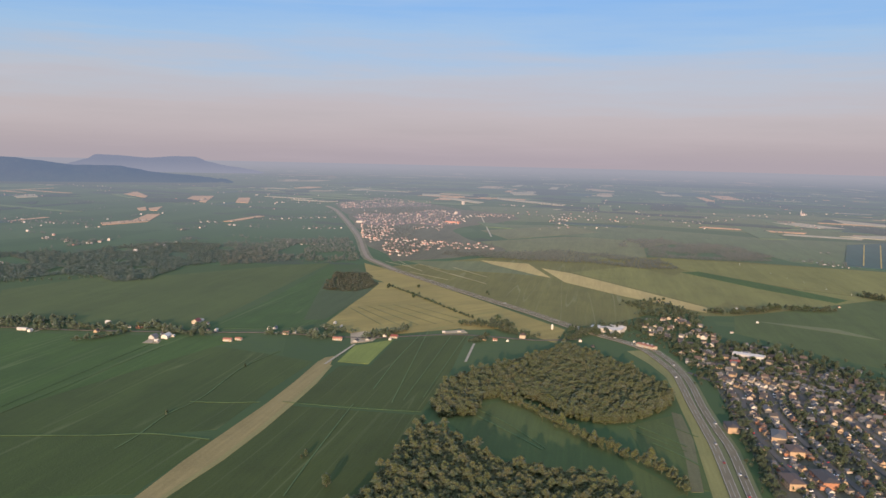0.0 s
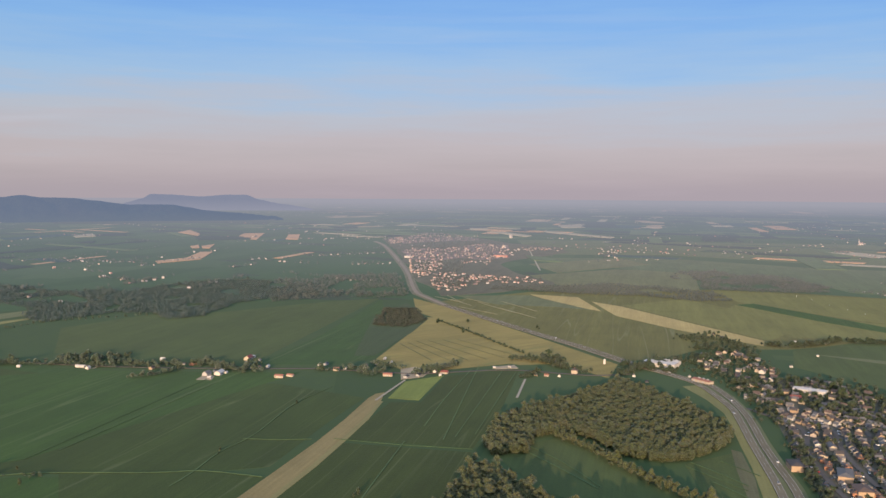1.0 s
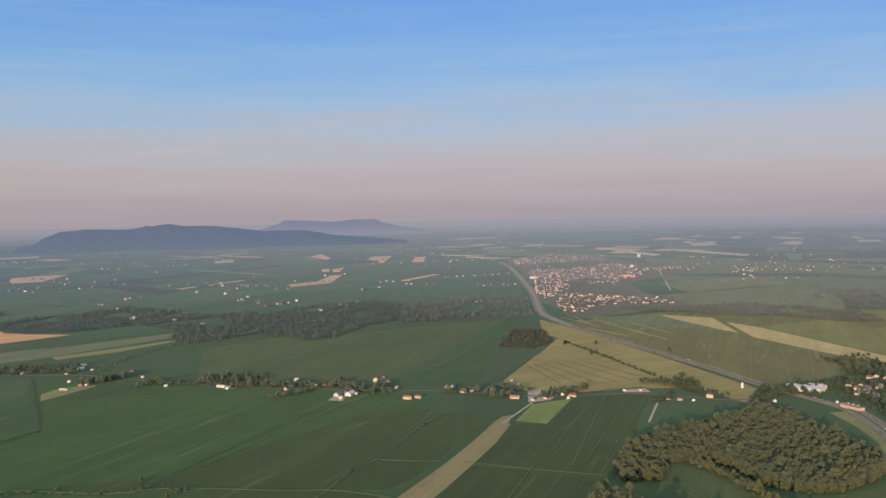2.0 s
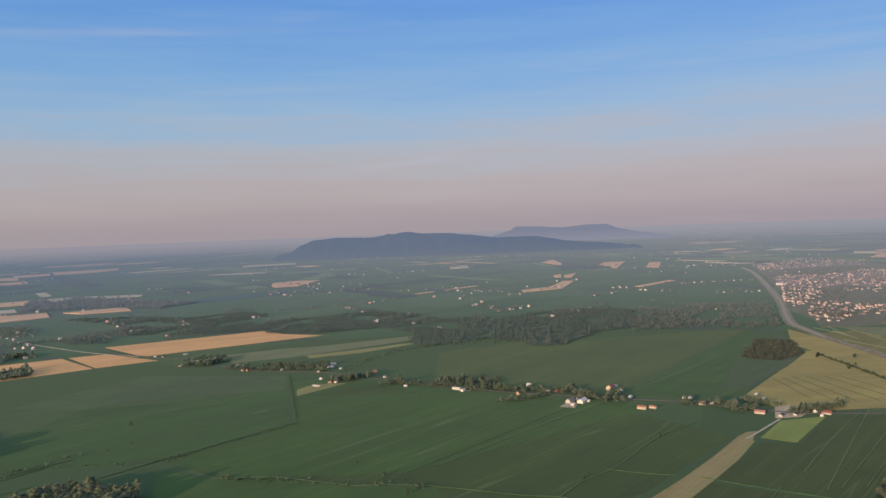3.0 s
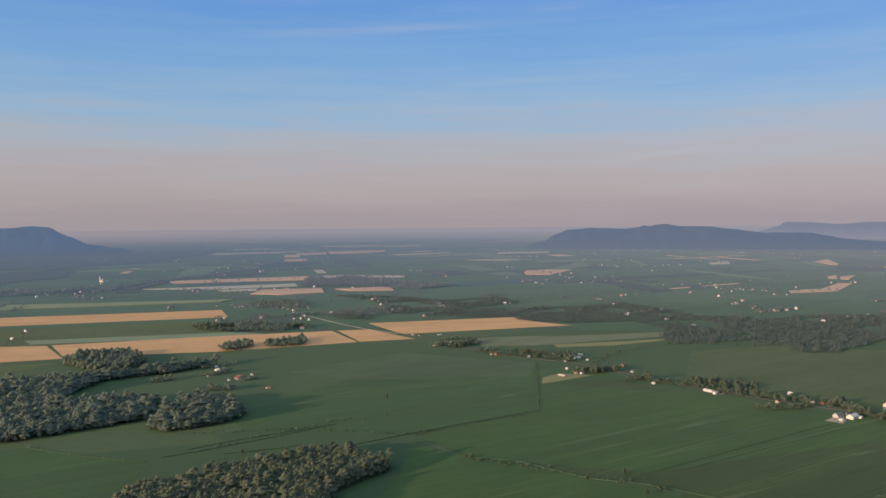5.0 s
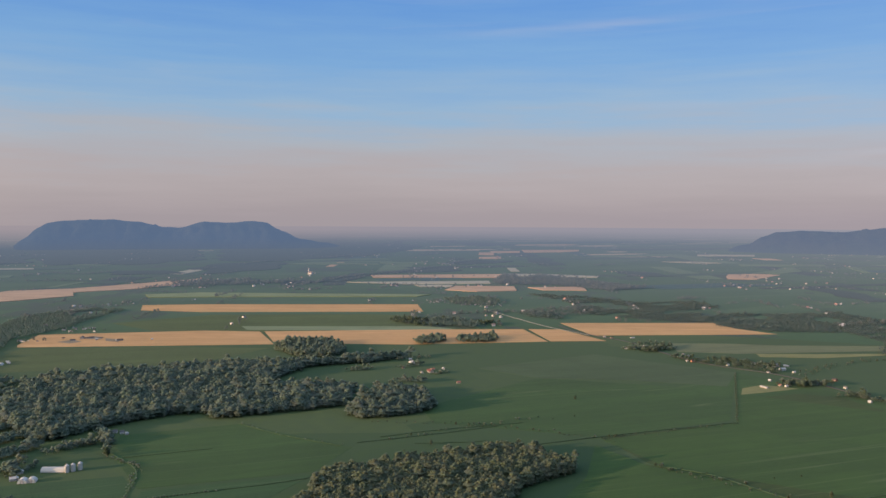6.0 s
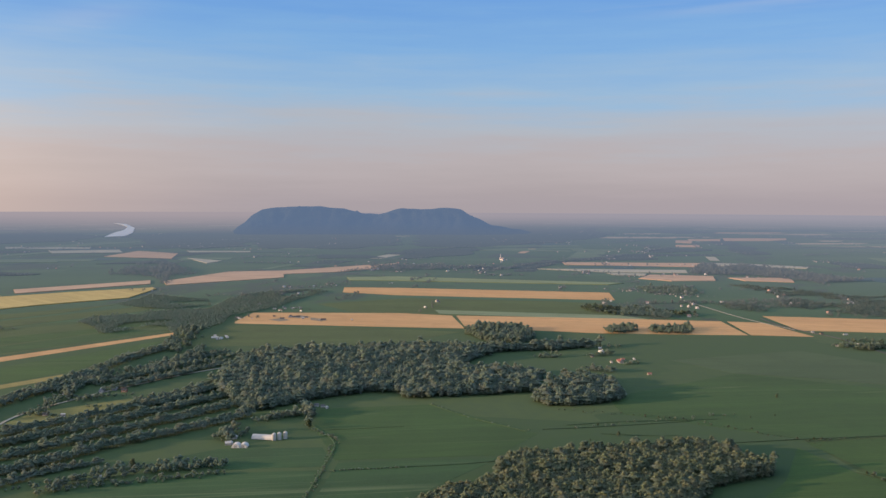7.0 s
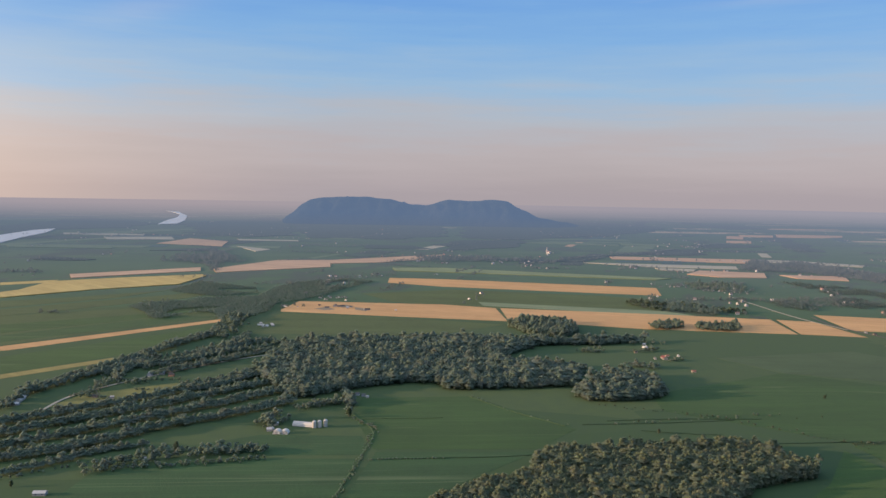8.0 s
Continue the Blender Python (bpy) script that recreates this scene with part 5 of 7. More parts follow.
ribbon("mowing_line", M["olive"], [(-130, 1430), (-36, 1273)], 1.3, "darker mowing line in the hayfield", "field line", lift=0.8, thick=0.3)
ribbon("mowing_line", M["olive"], [(-111, 1440), (-7, 1282)], 1.3, "darker mowing line in the hayfield", "field line", lift=0.8, thick=0.3)
ribbon("mowing_line", M["olive"], [(-85, 1447), (20, 1297)], 1.3, "darker mowing line in the hayfield", "field line", lift=0.8, thick=0.3)
ribbon("mowing_line", M["olive"], [(-61, 1454), (40, 1318)], 1.3, "darker mowing line in the hayfield", "field line", lift=0.8, thick=0.3)
field(M["farmyard"], "trodden bare farmyard", (-134, 1203), (-113, 1219), (-89, 1189), (-97, 1154), (-114, 1142), (-126, 1135), lift=0.9, name="yard", category="farmyard")
field(M["farmyard"], "trodden bare farmyard", (2, 1229), (34, 1246), (40, 1222), (5, 1216), lift=0.9, name="yard", category="farmyard")
field(M["farmyard"], "trodden bare farmyard", (-408, 1110), (-407, 1154), (-389, 1132), (-386, 1109), lift=0.9, name="yard", category="farmyard")
ribbon("farm_track", M["farmyard"], [(-582, 1164), (-580, 1179), (-577, 1198)], 3.0, "pale dirt drive to the farm", "track", lift=0.85, thick=0.3)
field(M["verge"], "yellowish grass beside a farmhouse", (-857, 1091), (-859, 1141), (-810, 1166), (-817, 1105), (-826, 1050), lift=0.8)
field(M["olive"], "pale meadow strip behind the village", (-1255, 1351), (-1193, 1452), (-1123, 1522), (-1000, 1721), (-965, 1651), (-1031, 1495), (-1087, 1366), (-1165, 1277), lift=0.5)
field(M["verge"], "thin yellow strip behind the village", (-1069, 1395), (-1004, 1500), (-942, 1621), (-929, 1607), (-972, 1466), (-1041, 1371), lift=0.7)
ribbon("ditch", M["ditch"], [(-761, 606), (-743, 733), (-713, 902)], 1.5, "dark weedy drainage ditch", "ditch", lift=0.75, thick=0.3)
ribbon("ditch", M["ditch"], [(-882, 467), (-875, 547), (-857, 631), (-853, 659)], 1.3, "dark weedy drainage ditch", "ditch", lift=0.75, thick=0.3)
ribbon("ditch", M["ditch"], [(-836, 488), (-809, 547), (-803, 570)], 1.6, "dark weedy drainage ditch", "ditch", lift=0.75, thick=0.3)
ribbon("ditch", M["ditch"], [(-636, 664), (-596, 679), (-553, 697)], 1.6, "dark weedy drainage ditch", "ditch", lift=0.75, thick=0.3)

field(M["soil"], "dark trodden yard of the wheat farm", (-1906, 222), (-1928, 256), (-1884, 269), (-1872, 243), lift=0.9, name="yard", category="farmyard")
field(M["soil"], "dark trodden yard of the wheat farm", (-1954, 270), (-1961, 305), (-1931, 322), (-1913, 291), lift=0.9, name="yard", category="farmyard")
field(M["soil"], "dark trodden yard of the wheat farm", (-1915, 320), (-1879, 347), (-1845, 334), (-1873, 314), lift=0.9, name="yard", category="farmyard")
wood("trees between the town quarters", [(-447, 4136), (-258, 4309), (-74, 4453), (80, 4072), (-68, 4113), (-227, 3793), (-358, 3818)], 15, "leaf_far", "far", 4.2, 29, 0.7)
wood("trees between the town quarters", [(-200, 3099), (-80, 3113), (-108, 2709), (-159, 2676), (-191, 2590), (-196, 2496), (-163, 2864)], 13, "leaf_far", "far", 4.0, 39, 0.7)


field(M["edge"], "greenish edge of the mown strip", (-139, 1013), (-147, 930), (-159, 847), (-172, 765), (-189, 682), (-211, 599), (-221, 532), (-216, 532), (-206, 599), (-183, 682), (-166, 765), (-153, 847), (-141, 930), (-135, 1013), lift=0.8)

field(M["dirt"], "bare dirt edge beside the highway field", *[(244, 848), (252, 839), (241, 760), (212, 635), (202, 635), (220, 714), (231, 783)], lift=0.6)
ribbon("farm_track", M["wheel_line"], [(39, 819), (67, 772), (94, 724)], 1.6, TRACK, "track", lift=0.75, thick=0.3)
ribbon("farm_track", M["wheel_line"], [(193, 803), (213, 771), (229, 740)], 1.4, TRACK, "track", lift=0.75, thick=0.3)
ribbon("farm_track", M["wheel_line"], [(200, 749), (215, 721), (227, 692)], 1.6, TRACK, "track", lift=0.75, thick=0.3)
ribbon("ditch", M["ditch"], [(-793, 186), (-786, 238), (-779, 283), (-776, 334)], 1.2, "dark weedy drainage ditch", "ditch", lift=0.75, thick=0.3)
ribbon("ditch", M["ditch"], [(-873, 431), (-862, 513), (-854, 622)], 1.2, "dark weedy drainage ditch", "ditch", lift=0.75, thick=0.3)


# ---- buildings ----
def gable(bm, l, w, z, rise, eave=0.5, thick=0.25):
    """A saddle roof along x, with overhang and thickness."""
    a, b = l / 2 + eave, w / 2 + eave
    lo = z - eave * rise / (w / 2)
    top = [(-a, -b, lo), (a, -b, lo), (a, 0, z + rise), (-a, 0, z + rise), (a, b, lo), (-a, b, lo)]
    up = [bm.verts.new((x, y, q + thick)) for x, y, q in top]
    dn = [bm.verts.new(p) for p in top]
    for f in ((0, 1, 2, 3), (3, 2, 4, 5)):
        bm.faces.new([up[i] for i in f])
        bm.faces.new([dn[i] for i in reversed(f)])
    ring = (0, 1, 2, 4, 5, 3)
    for i in range(6):
        p, q = ring[i], ring[(i + 1) % 6]
        bm.faces.new((up[p], dn[p], dn[q], up[q]))


def hip(bm, l, w, z, rise, eave=0.5, thick=0.25):
    a, b = l / 2 + eave, w / 2 + eave
    r = max(0.4, (l - w) / 2)
    base = [(-a, -b), (a, -b), (a, b), (-a, b)]
    lo = [bm.verts.new((x, y, z)) for x, y in base]
    mid = [bm.verts.new((x, y, z + thick)) for x, y in base]
    p, q = bm.verts.new((-r, 0, z + rise)), bm.verts.new((r, 0, z + rise))
    for i in range(4):
        j = (i + 1) % 4
        bm.faces.new((lo[i], lo[j], mid[j], mid[i]))
    bm.faces.new((mid[0], mid[1], q, p))
    bm.faces.new((mid[1], mid[2], q))
    bm.faces.new((mid[2], mid[3], p, q))
    bm.faces.new((mid[3], mid[0], p))
    bm.faces.new(lo[::-1])


def walls(bm, l, w, h, rise=0.0):
    """Four walls, with gables along x where rise is given."""
    v = box(bm, -l / 2, l / 2, -w / 2, w / 2, -0.3, h)
    if rise:
        for s in (-1, 1):
            t = [bm.verts.new((s * l / 2, y, z)) for y, z in ((-w / 2, h), (w / 2, h), (0, h + rise))]
            bm.faces.new(t if s > 0 else t[::-1])


def building(name, label, category, l, w, h, rise, wall, roof, windows=2, door=True, chimney=True, hipped=False, wide_door=False, group="", wing=False, framed=False):
    """A house, barn or shed: walls, roof, chimney, door and windows as parts, the front facing -y."""
    ob = tagged(new(name), label, category, group)
    bm = bmesh.new()
    walls(bm, l, w, h, 0 if hipped else rise)
    part("wall", bm, M[wall], ob)
    bm = bmesh.new()
    (hip if hipped else gable)(bm, l, w, h, rise)
    bmesh.ops.recalc_face_normals(bm, faces=bm.faces[:])
    part("roof", bm, M[roof], ob)
    if wing:
        bm = bmesh.new()
        box(bm, l / 2 - 0.2, l / 2 + 4.2, -w / 2 + 1.2, w / 2 - 1.5, -0.3, h * 0.62)
        part("garage", bm, M[wall], ob)
        bm = bmesh.new()
        box(bm, l / 2 - 0.25, l / 2 + 4.5, -w / 2 + 0.9, w / 2 - 1.2, h * 0.62, h * 0.62 + 0.3)
        part("garage_roof", bm, M[roof], ob)
    if chimney:
        bm = bmesh.new()
        box(bm, l * 0.22, l * 0.22 + 0.8, 0.3, 1.1, h + rise * 0.4, h + rise + 0.9)
        part("chimney", bm, M["brick"], ob)
    if door:
        bm = bmesh.new()
        ww = 3.4 if wide_door else 1.0
        box(bm, -ww / 2, ww / 2, -w / 2 - 0.06, -w / 2 + 0.05, 0, 3.2 if wide_door else 2.1)
        part("door", bm, M["brown_roof" if not wide_door else "greywall"], ob)
    for side in (-1, 1):
        for i in range(windows):
            x = (i + 0.5) / windows * l - l / 2
            if door and side < 0 and abs(x) < 1.4:
                x += 1.9
            bm = bmesh.new()
            y = side * w / 2
            box(bm, x - 0.65, x + 0.65, min(y, y + side * 0.05), max(y, y + side * 0.05), h * 0.36, h * 0.36 + 1.3)
            pane = part("window", bm, M["glass"], ob)
            if framed:
                bm = bmesh.new()
                z, f = h * 0.36, 0.16
                y0, y1 = min(y, y + side * 0.09), max(y, y + side * 0.09)
                for a, b, c, d in ((-0.65 - f, 0.65 + f, z - f, z), (-0.65 - f, 0.65 + f, z + 1.3, z + 1.3 + f), (-0.65 - f, -0.65, z, z + 1.3), (0.65, 0.65 + f, z, z + 1.3)):
                    box(bm, x + a, x + b, y0, y1, c, d)
                part("window_frame", bm, M["trim"], pane, "white painted window frame")
    return ob


def arch_shed(label, l, w, mat="white", ends="trim"):
    """A long shed with a round roof."""
    ob = tagged(new("arched_shed"), label, "shed")
    bm, n = bmesh.new(), 9
    rings = []
    for x in (-l / 2, l / 2):
        rings.append([bm.verts.new((x, w / 2 * math.cos(math.pi * i / n), 0.3 + w * 0.45 * math.sin(math.pi * i / n))) for i in range(n + 1)])
    for i in range(n):
        bm.faces.new((rings[0][i], rings[0][i + 1], rings[1][i + 1], rings[1][i]))
    bmesh.ops.recalc_face_normals(bm, faces=bm.faces[:])
    part("roof", bm, M[mat], ob)
    for s in (-1, 1):
        bm = bmesh.new()
        c = bm.verts.new((s * (l / 2 - 0.1), w / 2, -0.3)), bm.verts.new((s * (l / 2 - 0.1), -w / 2, -0.3))
        arc = [bm.verts.new((s * (l / 2 - 0.1), w / 2 * math.cos(math.pi * i / n), 0.3 + w * 0.45 * math.sin(math.pi * i / n))) for i in range(n + 1)]
        f = bm.faces.new([c[0], *arc, c[1]])
        bmesh.ops.solidify(bm, geom=[f], thickness=0.15)
        part("end_wall", bm, M[ends], ob)
    bm = bmesh.new()
    box(bm, l / 2 - 0.05, l / 2 + 0.06, -1.6, 1.6, 0, 3)
    part("door", bm, M["greywall"], ob)
    return ob


KINDS = {
    "house_white": lambda: building("house", "white clapboard farmhouse with a grey shingle roof", "house", 11, 8, 4.6, 3.0, "white", "grey_roof", framed=True),
    "house_cream": lambda: building("house", "cream two-storey house with a brown roof", "house", 12, 10, 6.0, 2.8, "cream", "brown_roof", hipped=True, framed=True),
    "house_tan": lambda: building("house", "tan brick house with a dark roof", "house", 11, 8, 4.0, 2.8, "tan", "shingle", framed=True),
    "house_brick": lambda: building("house", "red brick house with a dark roof", "house", 12, 8.5, 4.2, 2.8, "brick", "shingle", framed=True),
    "house_brown": lambda: building("house", "pinkish house with a brown roof", "house", 11, 8, 4.2, 2.8, "stone", "brown_roof", framed=True),
    "house_grey": lambda: building("house", "grey house with a pale metal roof", "house", 11, 8, 4.4, 3.2, "greywall", "metal_roof", framed=True),
    "house_orange": lambda: building("house", "white house with a terracotta-red roof", "house", 12, 9, 3.6, 3.0, "cream", "terracotta", framed=True),
    "barn_white": lambda: building("barn", "white barn with a pale metal roof", "barn", 20, 11, 4.6, 3.4, "white", "metal_roof", 4, chimney=False, wide_door=True),
    "barn_grey": lambda: building("barn", "weathered grey barn with a metal roof", "barn", 18, 11, 5.0, 4.0, "greywall", "grey_roof", 3, chimney=False, wide_door=True),
    "barn_red": lambda: building("barn", "barn with a red metal roof and cream walls", "barn", 19, 11, 4.6, 3.8, "cream", "red_roof", 3, chimney=False, wide_door=True),
    "barn_redcream": lambda: building("barn", "long cream barn with a dull red roof", "barn", 20, 9, 4.2, 2.6, "cream", "terracotta", 4, chimney=False, wide_door=True),
    "barn_cream": lambda: building("barn", "long cream barn standing in an open field", "barn", 15, 8, 4.2, 1.8, "cream", "terracotta", 3, chimney=False, wide_door=True),
    "long_white": lambda: building("long_shed", "long low white shed with a metal roof", "shed", 22, 8, 3.6, 1.8, "white", "metal_roof", 5, chimney=False, wide_door=True),
    "long_grey": lambda: building("long_shed", "long low shed with a grey roof", "shed", 30, 10, 3.6, 2.0, "greywall", "metal_roof", 6, chimney=False, wide_door=True),
    "shed_long": lambda: building("long_shed", "narrow long low pale shed", "shed", 20, 5, 2.6, 1.0, "cream", "metal_roof", 4, chimney=False),
    "shed_white": lambda: building("shed", "small white shed with a metal roof", "shed", 7.5, 6, 3.2, 1.8, "white", "metal_roof", 1, chimney=False),
    "shed_dark": lambda: building("shed", "dark weathered shed with a shingle roof", "shed", 11, 7, 3.0, 1.6, "greywall", "shingle", 2, chimney=False),
    "shed_metal": lambda: building("shed", "shed with a bright bare metal roof", "shed", 13, 8, 3.0, 1.6, "greywall", "metal_roof", 2, chimney=False),
    "barn_dark": lambda: building("barn", "long dark weathered barn beside ripe wheat", "barn", 22, 11, 4.2, 3.0, "greywall", "shingle", 3, chimney=False, wide_door=True),
    "arch_white": lambda: arch_shed("white plastic-covered arched shed", 20, 9),
}
rng1 = random.Random(3)


def place(kind, *spots):
    """The first building of a kind and its copies, set along the lots."""
    first = KINDS[kind]()
    for i, (x, y) in enumerate(spots):
        m = spot(x, y, rng1.choice((-10, -10, 80, -100)) + rng1.uniform(-6, 6), rng1.uniform(0.64, 0.86))
        if i == 0:
            first.matrix_basis = m
        else:
            copy_thing(first, m)
place('long_white', (-605, 1176), (-1351, 1335), (-949, 1324), (533, 1479))
place('shed_white', (-589, 1166), (-392, 1120), (-380, 1154), (-373, 1270), (-258, 1218), (-215, 1195), (-166, 1271), (-73, 1164), (4, 1222), (-1113, 1250), (-1007, 1237), (-902, 1281), (-830, 1163), (-695, 1169), (-941, 83), (-1048, 206), (-1370, -85), (-1358, -98), (-1295, -134), (-841, -51), (-1664, 117), (-1866, 334), (-1848, 404), (-2091, 305), (524, 1354), (-1374, -97), (-1378, -87), (-1239, -127), (-1250, -117), (-1244, -79), (-1105, -114), (-1037, 156), (-1696, 95), (-1666, 104), (-1681, 116), (-1652, 97), (-1346, 765), (-1233, 769))
place('house_brown', (-601, 1222))
place('house_white', (-577, 1216), (-462, 1208), (-399, 1163), (-357, 1245), (-187, 1218), (-82, 1185), (27, 1229), (96, 1172), (281, 1184), (202, 1181), (-1394, 1291), (-1243, 1212), (-1131, 1257), (-1077, 1208), (-994, 1291), (-922, 1239), (-775, 1233), (-1220, 718), (-1063, 195), (-1227, -126), (-1367, -95), (-1096, -114), (-2096, 260), (-2105, 285), (485, 1462), (451, 1266), (442, 1179), (368, 1300), (400, 1331), (468, 1103), (493, 1128), (469, 1153), (518, 1047), (534, 1034), (-940, 81), (-1065, 196), (-1056, 202), (-2099, 256), (-2128, 283), (-2096, 285), (-2094, 299), (-2105, 315), (-1957, 158))
place('house_tan', (-496, 1172), (-344, 1201), (63, 1176), (214, 1146), (-1371, 1292), (-1276, 712), (-1112, -135), (407, 1540), (459, 1159), (-1239, -51), (-1120, -137), (-1025, 163))
place('house_brick', (-447, 1206), (-1066, 1212), (-821, 1275), (-1225, -49), (415, 1511), (-1231, 738))
place('house_grey', (-504, 1233), (-331, 1198), (-153, 1247), (-1240, 1260), (-1217, 1293), (-873, 1179), (-919, 77), (-1244, -116), (-1239, -63), (-1900, 300), (-2089, 322), (582, 1469), (357, 1308), (338, 1254), (-1241, -62), (-918, 74), (-1321, 757))
place('barn_white', (-387, 1146), (-957, 1306), (-927, 1284))
place('barn_grey', (-403, 1140), (-367, 1219), (-249, 1223), (-172, 1232), (-1234, -79))
place('barn_red', (-376, 1252), (-68, 1179), (-1217, 733), (386, 1065))
place('barn_cream', (-297, 1133), (-284, 1142))
place('house_orange', (-226, 1186), (78, 1174), (-839, 1159), (-1115, 726), (-1026, 164), (739, 1522), (-1236, 749))
place('barn_redcream', (-147, 1156))
place('shed_dark', (-120, 1148), (-104, 1160), (-1957, 241), (-1931, 284))
place('house_cream', (120, 1196), (382, 1184))
place('shed_long', (-842, 1124), (375, 1137))
place('arch_white', (-1313, 750), (-1659, 105), (-1675, 94))
place('long_grey', (-1114, -223), (-1092, -228))
place('shed_metal', (-758, -129))
place('barn_dark', (-1937, 276), (-1935, 294), (-1916, 309), (-1912, 254), (-1864, 341))


# ---- suburb beside the highway ----
def crowd(name, label, spots, kinds=("cream", "white", "stone", "tan", "shingle", "grey_roof", "brown_roof")):
    """Houses past counting, walls and gable roofs joined into one."""
    me, bm = bpy.data.meshes.new(name), bmesh.new()
    mats = [M[k] for k in kinds]
    for x, y, turn, h, size in spots:
        m = spot(x, y, turn, size)
        for k, build in enumerate((lambda b: walls(b, 9, 8, 4.2, 2.4), lambda b: gable(b, 9, 8, 4.2, 2.4))):
            had, hadf = len(bm.verts), len(bm.faces)
            build(bm)
            bm.verts.ensure_lookup_table()
            bm.faces.ensure_lookup_table()
            for v in bm.verts[had:]:
                v.co = m @ v.co
            for f in bm.faces[hadf:]:
                f.material_index = h % 4 if k == 0 else 4 + h % 3
    bm.to_mesh(me)
    bm.free()
    for k in mats:
        me.materials.append(k)
    return tagged(new(name, me), label, "houses", kind="stuff")


def suburb():
    styles = [
        building("suburban_house", "cream brick suburban house with a dark shingle roof", "house", 9, 8, 5.0, 2.4, "cream", "shingle", wing=True, hipped=True, group="suburb houses"),
        building("suburban_house", "white suburban bungalow with a grey roof", "house", 10, 7.5, 3.4, 2.2, "white", "grey_roof", wing=True, group="suburb houses"),
        building("suburban_house", "brick suburban house with a brown roof", "house", 9, 8, 5.0, 2.6, "brick", "brown_roof", hipped=True, group="suburb houses"),
        building("suburban_house", "tan suburban house with a dark gable roof", "house", 8.5, 8, 4.8, 2.6, "tan", "shingle", wing=True, group="suburb houses"),
        building("suburban_house", "pale stone suburban house with a grey hip roof", "house", 10, 8.5, 3.6, 2.2, "stone", "grey_roof", hipped=True, group="suburb houses"),
    ]
    rng, used, cars, yard, rest = random.Random(5), [], [], [], []
    streets = [[(303 + 39 * k, 560), (303 + 39 * k, 640), (305 + 39 * k, 742), (318 + 37 * k, 840), (338 + 32 * k, 896)] for k in range(5)]
    streets += [[(338 + 34 * k, 902), (344 + 34 * k, 940), (322 + 35 * k, 990), (310 + 38 * k, 1015)] for k in range(5)]
    streets += [[(305, 742), (364, 745), (424, 748), (464, 752)], [(338, 899), (404, 897), (448, 896), (474, 897)]]
    for k, line in enumerate(streets):
        ribbon("road", M["street"], line, 5.5, "grey asphalt street between houses", lift=0.55)
        if k > 9:
            continue
        pts = smooth_line(line, 9.2)
        for i in range(len(pts) - 1):
            d = (pts[i + 1] - pts[i]).normalized()
            n = Vector((d.y, -d.x))
            for side in (-1, 1):
                p = pts[i] + n * side * (9.6 + rng.uniform(-1.8, 2.2)) + d * rng.uniform(-1.6, 1.6)
                if p.x < 280 + max(0, p.y - 800) * 0.30 or rng.random() < 0.08 or any((p - q).length < 7.2 for q in used):
                    continue
                used.append(p)
                turn = math.degrees(math.atan2(d.y, d.x)) + (0 if side < 0 else 180) + rng.choice((0, 0, 90)) + rng.uniform(-9, 9)
                rest.append((p.x, p.y, turn, rng.choices(range(5), (4, 4, 2, 3, 3))[0], rng.uniform(0.66, 0.86)))
                q = p + n * side * rng.uniform(5, 8) + d * rng.uniform(-4, 4)
                for _ in range(rng.choice((1, 2, 2, 3))):
                    g = q + n * rng.uniform(-4, 4) + d * rng.uniform(-5, 5)
                    yard.append((g.x, g.y))
                if rng.random() < 0.3:
                    g = p - n * side * rng.uniform(5, 7) + d * rng.uniform(3, 5)
                    yard.append((g.x, g.y))
                if rng.random() < 0.26:
                    c = p - n * side * rng.uniform(5.0, 6.2) + d * 2.5
                    cars.append((c.x, c.y, turn + 90))
    for poly, n, seed in (([(299, 1271), (345, 1353), (412, 1390), (417, 1254), (380, 1049), (329, 940), (335, 1045), (326, 1175)], 62, 91), ([(384, 1152), (442, 1158), (488, 1096), (513, 1022), (519, 941), (439, 789), (419, 851), (411, 947), (387, 1008)], 95, 92)):
        spots = scatter(poly, 13, seed)
        rng.shuffle(spots)
        rest += [(x, y, rng.choice((-32, 58, 148)) + rng.uniform(-8, 8), rng.randrange(5), rng.uniform(0.75, 0.95)) for x, y in spots[:n]]
    rest.sort(key=lambda h: math.hypot(h[0], h[1]))
    for h in range(5):
        k = next(i for i, r in enumerate(rest) if r[3] == h)
        x, y, turn, _, size = rest.pop(k)
        styles[h].matrix_basis = spot(x, y, turn, size)
    for x, y, turn, h, size in rest[:235]:
        copy_thing(styles[h], spot(x, y, turn, size))
    crowd("houses", "rows of pale suburban houses among trees", rest[235:])
    stand("garden_trees", "garden trees and shrubs between the houses", yard, M["leaf_deep"], "oct", 1.75, 51, "trees", vary=0.4, raised=0.3)
    return cars


CARS = suburb()


def block(label, x, y, turn, l, w, h, wall, roof):
    """A flat-roofed or hipped block of flats with rows of windows."""
    ob = building("apartment_block", label, "apartment block", l, w, h, 2.4, wall, roof, windows=0, door=True, chimney=False, hipped=True)
    for side in (-1, 1):
        for fl in range(int(h // 2.9)):
            for i in range(max(3, int(l / 4))):
                n = max(3, int(l / 4))
                cx, cy = (i + 0.5) / n * l - l / 2, side * w / 2
                bm = bmesh.new()
                box(bm, cx - 0.7, cx + 0.7, min(cy, cy + side * 0.05), max(cy, cy + side * 0.05), 1.0 + 2.9 * fl, 2.3 + 2.9 * fl)
                part("window", bm, M["glass"], ob)
    ob.matrix_basis = spot(x, y, turn)
    return ob


block("cream brick apartment block with a dark roof", 303 - 15, 792, 85, 20, 12, 5.9, "tan", "shingle")
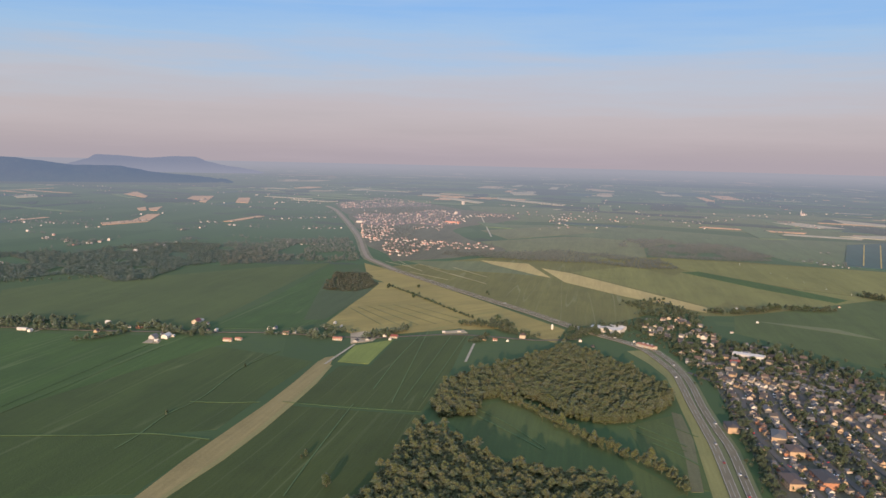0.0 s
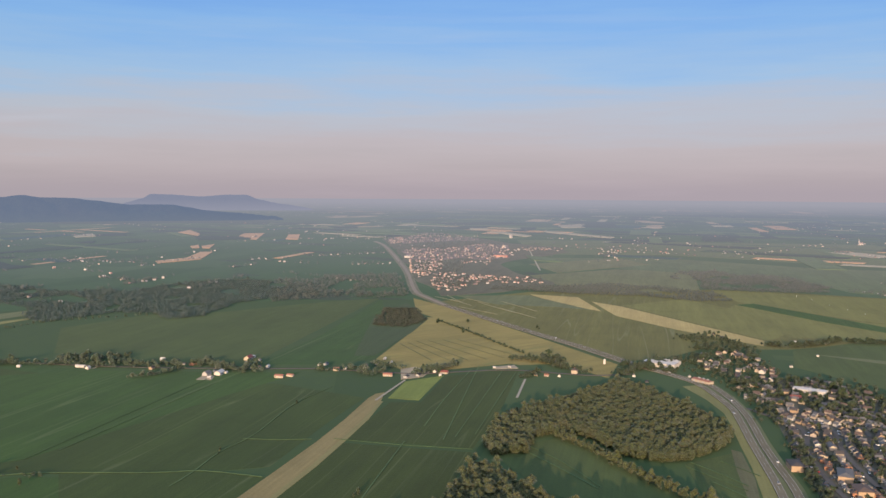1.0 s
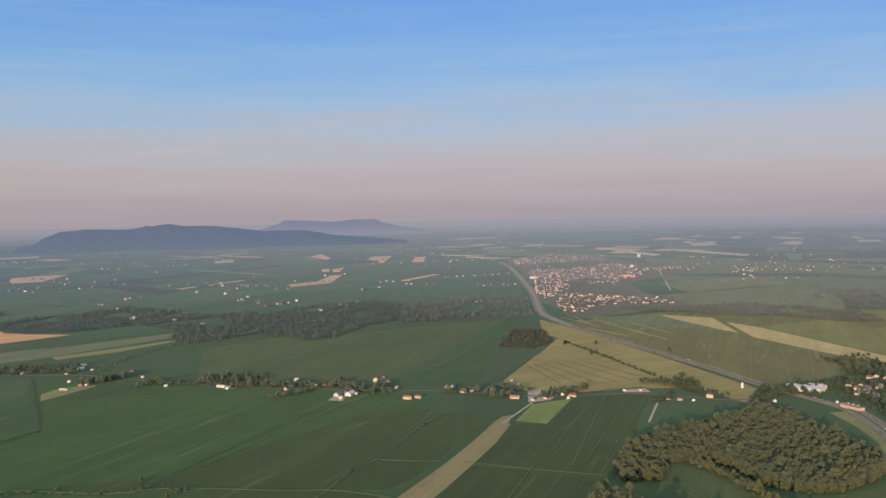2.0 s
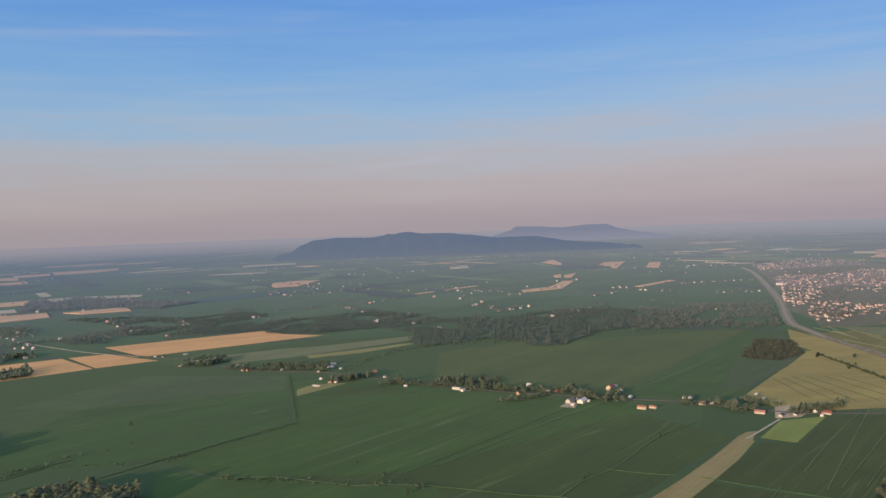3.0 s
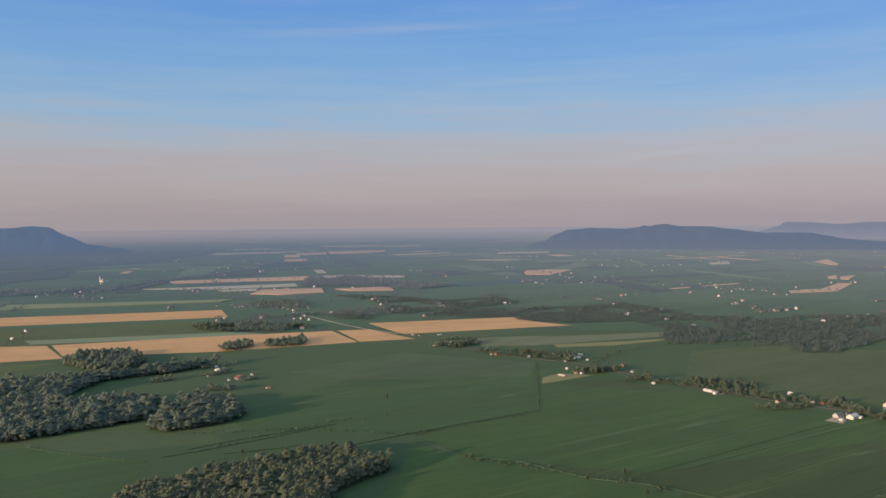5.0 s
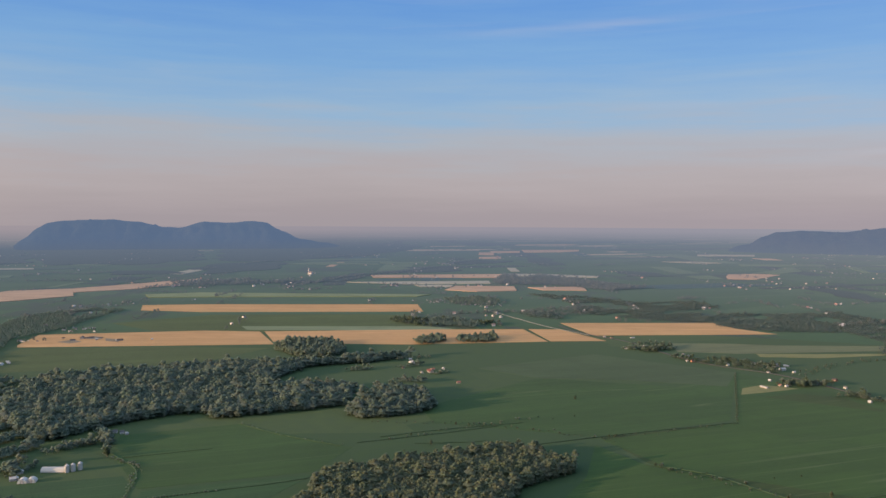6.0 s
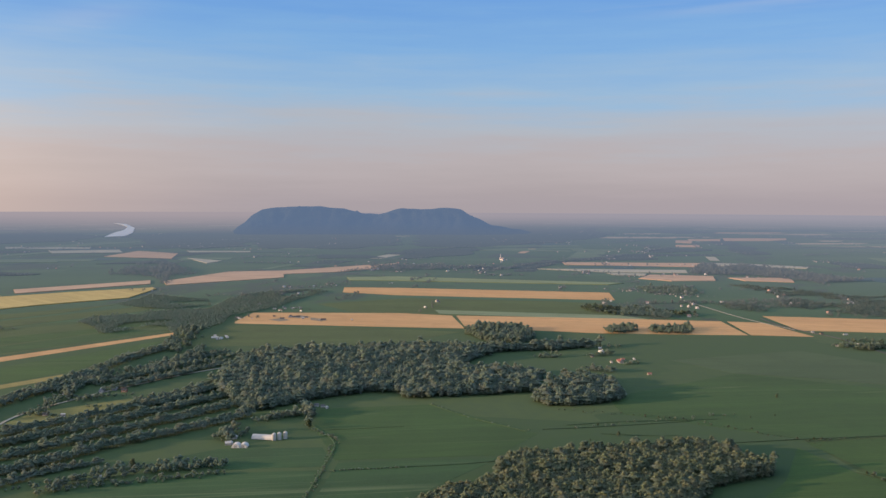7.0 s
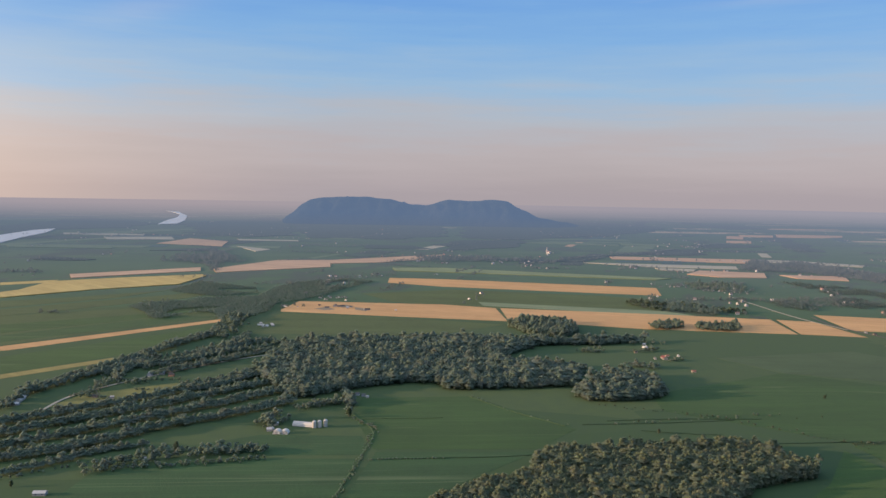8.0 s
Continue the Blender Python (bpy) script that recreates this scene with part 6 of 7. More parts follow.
block("long cream apartment block with a grey roof", 324, 767, 70, 26, 13, 5.9, "tan", "grey_roof")
block("tan apartment block with a brown roof", 322, 727, 85, 20, 13, 5.9, "tan", "brown_roof")
block("orange brick apartment block with a dark roof", 320, 661, 88, 30, 14, 5.9, "brick", "shingle")
block("tan apartment block with a dark roof", 290, 654, 88, 24, 13, 5.9, "tan", "brown_roof")


# ---- the large halls ----
def hall(label, x, y, turn, l, w, h, wall, roof):
    ob = tagged(new("hall"), label, "hall")
    bm = bmesh.new()
    box(bm, -l / 2, l / 2, -w / 2, w / 2, -0.3, h)
    part("wall", bm, M[wall], ob)
    bm = bmesh.new()
    gable(bm, l, w, h, 1.2, 0.4)
    bmesh.ops.recalc_face_normals(bm, faces=bm.faces[:])
    part("roof", bm, M[roof], ob)
    for i in range(int(l / 8)):
        bm = bmesh.new()
        cx = (i + 0.5) * 8 - l / 2
        box(bm, cx - 1.6, cx + 1.6, -w / 2 - 0.07, -w / 2 + 0.05, 0, 3.2)
        part("door", bm, M["greywall"], ob)
    for i in range(3):
        bm = bmesh.new()
        cx = (i - 1) * l / 4
        box(bm, cx - 1.2, cx + 1.2, 1, 3, h + 0.4, h + 2.2)
        part("roof_vent", bm, M["greywall"], ob)
    ob.matrix_basis = spot(x, y, turn)
    return ob


hall("large white hall with a pale roof by the highway", 256, 1258, -32, 48, 22, 6, "white", "metal_roof")
hall("low white annex with a pale roof", 276, 1275, -32, 24, 12, 5, "white", "metal_roof")
hall("long white warehouse with a pale roof", 416, 1097, -34, 40, 16, 6, "white", "metal_roof")
hall("low roadside building with an orange roof", 291, 1151, -55, 30, 10, 4, "cream", "terracotta")


hall("broad pinkish hall of the town", 35, 3340, -20, 60, 22, 7, "far_red", "far_red")
hall("bright cream hall of the town", -328, 3255, -35, 30, 16, 7, "far_white", "far_white")
hall("tall white block of the town", 58, 3889, -35, 11, 10, 12, "far_white", "far_roof")
hall("white hall on the plain behind the town", 109, 4720, -35, 14, 12, 18, "far_white", "far_white")


def silo(label, x, y, r, h, mat="white"):
    ob = tagged(new("silo"), label, "silo")
    bm = bmesh.new()
    tube(bm, r, r, -0.3, h, 14)
    part("tank", bm, M[mat], ob)
    bm = bmesh.new()
    tube(bm, r * 1.04, r * 0.15, h, h + r * 0.7, 14)
    part("cap", bm, M["metal_roof"], ob)
    bm = bmesh.new()
    box(bm, r - 0.02, r + 0.3, -0.25, 0.25, 0, h)
    part("ladder", bm, M["greywall"], ob)
    ob.matrix_basis = spot(x, y, -40)
    return ob


silo("white concrete tower in a hayfield", 172, 1265, 1.8, 7)
for x, y in ((-921, 124), (-922, 130), (-924, 137)):
    silo("short white grain silo beside a barn", x, y, 2.3, 7)
dome = arch_shed("long white arched barn of the farm", 24, 10)
dome.matrix_basis = spot(-931, 113, 62)
for i, (x, y) in enumerate(((-905, 90), (-907, 82))):
    d = arch_shed("short white arched shed of the farm", 9, 9)
    d.matrix_basis = spot(x, y, -20)


def church(x, y, turn, size):
    ob = tagged(new("church"), "white village church with a pointed steeple", "church")
    bm = bmesh.new()
    walls(bm, 30, 14, 10, 7)
    part("nave", bm, M["far_white"], ob)
    bm = bmesh.new()
    gable(bm, 30, 14, 10, 7)
    bmesh.ops.recalc_face_normals(bm, faces=bm.faces[:])
    part("roof", bm, M["far_roof"], ob)
    bm = bmesh.new()
    box(bm, -18, -12, -3, 3, 0, 22)
    part("tower", bm, M["far_white"], ob)
    bm = bmesh.new()
    tube(bm, 4, 0.2, 22, 40, 8, -15, 0)
    part("steeple", bm, M["far_white"], ob)
    ob.matrix_basis = spot(x, y, turn, size)


church(-3670, 1513, 20, 0.8)
church(1905, 4396, 20, 0.8)


# ---- cars ----
def car(label, c):
    ob = tagged(new("car"), label, "car", "cars of the suburb and highway")
    paint = plain("car paint " + label.split()[0], c, 0.3, 0.02)
    bm = bmesh.new()
    box(bm, -2.2, 2.2, -0.9, 0.9, 0.35, 0.95)
    bmesh.ops.bevel(bm, geom=bm.edges[:], offset=0.12, segments=1, affect="EDGES")
    part("body", bm, paint, ob)
    bm = bmesh.new()
    v = box(bm, -1.3, 0.9, -0.78, 0.78, 0.95, 1.5)
    for q in v[4:]:
        q.co.x *= 0.72
        q.co.y *= 0.88
    part("cabin", bm, M["glass"], ob)
    for sx in (-1.35, 1.35):
        for sy in (-0.85, 0.85):
            bm = bmesh.new()
            bmesh.ops.create_cone(bm, cap_ends=True, segments=10, radius1=0.34, radius2=0.34, depth=0.25, matrix=Matrix.Translation((sx, sy, 0.34)) @ Matrix.Rotation(math.pi / 2, 4, "X"))
            part("wheel", bm, M["shingle"], ob)
    return ob


def all_cars():
    rng = random.Random(9)
    kinds = [car("white car on grey asphalt", (0.8, 0.8, 0.8)), car("silver car on grey asphalt", (0.5, 0.5, 0.52)), car("black car on grey asphalt", (0.02, 0.02, 0.022)), car("red car on grey asphalt", (0.4, 0.03, 0.03))]
    spots = [spot(x, y, t, 1.0, 0.05) for x, y, t in CARS]
    for line, offs in ((HWY_L, (190, 410, 455, 700, 1010, 1320, 1500)), (HWY_R, (160, 330, 372, 380, 520, 760, 930, 1240, 1450))):
        pts = smooth_line(line, 5)
        run = 0.0
        todo = list(offs)
        for a, b in zip(pts, pts[1:]):
            run += (b - a).length
            if todo and run > todo[0]:
                todo.pop(0)
                d = (b - a).normalized()
                n = Vector((d.y, -d.x)) * rng.choice((-1.9, 1.9))
                spots.append(spot(a.x + n.x, a.y + n.y, math.degrees(math.atan2(d.y, d.x)), 1.0, 0.92))
    for i, m in enumerate(spots):
        k = i if i < 4 else rng.choices(range(4), (5, 3, 3, 1))[0]
        if i < 4:
            kinds[k].matrix_basis = m
        else:
            copy_thing(kinds[k], m)


all_cars()


# ---- the distant town and farms ----
def small_house(label, wall, roof, l=11, w=9, h=5, rise=3, group="town houses", name="town_house"):
    ob = tagged(new(name), label, "house", group)
    bm = bmesh.new()
    walls(bm, l, w, h, rise)
    part("wall", bm, M[wall], ob)
    bm = bmesh.new()
    gable(bm, l, w, h, rise)
    bmesh.ops.recalc_face_normals(bm, faces=bm.faces[:])
    part("roof", bm, M[roof], ob)
    return ob


TOWN = [small_house("pale town house with a brown roof", "far_wall", "far_roof"), small_house("white town house with a red-brown roof", "far_white", "far_red"), small_house("white town house with a grey roof", "far_white", "far_roof", 16, 10, 6, 2.5)]
FARM = [small_house("far white farmhouse on the plain", "far_white", "far_roof", 12, 8, 5, 3, "far farms", "farmhouse"), small_house("far long white farm shed", "far_white", "far_white", 24, 9, 5, 2.5, "far farms", "farm_shed")]
SET = set()
TREES_FAR = []
MORE, LOOSE = [], []


def put(ob, m):
    if ob.name in SET:
        copy_thing(ob, m)
    else:
        SET.add(ob.name)
        ob.matrix_basis = m


def quarter(n, more, seed, *poly):
    """A quarter of the town: rows of houses along short streets, with trees between them."""
    rng = random.Random(seed)
    u = Vector((0.82, -0.57))
    v = Vector((0.57, 0.82))
    mid = sum((Vector(p) for p in poly), Vector((0, 0))) / len(poly)
    spots = []
    for i in range(-90, 91):
        for k in range(-120, 121):
            p = mid + u * (k * 15 + rng.uniform(-2.5, 2.5)) + v * (i * 26 + (-6 if i % 2 else 6) + rng.uniform(-3, 3))
            if inside(p.x, p.y, poly):
                spots.append((p.x, p.y))
    rng.shuffle(spots)
    for x, y in spots[:n]:
        put(TOWN[rng.choices((0, 1, 2), (4, 4, 2))[0]], spot(x, y, rng.choice((-35, 55)) + rng.uniform(-5, 5), rng.uniform(0.6, 0.95)))
    MORE.extend((x, y, rng.choice((-35, 55)), rng.randrange(4), rng.uniform(0.5, 0.85)) for x, y in spots[n : n + more])
    if seed < 64:
        field(M["town_ground"], "built-up ground between town houses", *poly, lift=0.2, name="yard", category="yards", fray=20.0)
    TREES_FAR.extend(scatter(poly, 15, seed + 1, 0.55))


quarter(30, 47, 61, (-579, 4581), (-510, 4715), (-455, 4252), (-505, 4114))
quarter(40, 102, 62, (-489, 4517), (-448, 5166), (-314, 5228), (-77, 4644), (-85, 4486), (-300, 4311), (-438, 4139))
quarter(80, 183, 63, (-398, 3606), (-358, 3818), (-227, 3793), (-68, 4144), (71, 4115), (78, 3459), (66, 3298), (-20, 3176), (-125, 3294), (-201, 3126), (-315, 3209))
quarter(35, 59, 64, (-316, 3141), (-201, 3126), (-164, 2880), (-205, 2524), (-232, 2488), (-276, 2775))
quarter(40, 80, 65, (-191, 2590), (-160, 2696), (-3, 2582), (120, 2536), (169, 2443), (135, 2361), (15, 2389), (-47, 2324), (-81, 2183), (-154, 2169))
quarter(26, 7, 66, (144, 3917), (331, 3896), (306, 3705), (146, 3730))
quarter(10, 4, 67, (-125, 3101), (-5, 3134), (-12, 2983), (-107, 3018))


def farmsteads(a, b, n):
    rng = random.Random(int(a[0] * 7 + a[1]))
    for i in range(n):
        t = (i + rng.random()) / n
        x, y = a[0] + (b[0] - a[0]) * t + rng.uniform(-12, 12), a[1] + (b[1] - a[1]) * t + rng.uniform(-25, 25)
        d = math.hypot(x, y)
        turn, size = rng.uniform(0, 180), rng.uniform(0.42, 0.7) * (1 if d < 4000 else 1.2)
        if d > 3000 and i % 2:
            LOOSE.append((x, y, turn, rng.randrange(4), size))
        else:
            put(FARM[rng.random() < 0.3], spot(x, y, turn, size))
        TREES_FAR.extend((x + rng.uniform(-40, 40), y + rng.uniform(-50, 50)) for _ in range(3))


farmsteads((-1568, 2937), (-1333, 2928), 9)
farmsteads((-1365, 2750), (-1403, 2908), 2)
farmsteads((-1213, 2791), (-1170, 2826), 4)
farmsteads((-1215, 2911), (-1112, 3157), 6)
farmsteads((-932, 3097), (-797, 3193), 6)
farmsteads((-719, 3337), (-446, 3521), 16)
farmsteads((-502, 2936), (-378, 2993), 10)
farmsteads((-483, 2477), (-351, 2392), 9)
farmsteads((-1349, 4155), (-1144, 4346), 4)
farmsteads((-1061, 4495), (-976, 4531), 3)
farmsteads((-841, 4472), (-715, 4643), 4)
farmsteads((-2502, 4666), (-2215, 4598), 8)
farmsteads((175, 3987), (304, 3723), 14)
farmsteads((563, 4036), (855, 3526), 16)
farmsteads((357, 3165), (725, 3316), 9)
farmsteads((306, 4770), (458, 4661), 8)
farmsteads((551, 4929), (1034, 4828), 8)
farmsteads((996, 3694), (1119, 3601), 6)
farmsteads((1219, 3759), (1374, 3910), 6)
farmsteads((1448, 4122), (1920, 4581), 6)
farmsteads((989, 2264), (1056, 2145), 12)
farmsteads((1130, 2513), (1160, 2504), 2)
farmsteads((761, 2548), (767, 2533), 2)
farmsteads((1850, 4376), (2091, 4545), 4)
farmsteads((1180, 5185), (1421, 5035), 5)
farmsteads((496, 6408), (766, 6883), 8)
farmsteads((-2563, 2846), (-1983, 2790), 12)
farmsteads((-3923, 4481), (-3608, 4602), 8)
farmsteads((-2508, 3195), (-2367, 3284), 4)
farmsteads((-2273, 1351), (-2241, 1402), 4)
farmsteads((-2256, 1467), (-2076, 1458), 4)
farmsteads((-4572, 2621), (-4147, 2568), 4)
farmsteads((-3367, 1904), (-3107, 1850), 3)
farmsteads((-1766, 2882), (-1551, 3115), 8)
farmsteads((-1462, 2985), (-1253, 2889), 6)
farmsteads((-1674, 4673), (-1253, 4538), 4)
farmsteads((-2430, 4726), (-2276, 4655), 5)
farmsteads((-2686, -61), (-2646, -46), 4)
farmsteads((-2604, 463), (-2724, 525), 4)
farmsteads((-6391, 418), (-6431, 655), 4)
farmsteads((-8241, 1580), (-7997, 2034), 4)
farmsteads((-1945, 172), (-1937, 146), 4)
farmsteads((-6316, 2477), (-5443, 2253), 4)
farmsteads((-4210, 2580), (-4155, 2626), 4)
farmsteads((-2256, 1346), (-2309, 1442), 4)
farmsteads((-2129, 1389), (-2154, 1451), 4)
farmsteads((-2086, 1427), (-2061, 1451), 4)
farmsteads((-4747, 3457), (-4908, 3696), 4)
farmsteads((-6701, 3814), (-6666, 4422), 4)
farmsteads((-3747, 1515), (-3717, 1575), 3)
farmsteads((-3147, 823), (-3123, 869), 3)
farmsteads((-2697, 689), (-2684, 713), 2)
farmsteads((-2592, 449), (-2698, 533), 4)
farmsteads((-2075, 240), (-2045, 314), 4)
farmsteads((-2138, 1390), (-2088, 1483), 6)
farmsteads((-2328, 1337), (-2301, 1428), 5)
farmsteads((-5103, 290), (-4871, 518), 8)
farmsteads((-4202, 2552), (-4120, 2580), 3)
farmsteads((-2687, 1589), (-2728, 1794), 5)
farmsteads((-3237, 2927), (-3114, 2968), 4)
farmsteads((-2259, 2815), (-2204, 2921), 5)
farmsteads((-2068, 2879), (-1939, 3011), 6)
farmsteads((-3666, 3967), (-3431, 4004), 6)
farmsteads((-2733, 3936), (-2604, 3985), 5)
farmsteads((-2251, 1327), (-2240, 1437), 5)
farmsteads((-2141, 1375), (-2130, 1481), 5)
farmsteads((-3177, 853), (-3148, 892), 3)
farmsteads((-2637, 449), (-2727, 521), 4)
farmsteads((-7924, 2308), (-7795, 3098), 10)
farmsteads((-6282, 348), (-6434, 655), 8)
farmsteads((-4696, -836), (-4701, -754), 3)
farmsteads((-2715, -536), (-2903, -558), 2)
farmsteads((-6238, 3548), (-6110, 4162), 8)
farmsteads((-4154, 2518), (-4058, 2566), 4)

crowd("town_houses", "dense rows of far town houses", MORE, ("far_wall", "far_white", "far_wall", "far_white", "far_roof", "far_red", "far_roof"))
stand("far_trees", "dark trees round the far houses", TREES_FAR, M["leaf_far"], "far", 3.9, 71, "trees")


# ---- hedgerows, far woods and single trees ----
def belt(pts, gap, spread, radius, mat):
    hedge("ragged row of trees and bushes", pts, gap * 0.6, spread, mat, "oct" if radius > 3 else "six", radius * 1.05, int(abs(pts[0][0]) + abs(pts[0][1])), name="tree_row", raised=0.5 if radius > 2.5 else 0.0)


def far_wood(*poly):
    d = min(math.hypot(*p) for p in poly)
    if d > 3300:
        field(M["wood_far"], "dark wood far off on the plain", *poly, lift=0.5, name="wood", category="wood", fray=110.0)
        return
    far = max(math.hypot(*p) for p in poly) > 2500
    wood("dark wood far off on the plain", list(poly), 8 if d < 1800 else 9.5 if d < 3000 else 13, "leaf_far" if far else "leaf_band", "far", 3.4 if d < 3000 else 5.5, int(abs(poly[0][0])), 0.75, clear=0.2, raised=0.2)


def far_row(*pts):
    """A thin row of trees along a lane or ditch of the middle plain."""
    seed = int(abs(pts[0][0]) + abs(pts[0][1]))
    hedge("thin dark row of trees on the plain", list(pts), 3.6, 10.0, "leaf_far", "far", 3.8, seed, 0.85, name="tree_row", raised=0.2)


def tree_thing(seed):
    """A tree of its own: tapered trunk with limbs, and a crown of many leaf clumps; about 10 m high."""
    rng = np.random.default_rng(seed)
    ob = tagged(new("tree"), "single broad green tree in the fields", "tree", "single trees")
    bm = bmesh.new()
    tube(bm, 0.32, 0.2, -0.2, 4.2, 8)
    for i in range(5):
        a = i * 1.26 + rng.uniform(-0.3, 0.3)
        tube(bm, 0.14, 0.05, 2.4 + 0.35 * i, 5.2 + 0.5 * i, 5, 0, 0, 1.9 * math.cos(a), 1.9 * math.sin(a))
    part("trunk", bm, M["bark"], ob)
    v, f = crown_form(rng, 34, ico, 1.7)
    c = (v - np.array([0, 0, 0])) * np.array([3.4, 3.4, 4.4]) + np.array([0, 0, 1.2])
    small, sf = [], []
    tri = np.array([[0, 0, 0], [0.5, 0.1, 0.2], [0.1, 0.4, 0.35]])
    for k in range(220):
        p = c[rng.integers(len(c))] + rng.normal(0, 0.25, 3)
        small.append((tri - 0.2) * rng.uniform(0.7, 1.5) @ np.array(Euler(rng.uniform(0, 6.28, 3)).to_matrix()) + p)
        sf.append(np.array([[0, 1, 2]]) + len(c) + 3 * k)
    crown = new("crown", joined("crown", [c, *small], [f, *sf], M["leaf_deep"]))
    crown.parent = ob
    return ob


LONE = [tree_thing(s) for s in (1, 2, 3)]


def lone_tree(x, y, h):
    n = int(abs(x) + abs(y)) % 3
    put(LONE[n], spot(x, y, x % 360, h / 12.0))


far_row((-3272, -225), (-3327, -127), (-3151, -54), (-2993, -8))
far_row((-3719, -144), (-3919, -85), (-3776, -16), (-3920, 65))
far_row((-3420, -84), (-3294, -23), (-3203, 57), (-3289, 93))
far_row((-3536, -63), (-3149, -10), (-2840, -16))
far_row((-3347, -682), (-3404, -624), (-3311, -490))
far_row((-2830, -657), (-2869, -613), (-2844, -554))
far_row((-1909, -365), (-1916, -311))
far_row((-4152, 321), (-4282, 456), (-4134, 579), (-4291, 747))
far_row((-3775, 307), (-3734, 441), (-3655, 528))
far_row((-3178, 632), (-3298, 758), (-3393, 920))
far_row((-3050, 620), (-2950, 751))
far_row((-5018, 98), (-5300, 348), (-5233, 458))
far_row((-4771, -1028), (-5176, -921), (-5427, -704))
far_row((-3285, 222), (-3343, 360))
far_row((-3293, 893), (-3354, 1073), (-3282, 1214), (-3214, 1312))
far_row((-3150, 1314), (-3342, 1493), (-3561, 1778), (-3683, 2106))
far_row((-3706, 1849), (-3641, 1982), (-3939, 2360))
far_row((-4609, 1466), (-4894, 1758), (-4766, 1934))
far_row((-5155, 2246), (-5433, 2556), (-5224, 2598))
far_row((-4179, 2621), (-4489, 2985), (-4366, 3031))
far_row((-5258, 2997), (-5520, 3454))
far_row((-4304, 1161), (-4364, 1282))
far_row((-2546, 1454), (-2455, 1530))
far_row((-2272, 1441), (-2334, 1568), (-2291, 1630))
far_row((-1881, 1421), (-1794, 1468), (-1764, 1471))
far_row((-1863, 1570), (-1878, 1671))
far_row((-1782, 1569), (-1806, 1721))
far_row((-4024, 3055), (-3771, 3037))
far_row((-3631, 3248), (-3676, 3456))
belt([(-946, 65), (-961, 74), (-924, 75)], 2.2, 3, 3.2, "leaf_hazed")
belt([(-942, 87), (-957, 97)], 3, 3, 2.6, "leaf_hazed")
belt([(-1003, 114), (-1021, 148), (-1030, 174)], 2.6, 4, 2.8, "leaf_hazed")
belt([(-1076, 180), (-1007, 178)], 1.6, 2, 3.4, "leaf_hazed")
belt([(-793, 184), (-788, 213), (-785, 240)], 4, 1, 1.0, "leaf_hazed")
belt([(-794, 166), (-793, 184)], 4, 1, 1.0, "leaf_hazed")
belt([(-1119, -149), (-1191, -131), (-1182, -79)], 3, 6, 2.8, "leaf_hazed")
belt([(-1372, -101), (-1310, -114), (-1234, -136)], 2, 8, 3.2, "leaf_hazed")
belt([(-951, 172), (-901, 193)], 3, 2, 1.4, "leaf_hazed")
belt([(-1283, 709), (-1283, 736), (-1291, 761)], 3, 4, 2.8, "leaf_hazed")
belt([(-1201, 730), (-1203, 756)], 4, 3, 2.4, "leaf_hazed")
belt([(-1239, 1206), (-1224, 1243), (-1185, 1290)], 2.4, 6, 3.2, "leaf_hazed")
belt([(-1282, 1267), (-1262, 1325)], 3, 5, 3.0, "leaf_hazed")
belt([(-654, 1207), (-583, 1215), (-513, 1190), (-432, 1220)], 3.25, 7, 3.4, 'leaf_village')
belt([(-665, 1228), (-564, 1248)], 3.9, 5, 3.6, 'leaf_village')
belt([(-503, 1112), (-479, 1129), (-451, 1169)], 2.6, 3, 3, 'leaf_village')
belt([(-436, 1219), (-395, 1183), (-369, 1178)], 2.6, 7, 3.4, 'leaf_village')
belt([(-366, 1171), (-337, 1166)], 2.6, 6, 3.4, 'leaf_village')
belt([(-368, 1202), (-348, 1221)], 3.25, 4, 3, 'leaf_village')
belt([(-255, 1183), (-229, 1177)], 2.6, 4, 3, 'leaf_village')
belt([(-216, 1195), (-179, 1171)], 2.6, 6, 3, 'leaf_village')
belt([(-179, 1223), (-134, 1203)], 3.25, 5, 3, 'leaf_village')
belt([(-177, 1153), (-156, 1178)], 3.25, 4, 3, 'leaf_village')
belt([(-110, 1167), (-52, 1232)], 2.6, 5, 3.4, 'leaf_village')
belt([(35, 1285), (70, 1276), (108, 1229)], 2.6, 5, 3.4, 'leaf_deep')
belt([(44, 1161), (65, 1185)], 2.6, 5, 3.2, 'leaf_deep')
belt([(102, 1229), (136, 1193)], 3.25, 4, 3, 'leaf_deep')
belt([(79, 1290), (110, 1280)], 2.6, 4, 3.6, 'leaf_deep')
belt([(181, 1190), (223, 1242), (296, 1301)], 2.6, 7, 3.4, 'leaf_deep')
belt([(200, 1260), (267, 1206)], 3.25, 7, 3.2, 'leaf_deep')
belt([(294, 1292), (365, 1322), (397, 1220)], 4.2, 16, 2.8, 'leaf_deep')
belt([(335, 1501), (407, 1481), (427, 1377)], 3.6, 10, 2.9, 'leaf_deep')
belt([(335, 1391), (405, 1400)], 2.6, 7, 3, 'leaf_deep')
belt([(333, 1233), (337, 1075), (322, 939)], 3.4, 9, 2.8, 'leaf_deep')
belt([(469, 1449), (514, 1433), (616, 1490)], 2.6, 5, 3.4, 'leaf_deep')
belt([(622, 1479), (703, 1478)], 2.6, 6, 3.4, 'leaf_deep')
belt([(852, 1665), (868, 1600)], 2.6, 8, 3.6, 'leaf_deep')
belt([(390, 1036), (440, 968), (438, 893), (468, 854)], 2.0, 14, 3.0, 'leaf_deep')
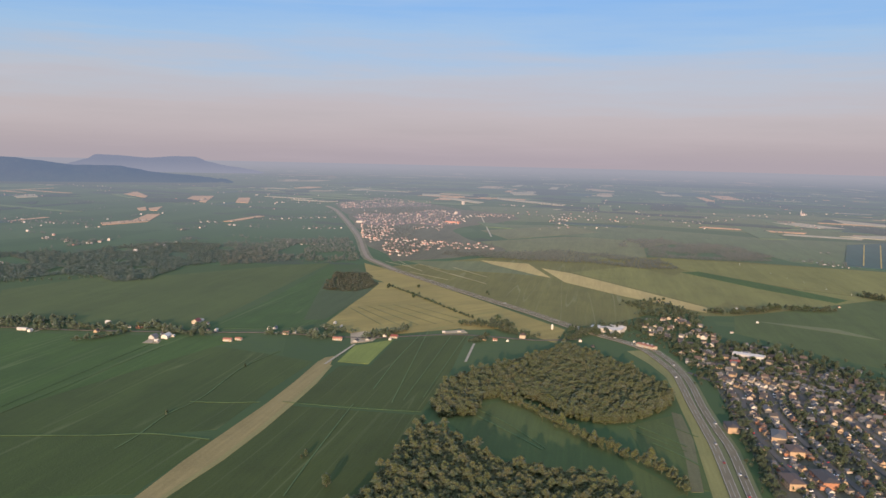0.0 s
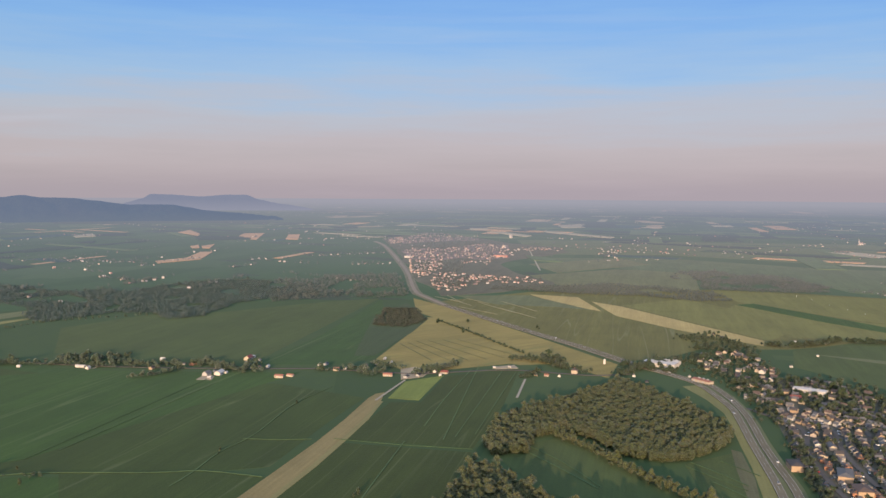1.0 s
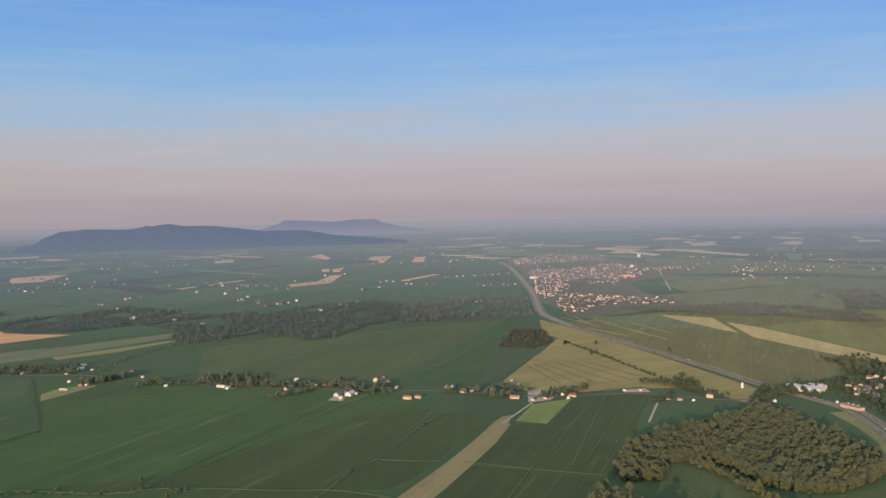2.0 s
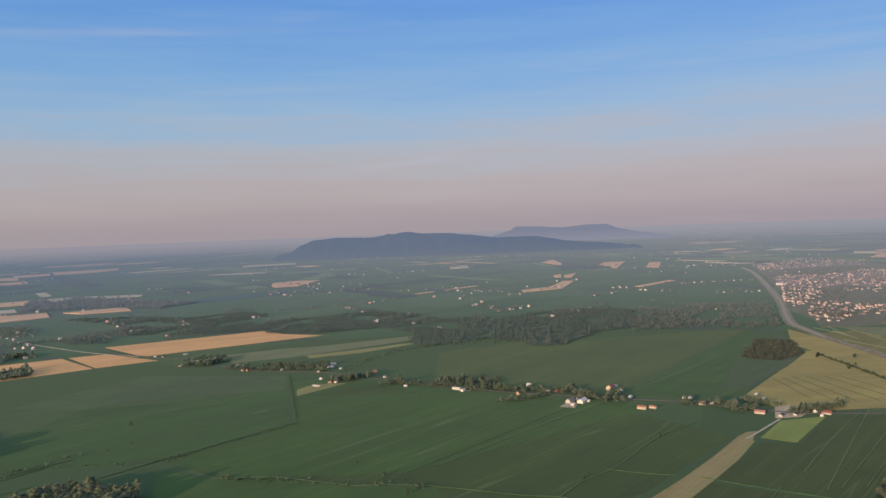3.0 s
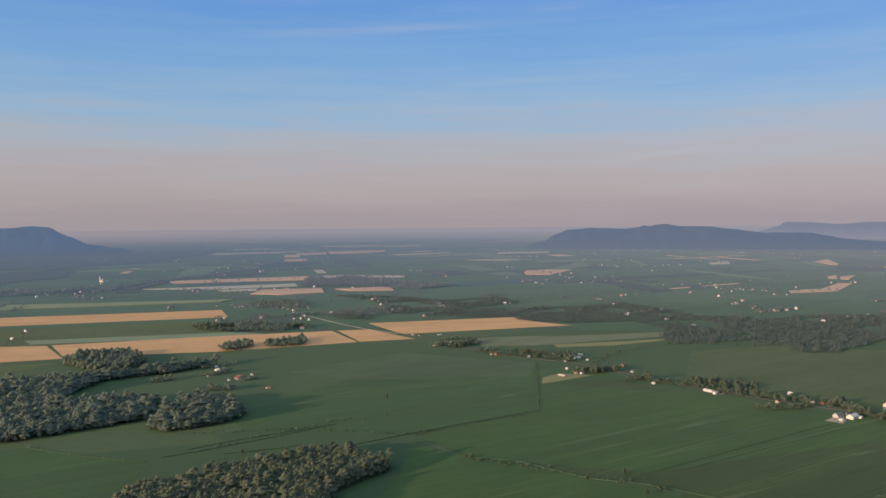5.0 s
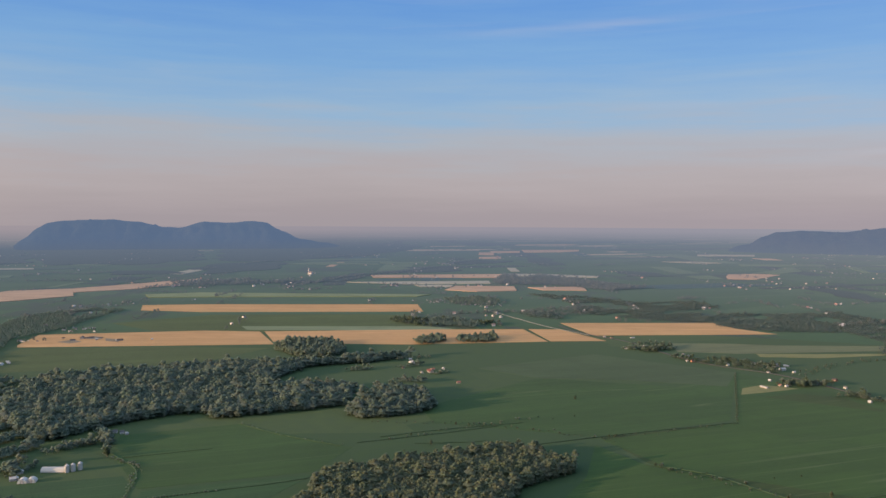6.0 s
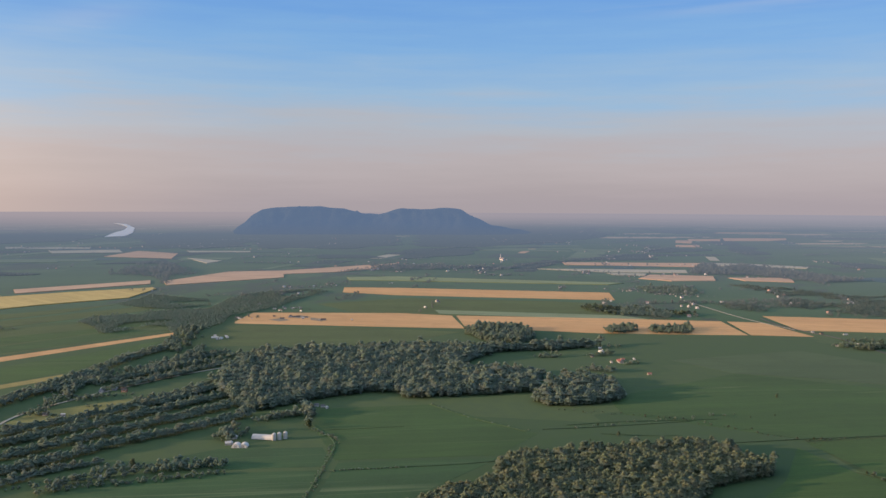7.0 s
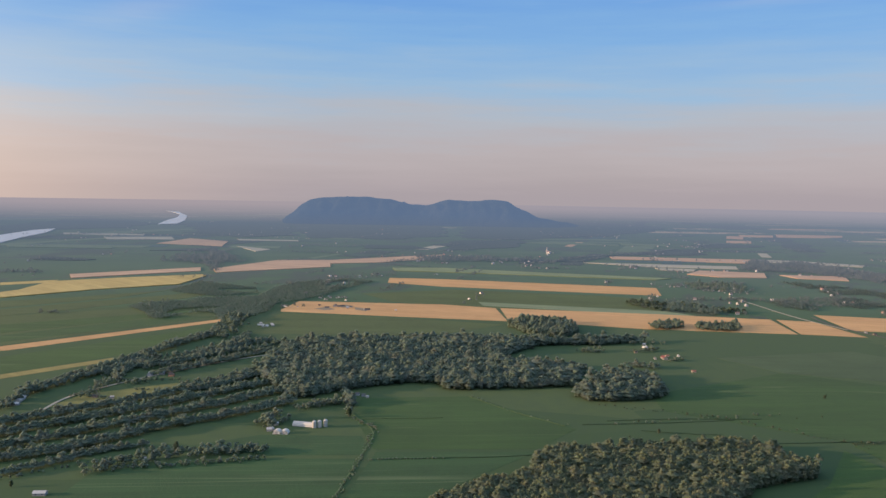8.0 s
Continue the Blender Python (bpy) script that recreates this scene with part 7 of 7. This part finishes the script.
belt([(373, 1144), (439, 1151), (485, 1089), (512, 1019), (520, 944)], 1.7, 20, 2.9, 'leaf_deep')
belt([(319, 873), (291, 747), (265, 627)], 2.6, 4, 2.6, 'leaf_deep')
belt([(353, 634), (365, 737), (382, 878)], 2.6, 9, 2.6, 'leaf_deep')
belt([(-1193, 1217), (-1217, 1301)], 1.62, 9, 3.4, 'leaf_village')
belt([(-1123, 1224), (-1046, 1221), (-984, 1247), (-911, 1257)], 2.6, 6, 3, 'leaf_village')
belt([(-1066, 1262), (-952, 1295)], 2.6, 6, 3.2, 'leaf_village')
belt([(-839, 1165), (-803, 1227)], 1.95, 8, 3.6, 'leaf_village')
belt([(-743, 1168), (-716, 1197)], 2.6, 5, 3, 'leaf_village')
belt([(-884, 1255), (-901, 1533), (-700, 1697)], 12, 6, 2.4, 'leaf_village')
belt([(-731, 1185), (-637, 1189), (-552, 1178)], 3.25, 4, 3, 'leaf_village')
belt([(-955, 1193), (-718, 909)], 3.25, 1, 0.8, 'leaf_village')
belt([(-742, 696), (-708, 895)], 9.1, 3, 1.3, 'leaf_village')
belt([(-954, 494), (-856, 620), (-724, 697)], 10.4, 4, 1.3, 'leaf_village')
belt([(-630, 665), (-572, 682), (-446, 718), (-407, 719)], 7.8, 4, 1.6, 'leaf_village')
belt([(-1742, 1034), (-1886, 1036), (-1694, 1203)], 3.25, 12, 4, 'leaf_village')
belt([(-1063, -234), (-1155, -216), (-1215, -178), (-1304, -138), (-1339, -93)], 3.4, 5, 3.6, 'leaf_hazed')
belt([(-1216, -127), (-1339, -93), (-1366, -35), (-1464, 55)], 3.2, 10, 3.6, 'leaf_hazed')
belt([(-1274, -87), (-1387, 45), (-1501, 187)], 3.6, 6, 3.6, 'leaf_hazed')
belt([(-1530, 7), (-1691, 37), (-1807, 50)], 3.4, 14, 4.2, 'leaf_hazed')
belt([(-813, -97), (-838, -54), (-843, 16), (-842, 66)], 3.4, 5, 3.2, 'leaf_hazed')
belt([(-805, -172), (-828, -129), (-849, -81)], 6, 3, 1.8, 'leaf_hazed')
belt([(-950, 62), (-982, 92)], 4, 4, 3, 'leaf_hazed')
belt([(-1012, 115), (-1023, 165)], 3.4, 4, 3, 'leaf_hazed')
belt([(-967, 172), (-1065, 184)], 4, 2, 3, 'leaf_hazed')
belt([(-698, 118), (-804, 160), (-860, 178), (-890, 189)], 5, 2.5, 1.2, 'leaf_hazed')
belt([(-1106, -120), (-1129, -164)], 5, 4, 2.4, 'leaf_hazed')
belt([(-1201, -103), (-1200, -35)], 5, 3, 2.2, 'leaf_hazed')
belt([(-1148, -90), (-1121, 56)], 6, 3, 2.0, 'leaf_hazed')
belt([(-867, 464), (-866, 694)], 16, 4, 1.5, 'leaf_hazed')
belt([(-1030, 339), (-951, 367), (-877, 411)], 18, 2, 1.0, 'leaf_hazed')
belt([(-1355, 736), (-1345, 799)], 5, 6, 2.6, 'leaf_hazed')
belt([(-1301, 623), (-1301, 655)], 4, 4, 3, 'leaf_hazed')
far_wood((-3400, 1273), (-3277, 1334), (-3471, 1489), (-3544, 1641), (-3493, 1741), (-3748, 2051), (-3835, 2269), (-3940, 2487), (-3600, 2274), (-3553, 1945), (-3531, 1792), (-3166, 1477), (-3153, 1267), (-3142, 1178))
far_wood((-8201, 2419), (-8648, 3212), (-8913, 3647), (-8480, 4099), (-8087, 4251), (-7385, 4114), (-6810, 3925), (-6080, 3352), (-5375, 2605), (-5028, 2149), (-4760, 1776), (-5099, 1510))
far_wood((-4667, 1270), (-4819, 1548), (-4717, 1760), (-4288, 1601), (-3928, 1265), (-3871, 1056))
far_wood((-4376, 2746), (-4443, 3017), (-4327, 3141), (-4046, 2894), (-4039, 2563))
far_wood((-7981, 4963), (-7848, 5312), (-7060, 5292), (-6700, 4491))
far_wood((-1904, 1430), (-1922, 1508), (-1943, 1706), (-1731, 1522), (-1798, 1399))
far_wood((-3121, 3050), (-3001, 3112), (-2787, 3011), (-2796, 2811), (-2842, 2780))
far_wood((-2391, 2237), (-2404, 2334), (-2317, 2377), (-2314, 2227))
far_wood((-1975, 2123), (-1990, 2216), (-1906, 2221), (-1912, 2094))
far_wood((-1739, 2082), (-1788, 2255), (-1776, 2319), (-1744, 2201))
far_wood((-3342, -687), (-3557, -654), (-3395, -503), (-3265, -525))
far_wood((-2906, -675), (-2955, -586), (-2823, -550), (-2790, -648))
far_wood((-3326, -229), (-3652, -142), (-3744, 9), (-3315, 81), (-3106, -21), (-3250, -168))
far_wood((-3843, -230), (-4173, 7), (-3947, 35), (-3744, -17))
far_wood((-6353, -1502), (-8672, -1238), (-7181, -500), (-6234, -680), (-5929, -1029), (-5278, -1244))
far_wood((-7226, -308), (-9316, 575), (-7851, 659), (-5256, 432), (-5042, 73), (-5598, -156))
far_wood((-7437, 599), (-7777, 2061), (-5150, 1400), (-4900, 1000), (-5000, 500))
far_wood((-3980, 980), (-4250, 940), (-4330, 760), (-4080, 690))
far_wood((-4472, 1200), (-4477, 1309), (-4279, 1253), (-4249, 1142))
far_wood((-3491, 806), (-3337, 1317), (-3177, 1242), (-3196, 791))
far_wood((-635, 2371), (-492, 2521), (-299, 2597), (-212, 2114), (-214, 2040), (-283, 2000), (-356, 2026), (-510, 1904))
far_wood((-1659, 4634), (-1481, 4717), (-1315, 4330), (-1490, 4255))
far_wood((-2012, 3939), (-2007, 4097), (-1916, 3869))
far_wood((-3910, 7301), (-3315, 7236), (-2594, 8551), (-1936, 7535), (-1744, 6280), (-2485, 6523), (-2985, 6165), (-3313, 6184))
far_wood((-2322, 4845), (-2180, 4919), (-2060, 4621), (-2186, 4559))
far_wood((681, 7673), (1089, 7431), (905, 6162), (720, 6236))
far_wood((-1189, 6095), (-1044, 6104), (-990, 5710), (-1114, 5709))
far_wood((-518, 6923), (157, 7346), (308, 6761), (-324, 6401))
lone_tree(87, 1585, 10)
lone_tree(-54, 1536, 11)
lone_tree(-47, 1652, 10)
lone_tree(-108, 1632, 11)
lone_tree(-470, 739, 8)
lone_tree(-486, 696, 6)
lone_tree(-417, 696, 8)
lone_tree(-581, 694, 3)
lone_tree(-628, 668, 5)
lone_tree(-535, 741, 3)
lone_tree(-525, 771, 3)
lone_tree(-272, 802, 5)
lone_tree(-241, 1001, 4)
lone_tree(-88, 630, 17)
lone_tree(-115, 695, 9)
lone_tree(-118, 690, 6)
lone_tree(-273, 806, 5)
lone_tree(-239, 994, 5)
lone_tree(90, 1574, 13)
lone_tree(-48, 1645, 12)
lone_tree(-44, 1569, 13)
lone_tree(-106, 1644, 13)
lone_tree(-53, 1523, 12)
lone_tree(-926, 809, 9)
lone_tree(-869, 502, 5)
lone_tree(-872, 438, 4)
lone_tree(-821, 502, 8)
lone_tree(-814, 462, 4)
lone_tree(-844, 738, 4)
lone_tree(-846, 703, 3)
lone_tree(-743, 707, 5)
lone_tree(-866, -54, 14)
lone_tree(-860, -22, 14)
lone_tree(-1138, 307, 16)
lone_tree(-1121, 324, 14)
lone_tree(-959, 169, 15)
lone_tree(-271, 796, 5)
lone_tree(-466, 733, 7)
lone_tree(-442, 735, 6)
lone_tree(-945, 827, 6)
lone_tree(-605, 683, 4)
lone_tree(-76, 1178, 12)
lone_tree(-52, 1232, 12)
lone_tree(-100, 1199, 12)
lone_tree(-741, 717, 4)
lone_tree(-784, -158, 8)


# thin rows of trees along the roads of the middle plain
for line in (
    [(-3160, 1426), (-3431, 1716), (-3644, 2100), (-3688, 2373)],
    [(-3101, 1240), (-3016, 1443), (-2924, 1683)],
    [(-2900, 1646), (-2501, 1542)],
    [(-2215, 1631), (-2137, 1776), (-2060, 1907)],
    [(-3223, 2407), (-2840, 2630)],
    [(-2710, 2378), (-2298, 2403)],
    [(-2332, 1438), (-2222, 1592)],
    [(-3905, 3719), (-3703, 4268)],
    [(-3057, 2990), (-2864, 3209)],
    [(-2068, 2897), (-1694, 3204)],
    [(-1687, 2950), (-1278, 2992)],
    [(-2358, 3501), (-2076, 3928)],
    [(-2378, 2738), (-2147, 3008)],
    [(-1856, 4064), (-1571, 4412)],
    [(-5440, 2535), (-5135, 3004)],
    [(-3992, 2570), (-3690, 2871)],
    [(-4572, 3608), (-4224, 4134)],
):
    hedge("thin dark row of trees on the plain", line, 9, 9, "leaf_far", "far", 4.0, int(abs(line[0][0])), 0.7, "tree_row")


# ---- posts in the meadow ----
def marker_post():
    ob = tagged(new("utility_pole"), "white utility pole with a crossarm in the meadow", "utility pole", "meadow poles")
    bm = bmesh.new()
    tube(bm, 0.45, 0.3, -0.3, 8.5, 8)
    part("pole", bm, M["trim"], ob)
    bm = bmesh.new()
    box(bm, -1.6, 1.6, -0.2, 0.2, 7.2, 7.6)
    part("crossarm", bm, M["trim"], ob)
    for x in (-1.4, 0.0, 1.4):
        bm = bmesh.new()
        tube(bm, 0.16, 0.1, 7.6 if x else 8.5, 8.0 if x else 8.9, 6, x)
        part("insulator", bm, M["greywall"], ob)
    return ob


POST = marker_post()
for x, y in ((773, 2142), (785, 2072), (793, 1986), (801, 1907), (810, 1838), (816, 1743), (836, 1673)):
    put(POST, spot(x, y, -8, 0.62))


# ---- the far plain: strips of crop, woods and farms past counting ----
def far_plain():
    rng = random.Random(44)
    farms, copses = list(LOOSE), []
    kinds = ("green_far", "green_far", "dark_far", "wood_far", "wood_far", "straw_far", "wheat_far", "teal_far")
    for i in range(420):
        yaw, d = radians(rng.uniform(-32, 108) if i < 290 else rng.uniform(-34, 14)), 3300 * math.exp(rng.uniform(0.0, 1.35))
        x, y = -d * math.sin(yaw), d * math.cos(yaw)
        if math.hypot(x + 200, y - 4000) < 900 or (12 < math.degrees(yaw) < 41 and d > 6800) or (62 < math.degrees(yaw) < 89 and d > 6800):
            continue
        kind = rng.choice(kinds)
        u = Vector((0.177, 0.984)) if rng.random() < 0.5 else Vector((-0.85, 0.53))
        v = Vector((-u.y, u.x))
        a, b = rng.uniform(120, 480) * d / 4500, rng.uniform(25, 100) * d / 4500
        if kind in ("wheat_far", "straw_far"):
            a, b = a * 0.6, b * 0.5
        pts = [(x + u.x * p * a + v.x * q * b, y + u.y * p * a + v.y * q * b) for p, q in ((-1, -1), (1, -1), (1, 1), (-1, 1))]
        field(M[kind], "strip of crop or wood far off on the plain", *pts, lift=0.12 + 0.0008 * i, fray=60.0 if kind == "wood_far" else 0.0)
    for i in range(210):
        yaw, d = radians(rng.uniform(-32, 108) if i < 140 else rng.uniform(-34, 14)), 3500 * math.exp(rng.uniform(0.0, 1.3))
        x, y = -d * math.sin(yaw), d * math.cos(yaw)
        u = Vector((-0.85, 0.53)) if rng.random() < 0.6 else Vector((0.177, 0.984))
        for k in range(rng.randrange(2, 7)):
            s = rng.uniform(-260, 260)
            farms.append((x + u.x * s + rng.uniform(-30, 30), y + u.y * s + rng.uniform(-30, 30), rng.uniform(0, 180), rng.randrange(4), rng.uniform(0.45, 0.8)))
        for k in range(rng.randrange(6, 30)):
            s = rng.uniform(-420, 420)
            copses.append((x + u.x * s + rng.gauss(0, 14), y + u.y * s + rng.gauss(0, 14)))
    # lanes of the middle plain: short rows of trees, some with a few houses
    for i in range(54):
        yaw, d = radians(rng.uniform(6, 86)), rng.uniform(2050, 3500)
        x, y = -d * math.sin(yaw), d * math.cos(yaw)
        u = Vector((-0.85, 0.53)) if rng.random() < 0.65 else Vector((0.177, 0.984))
        half = rng.uniform(50, 200)
        for k in range(rng.randrange(10, 34)):
            s = rng.uniform(-half, half)
            px, py = x + u.x * s + rng.gauss(0, 7), y + u.y * s + rng.gauss(0, 7)
            if not any(inside(px, py, poly) for poly in RIPE):
                copses.append((px, py))
        for k in range(rng.choice((0, 0, 2, 3, 5))):
            s = rng.uniform(-half, half)
            px, py = x + u.x * s + rng.uniform(-18, 18), y + u.y * s + rng.uniform(-18, 18)
            if not any(inside(px, py, poly) for poly in RIPE):
                farms.append((px, py, rng.uniform(0, 180), rng.randrange(4), rng.uniform(0.6, 1.0)))
    crowd("far_farmhouses", "white farmhouses scattered over the far plain", farms, ("far_white", "far_white", "far_wall", "far_white", "far_white", "far_roof", "far_red"))
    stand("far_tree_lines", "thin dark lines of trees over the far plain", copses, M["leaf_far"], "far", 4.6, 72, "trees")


far_plain()
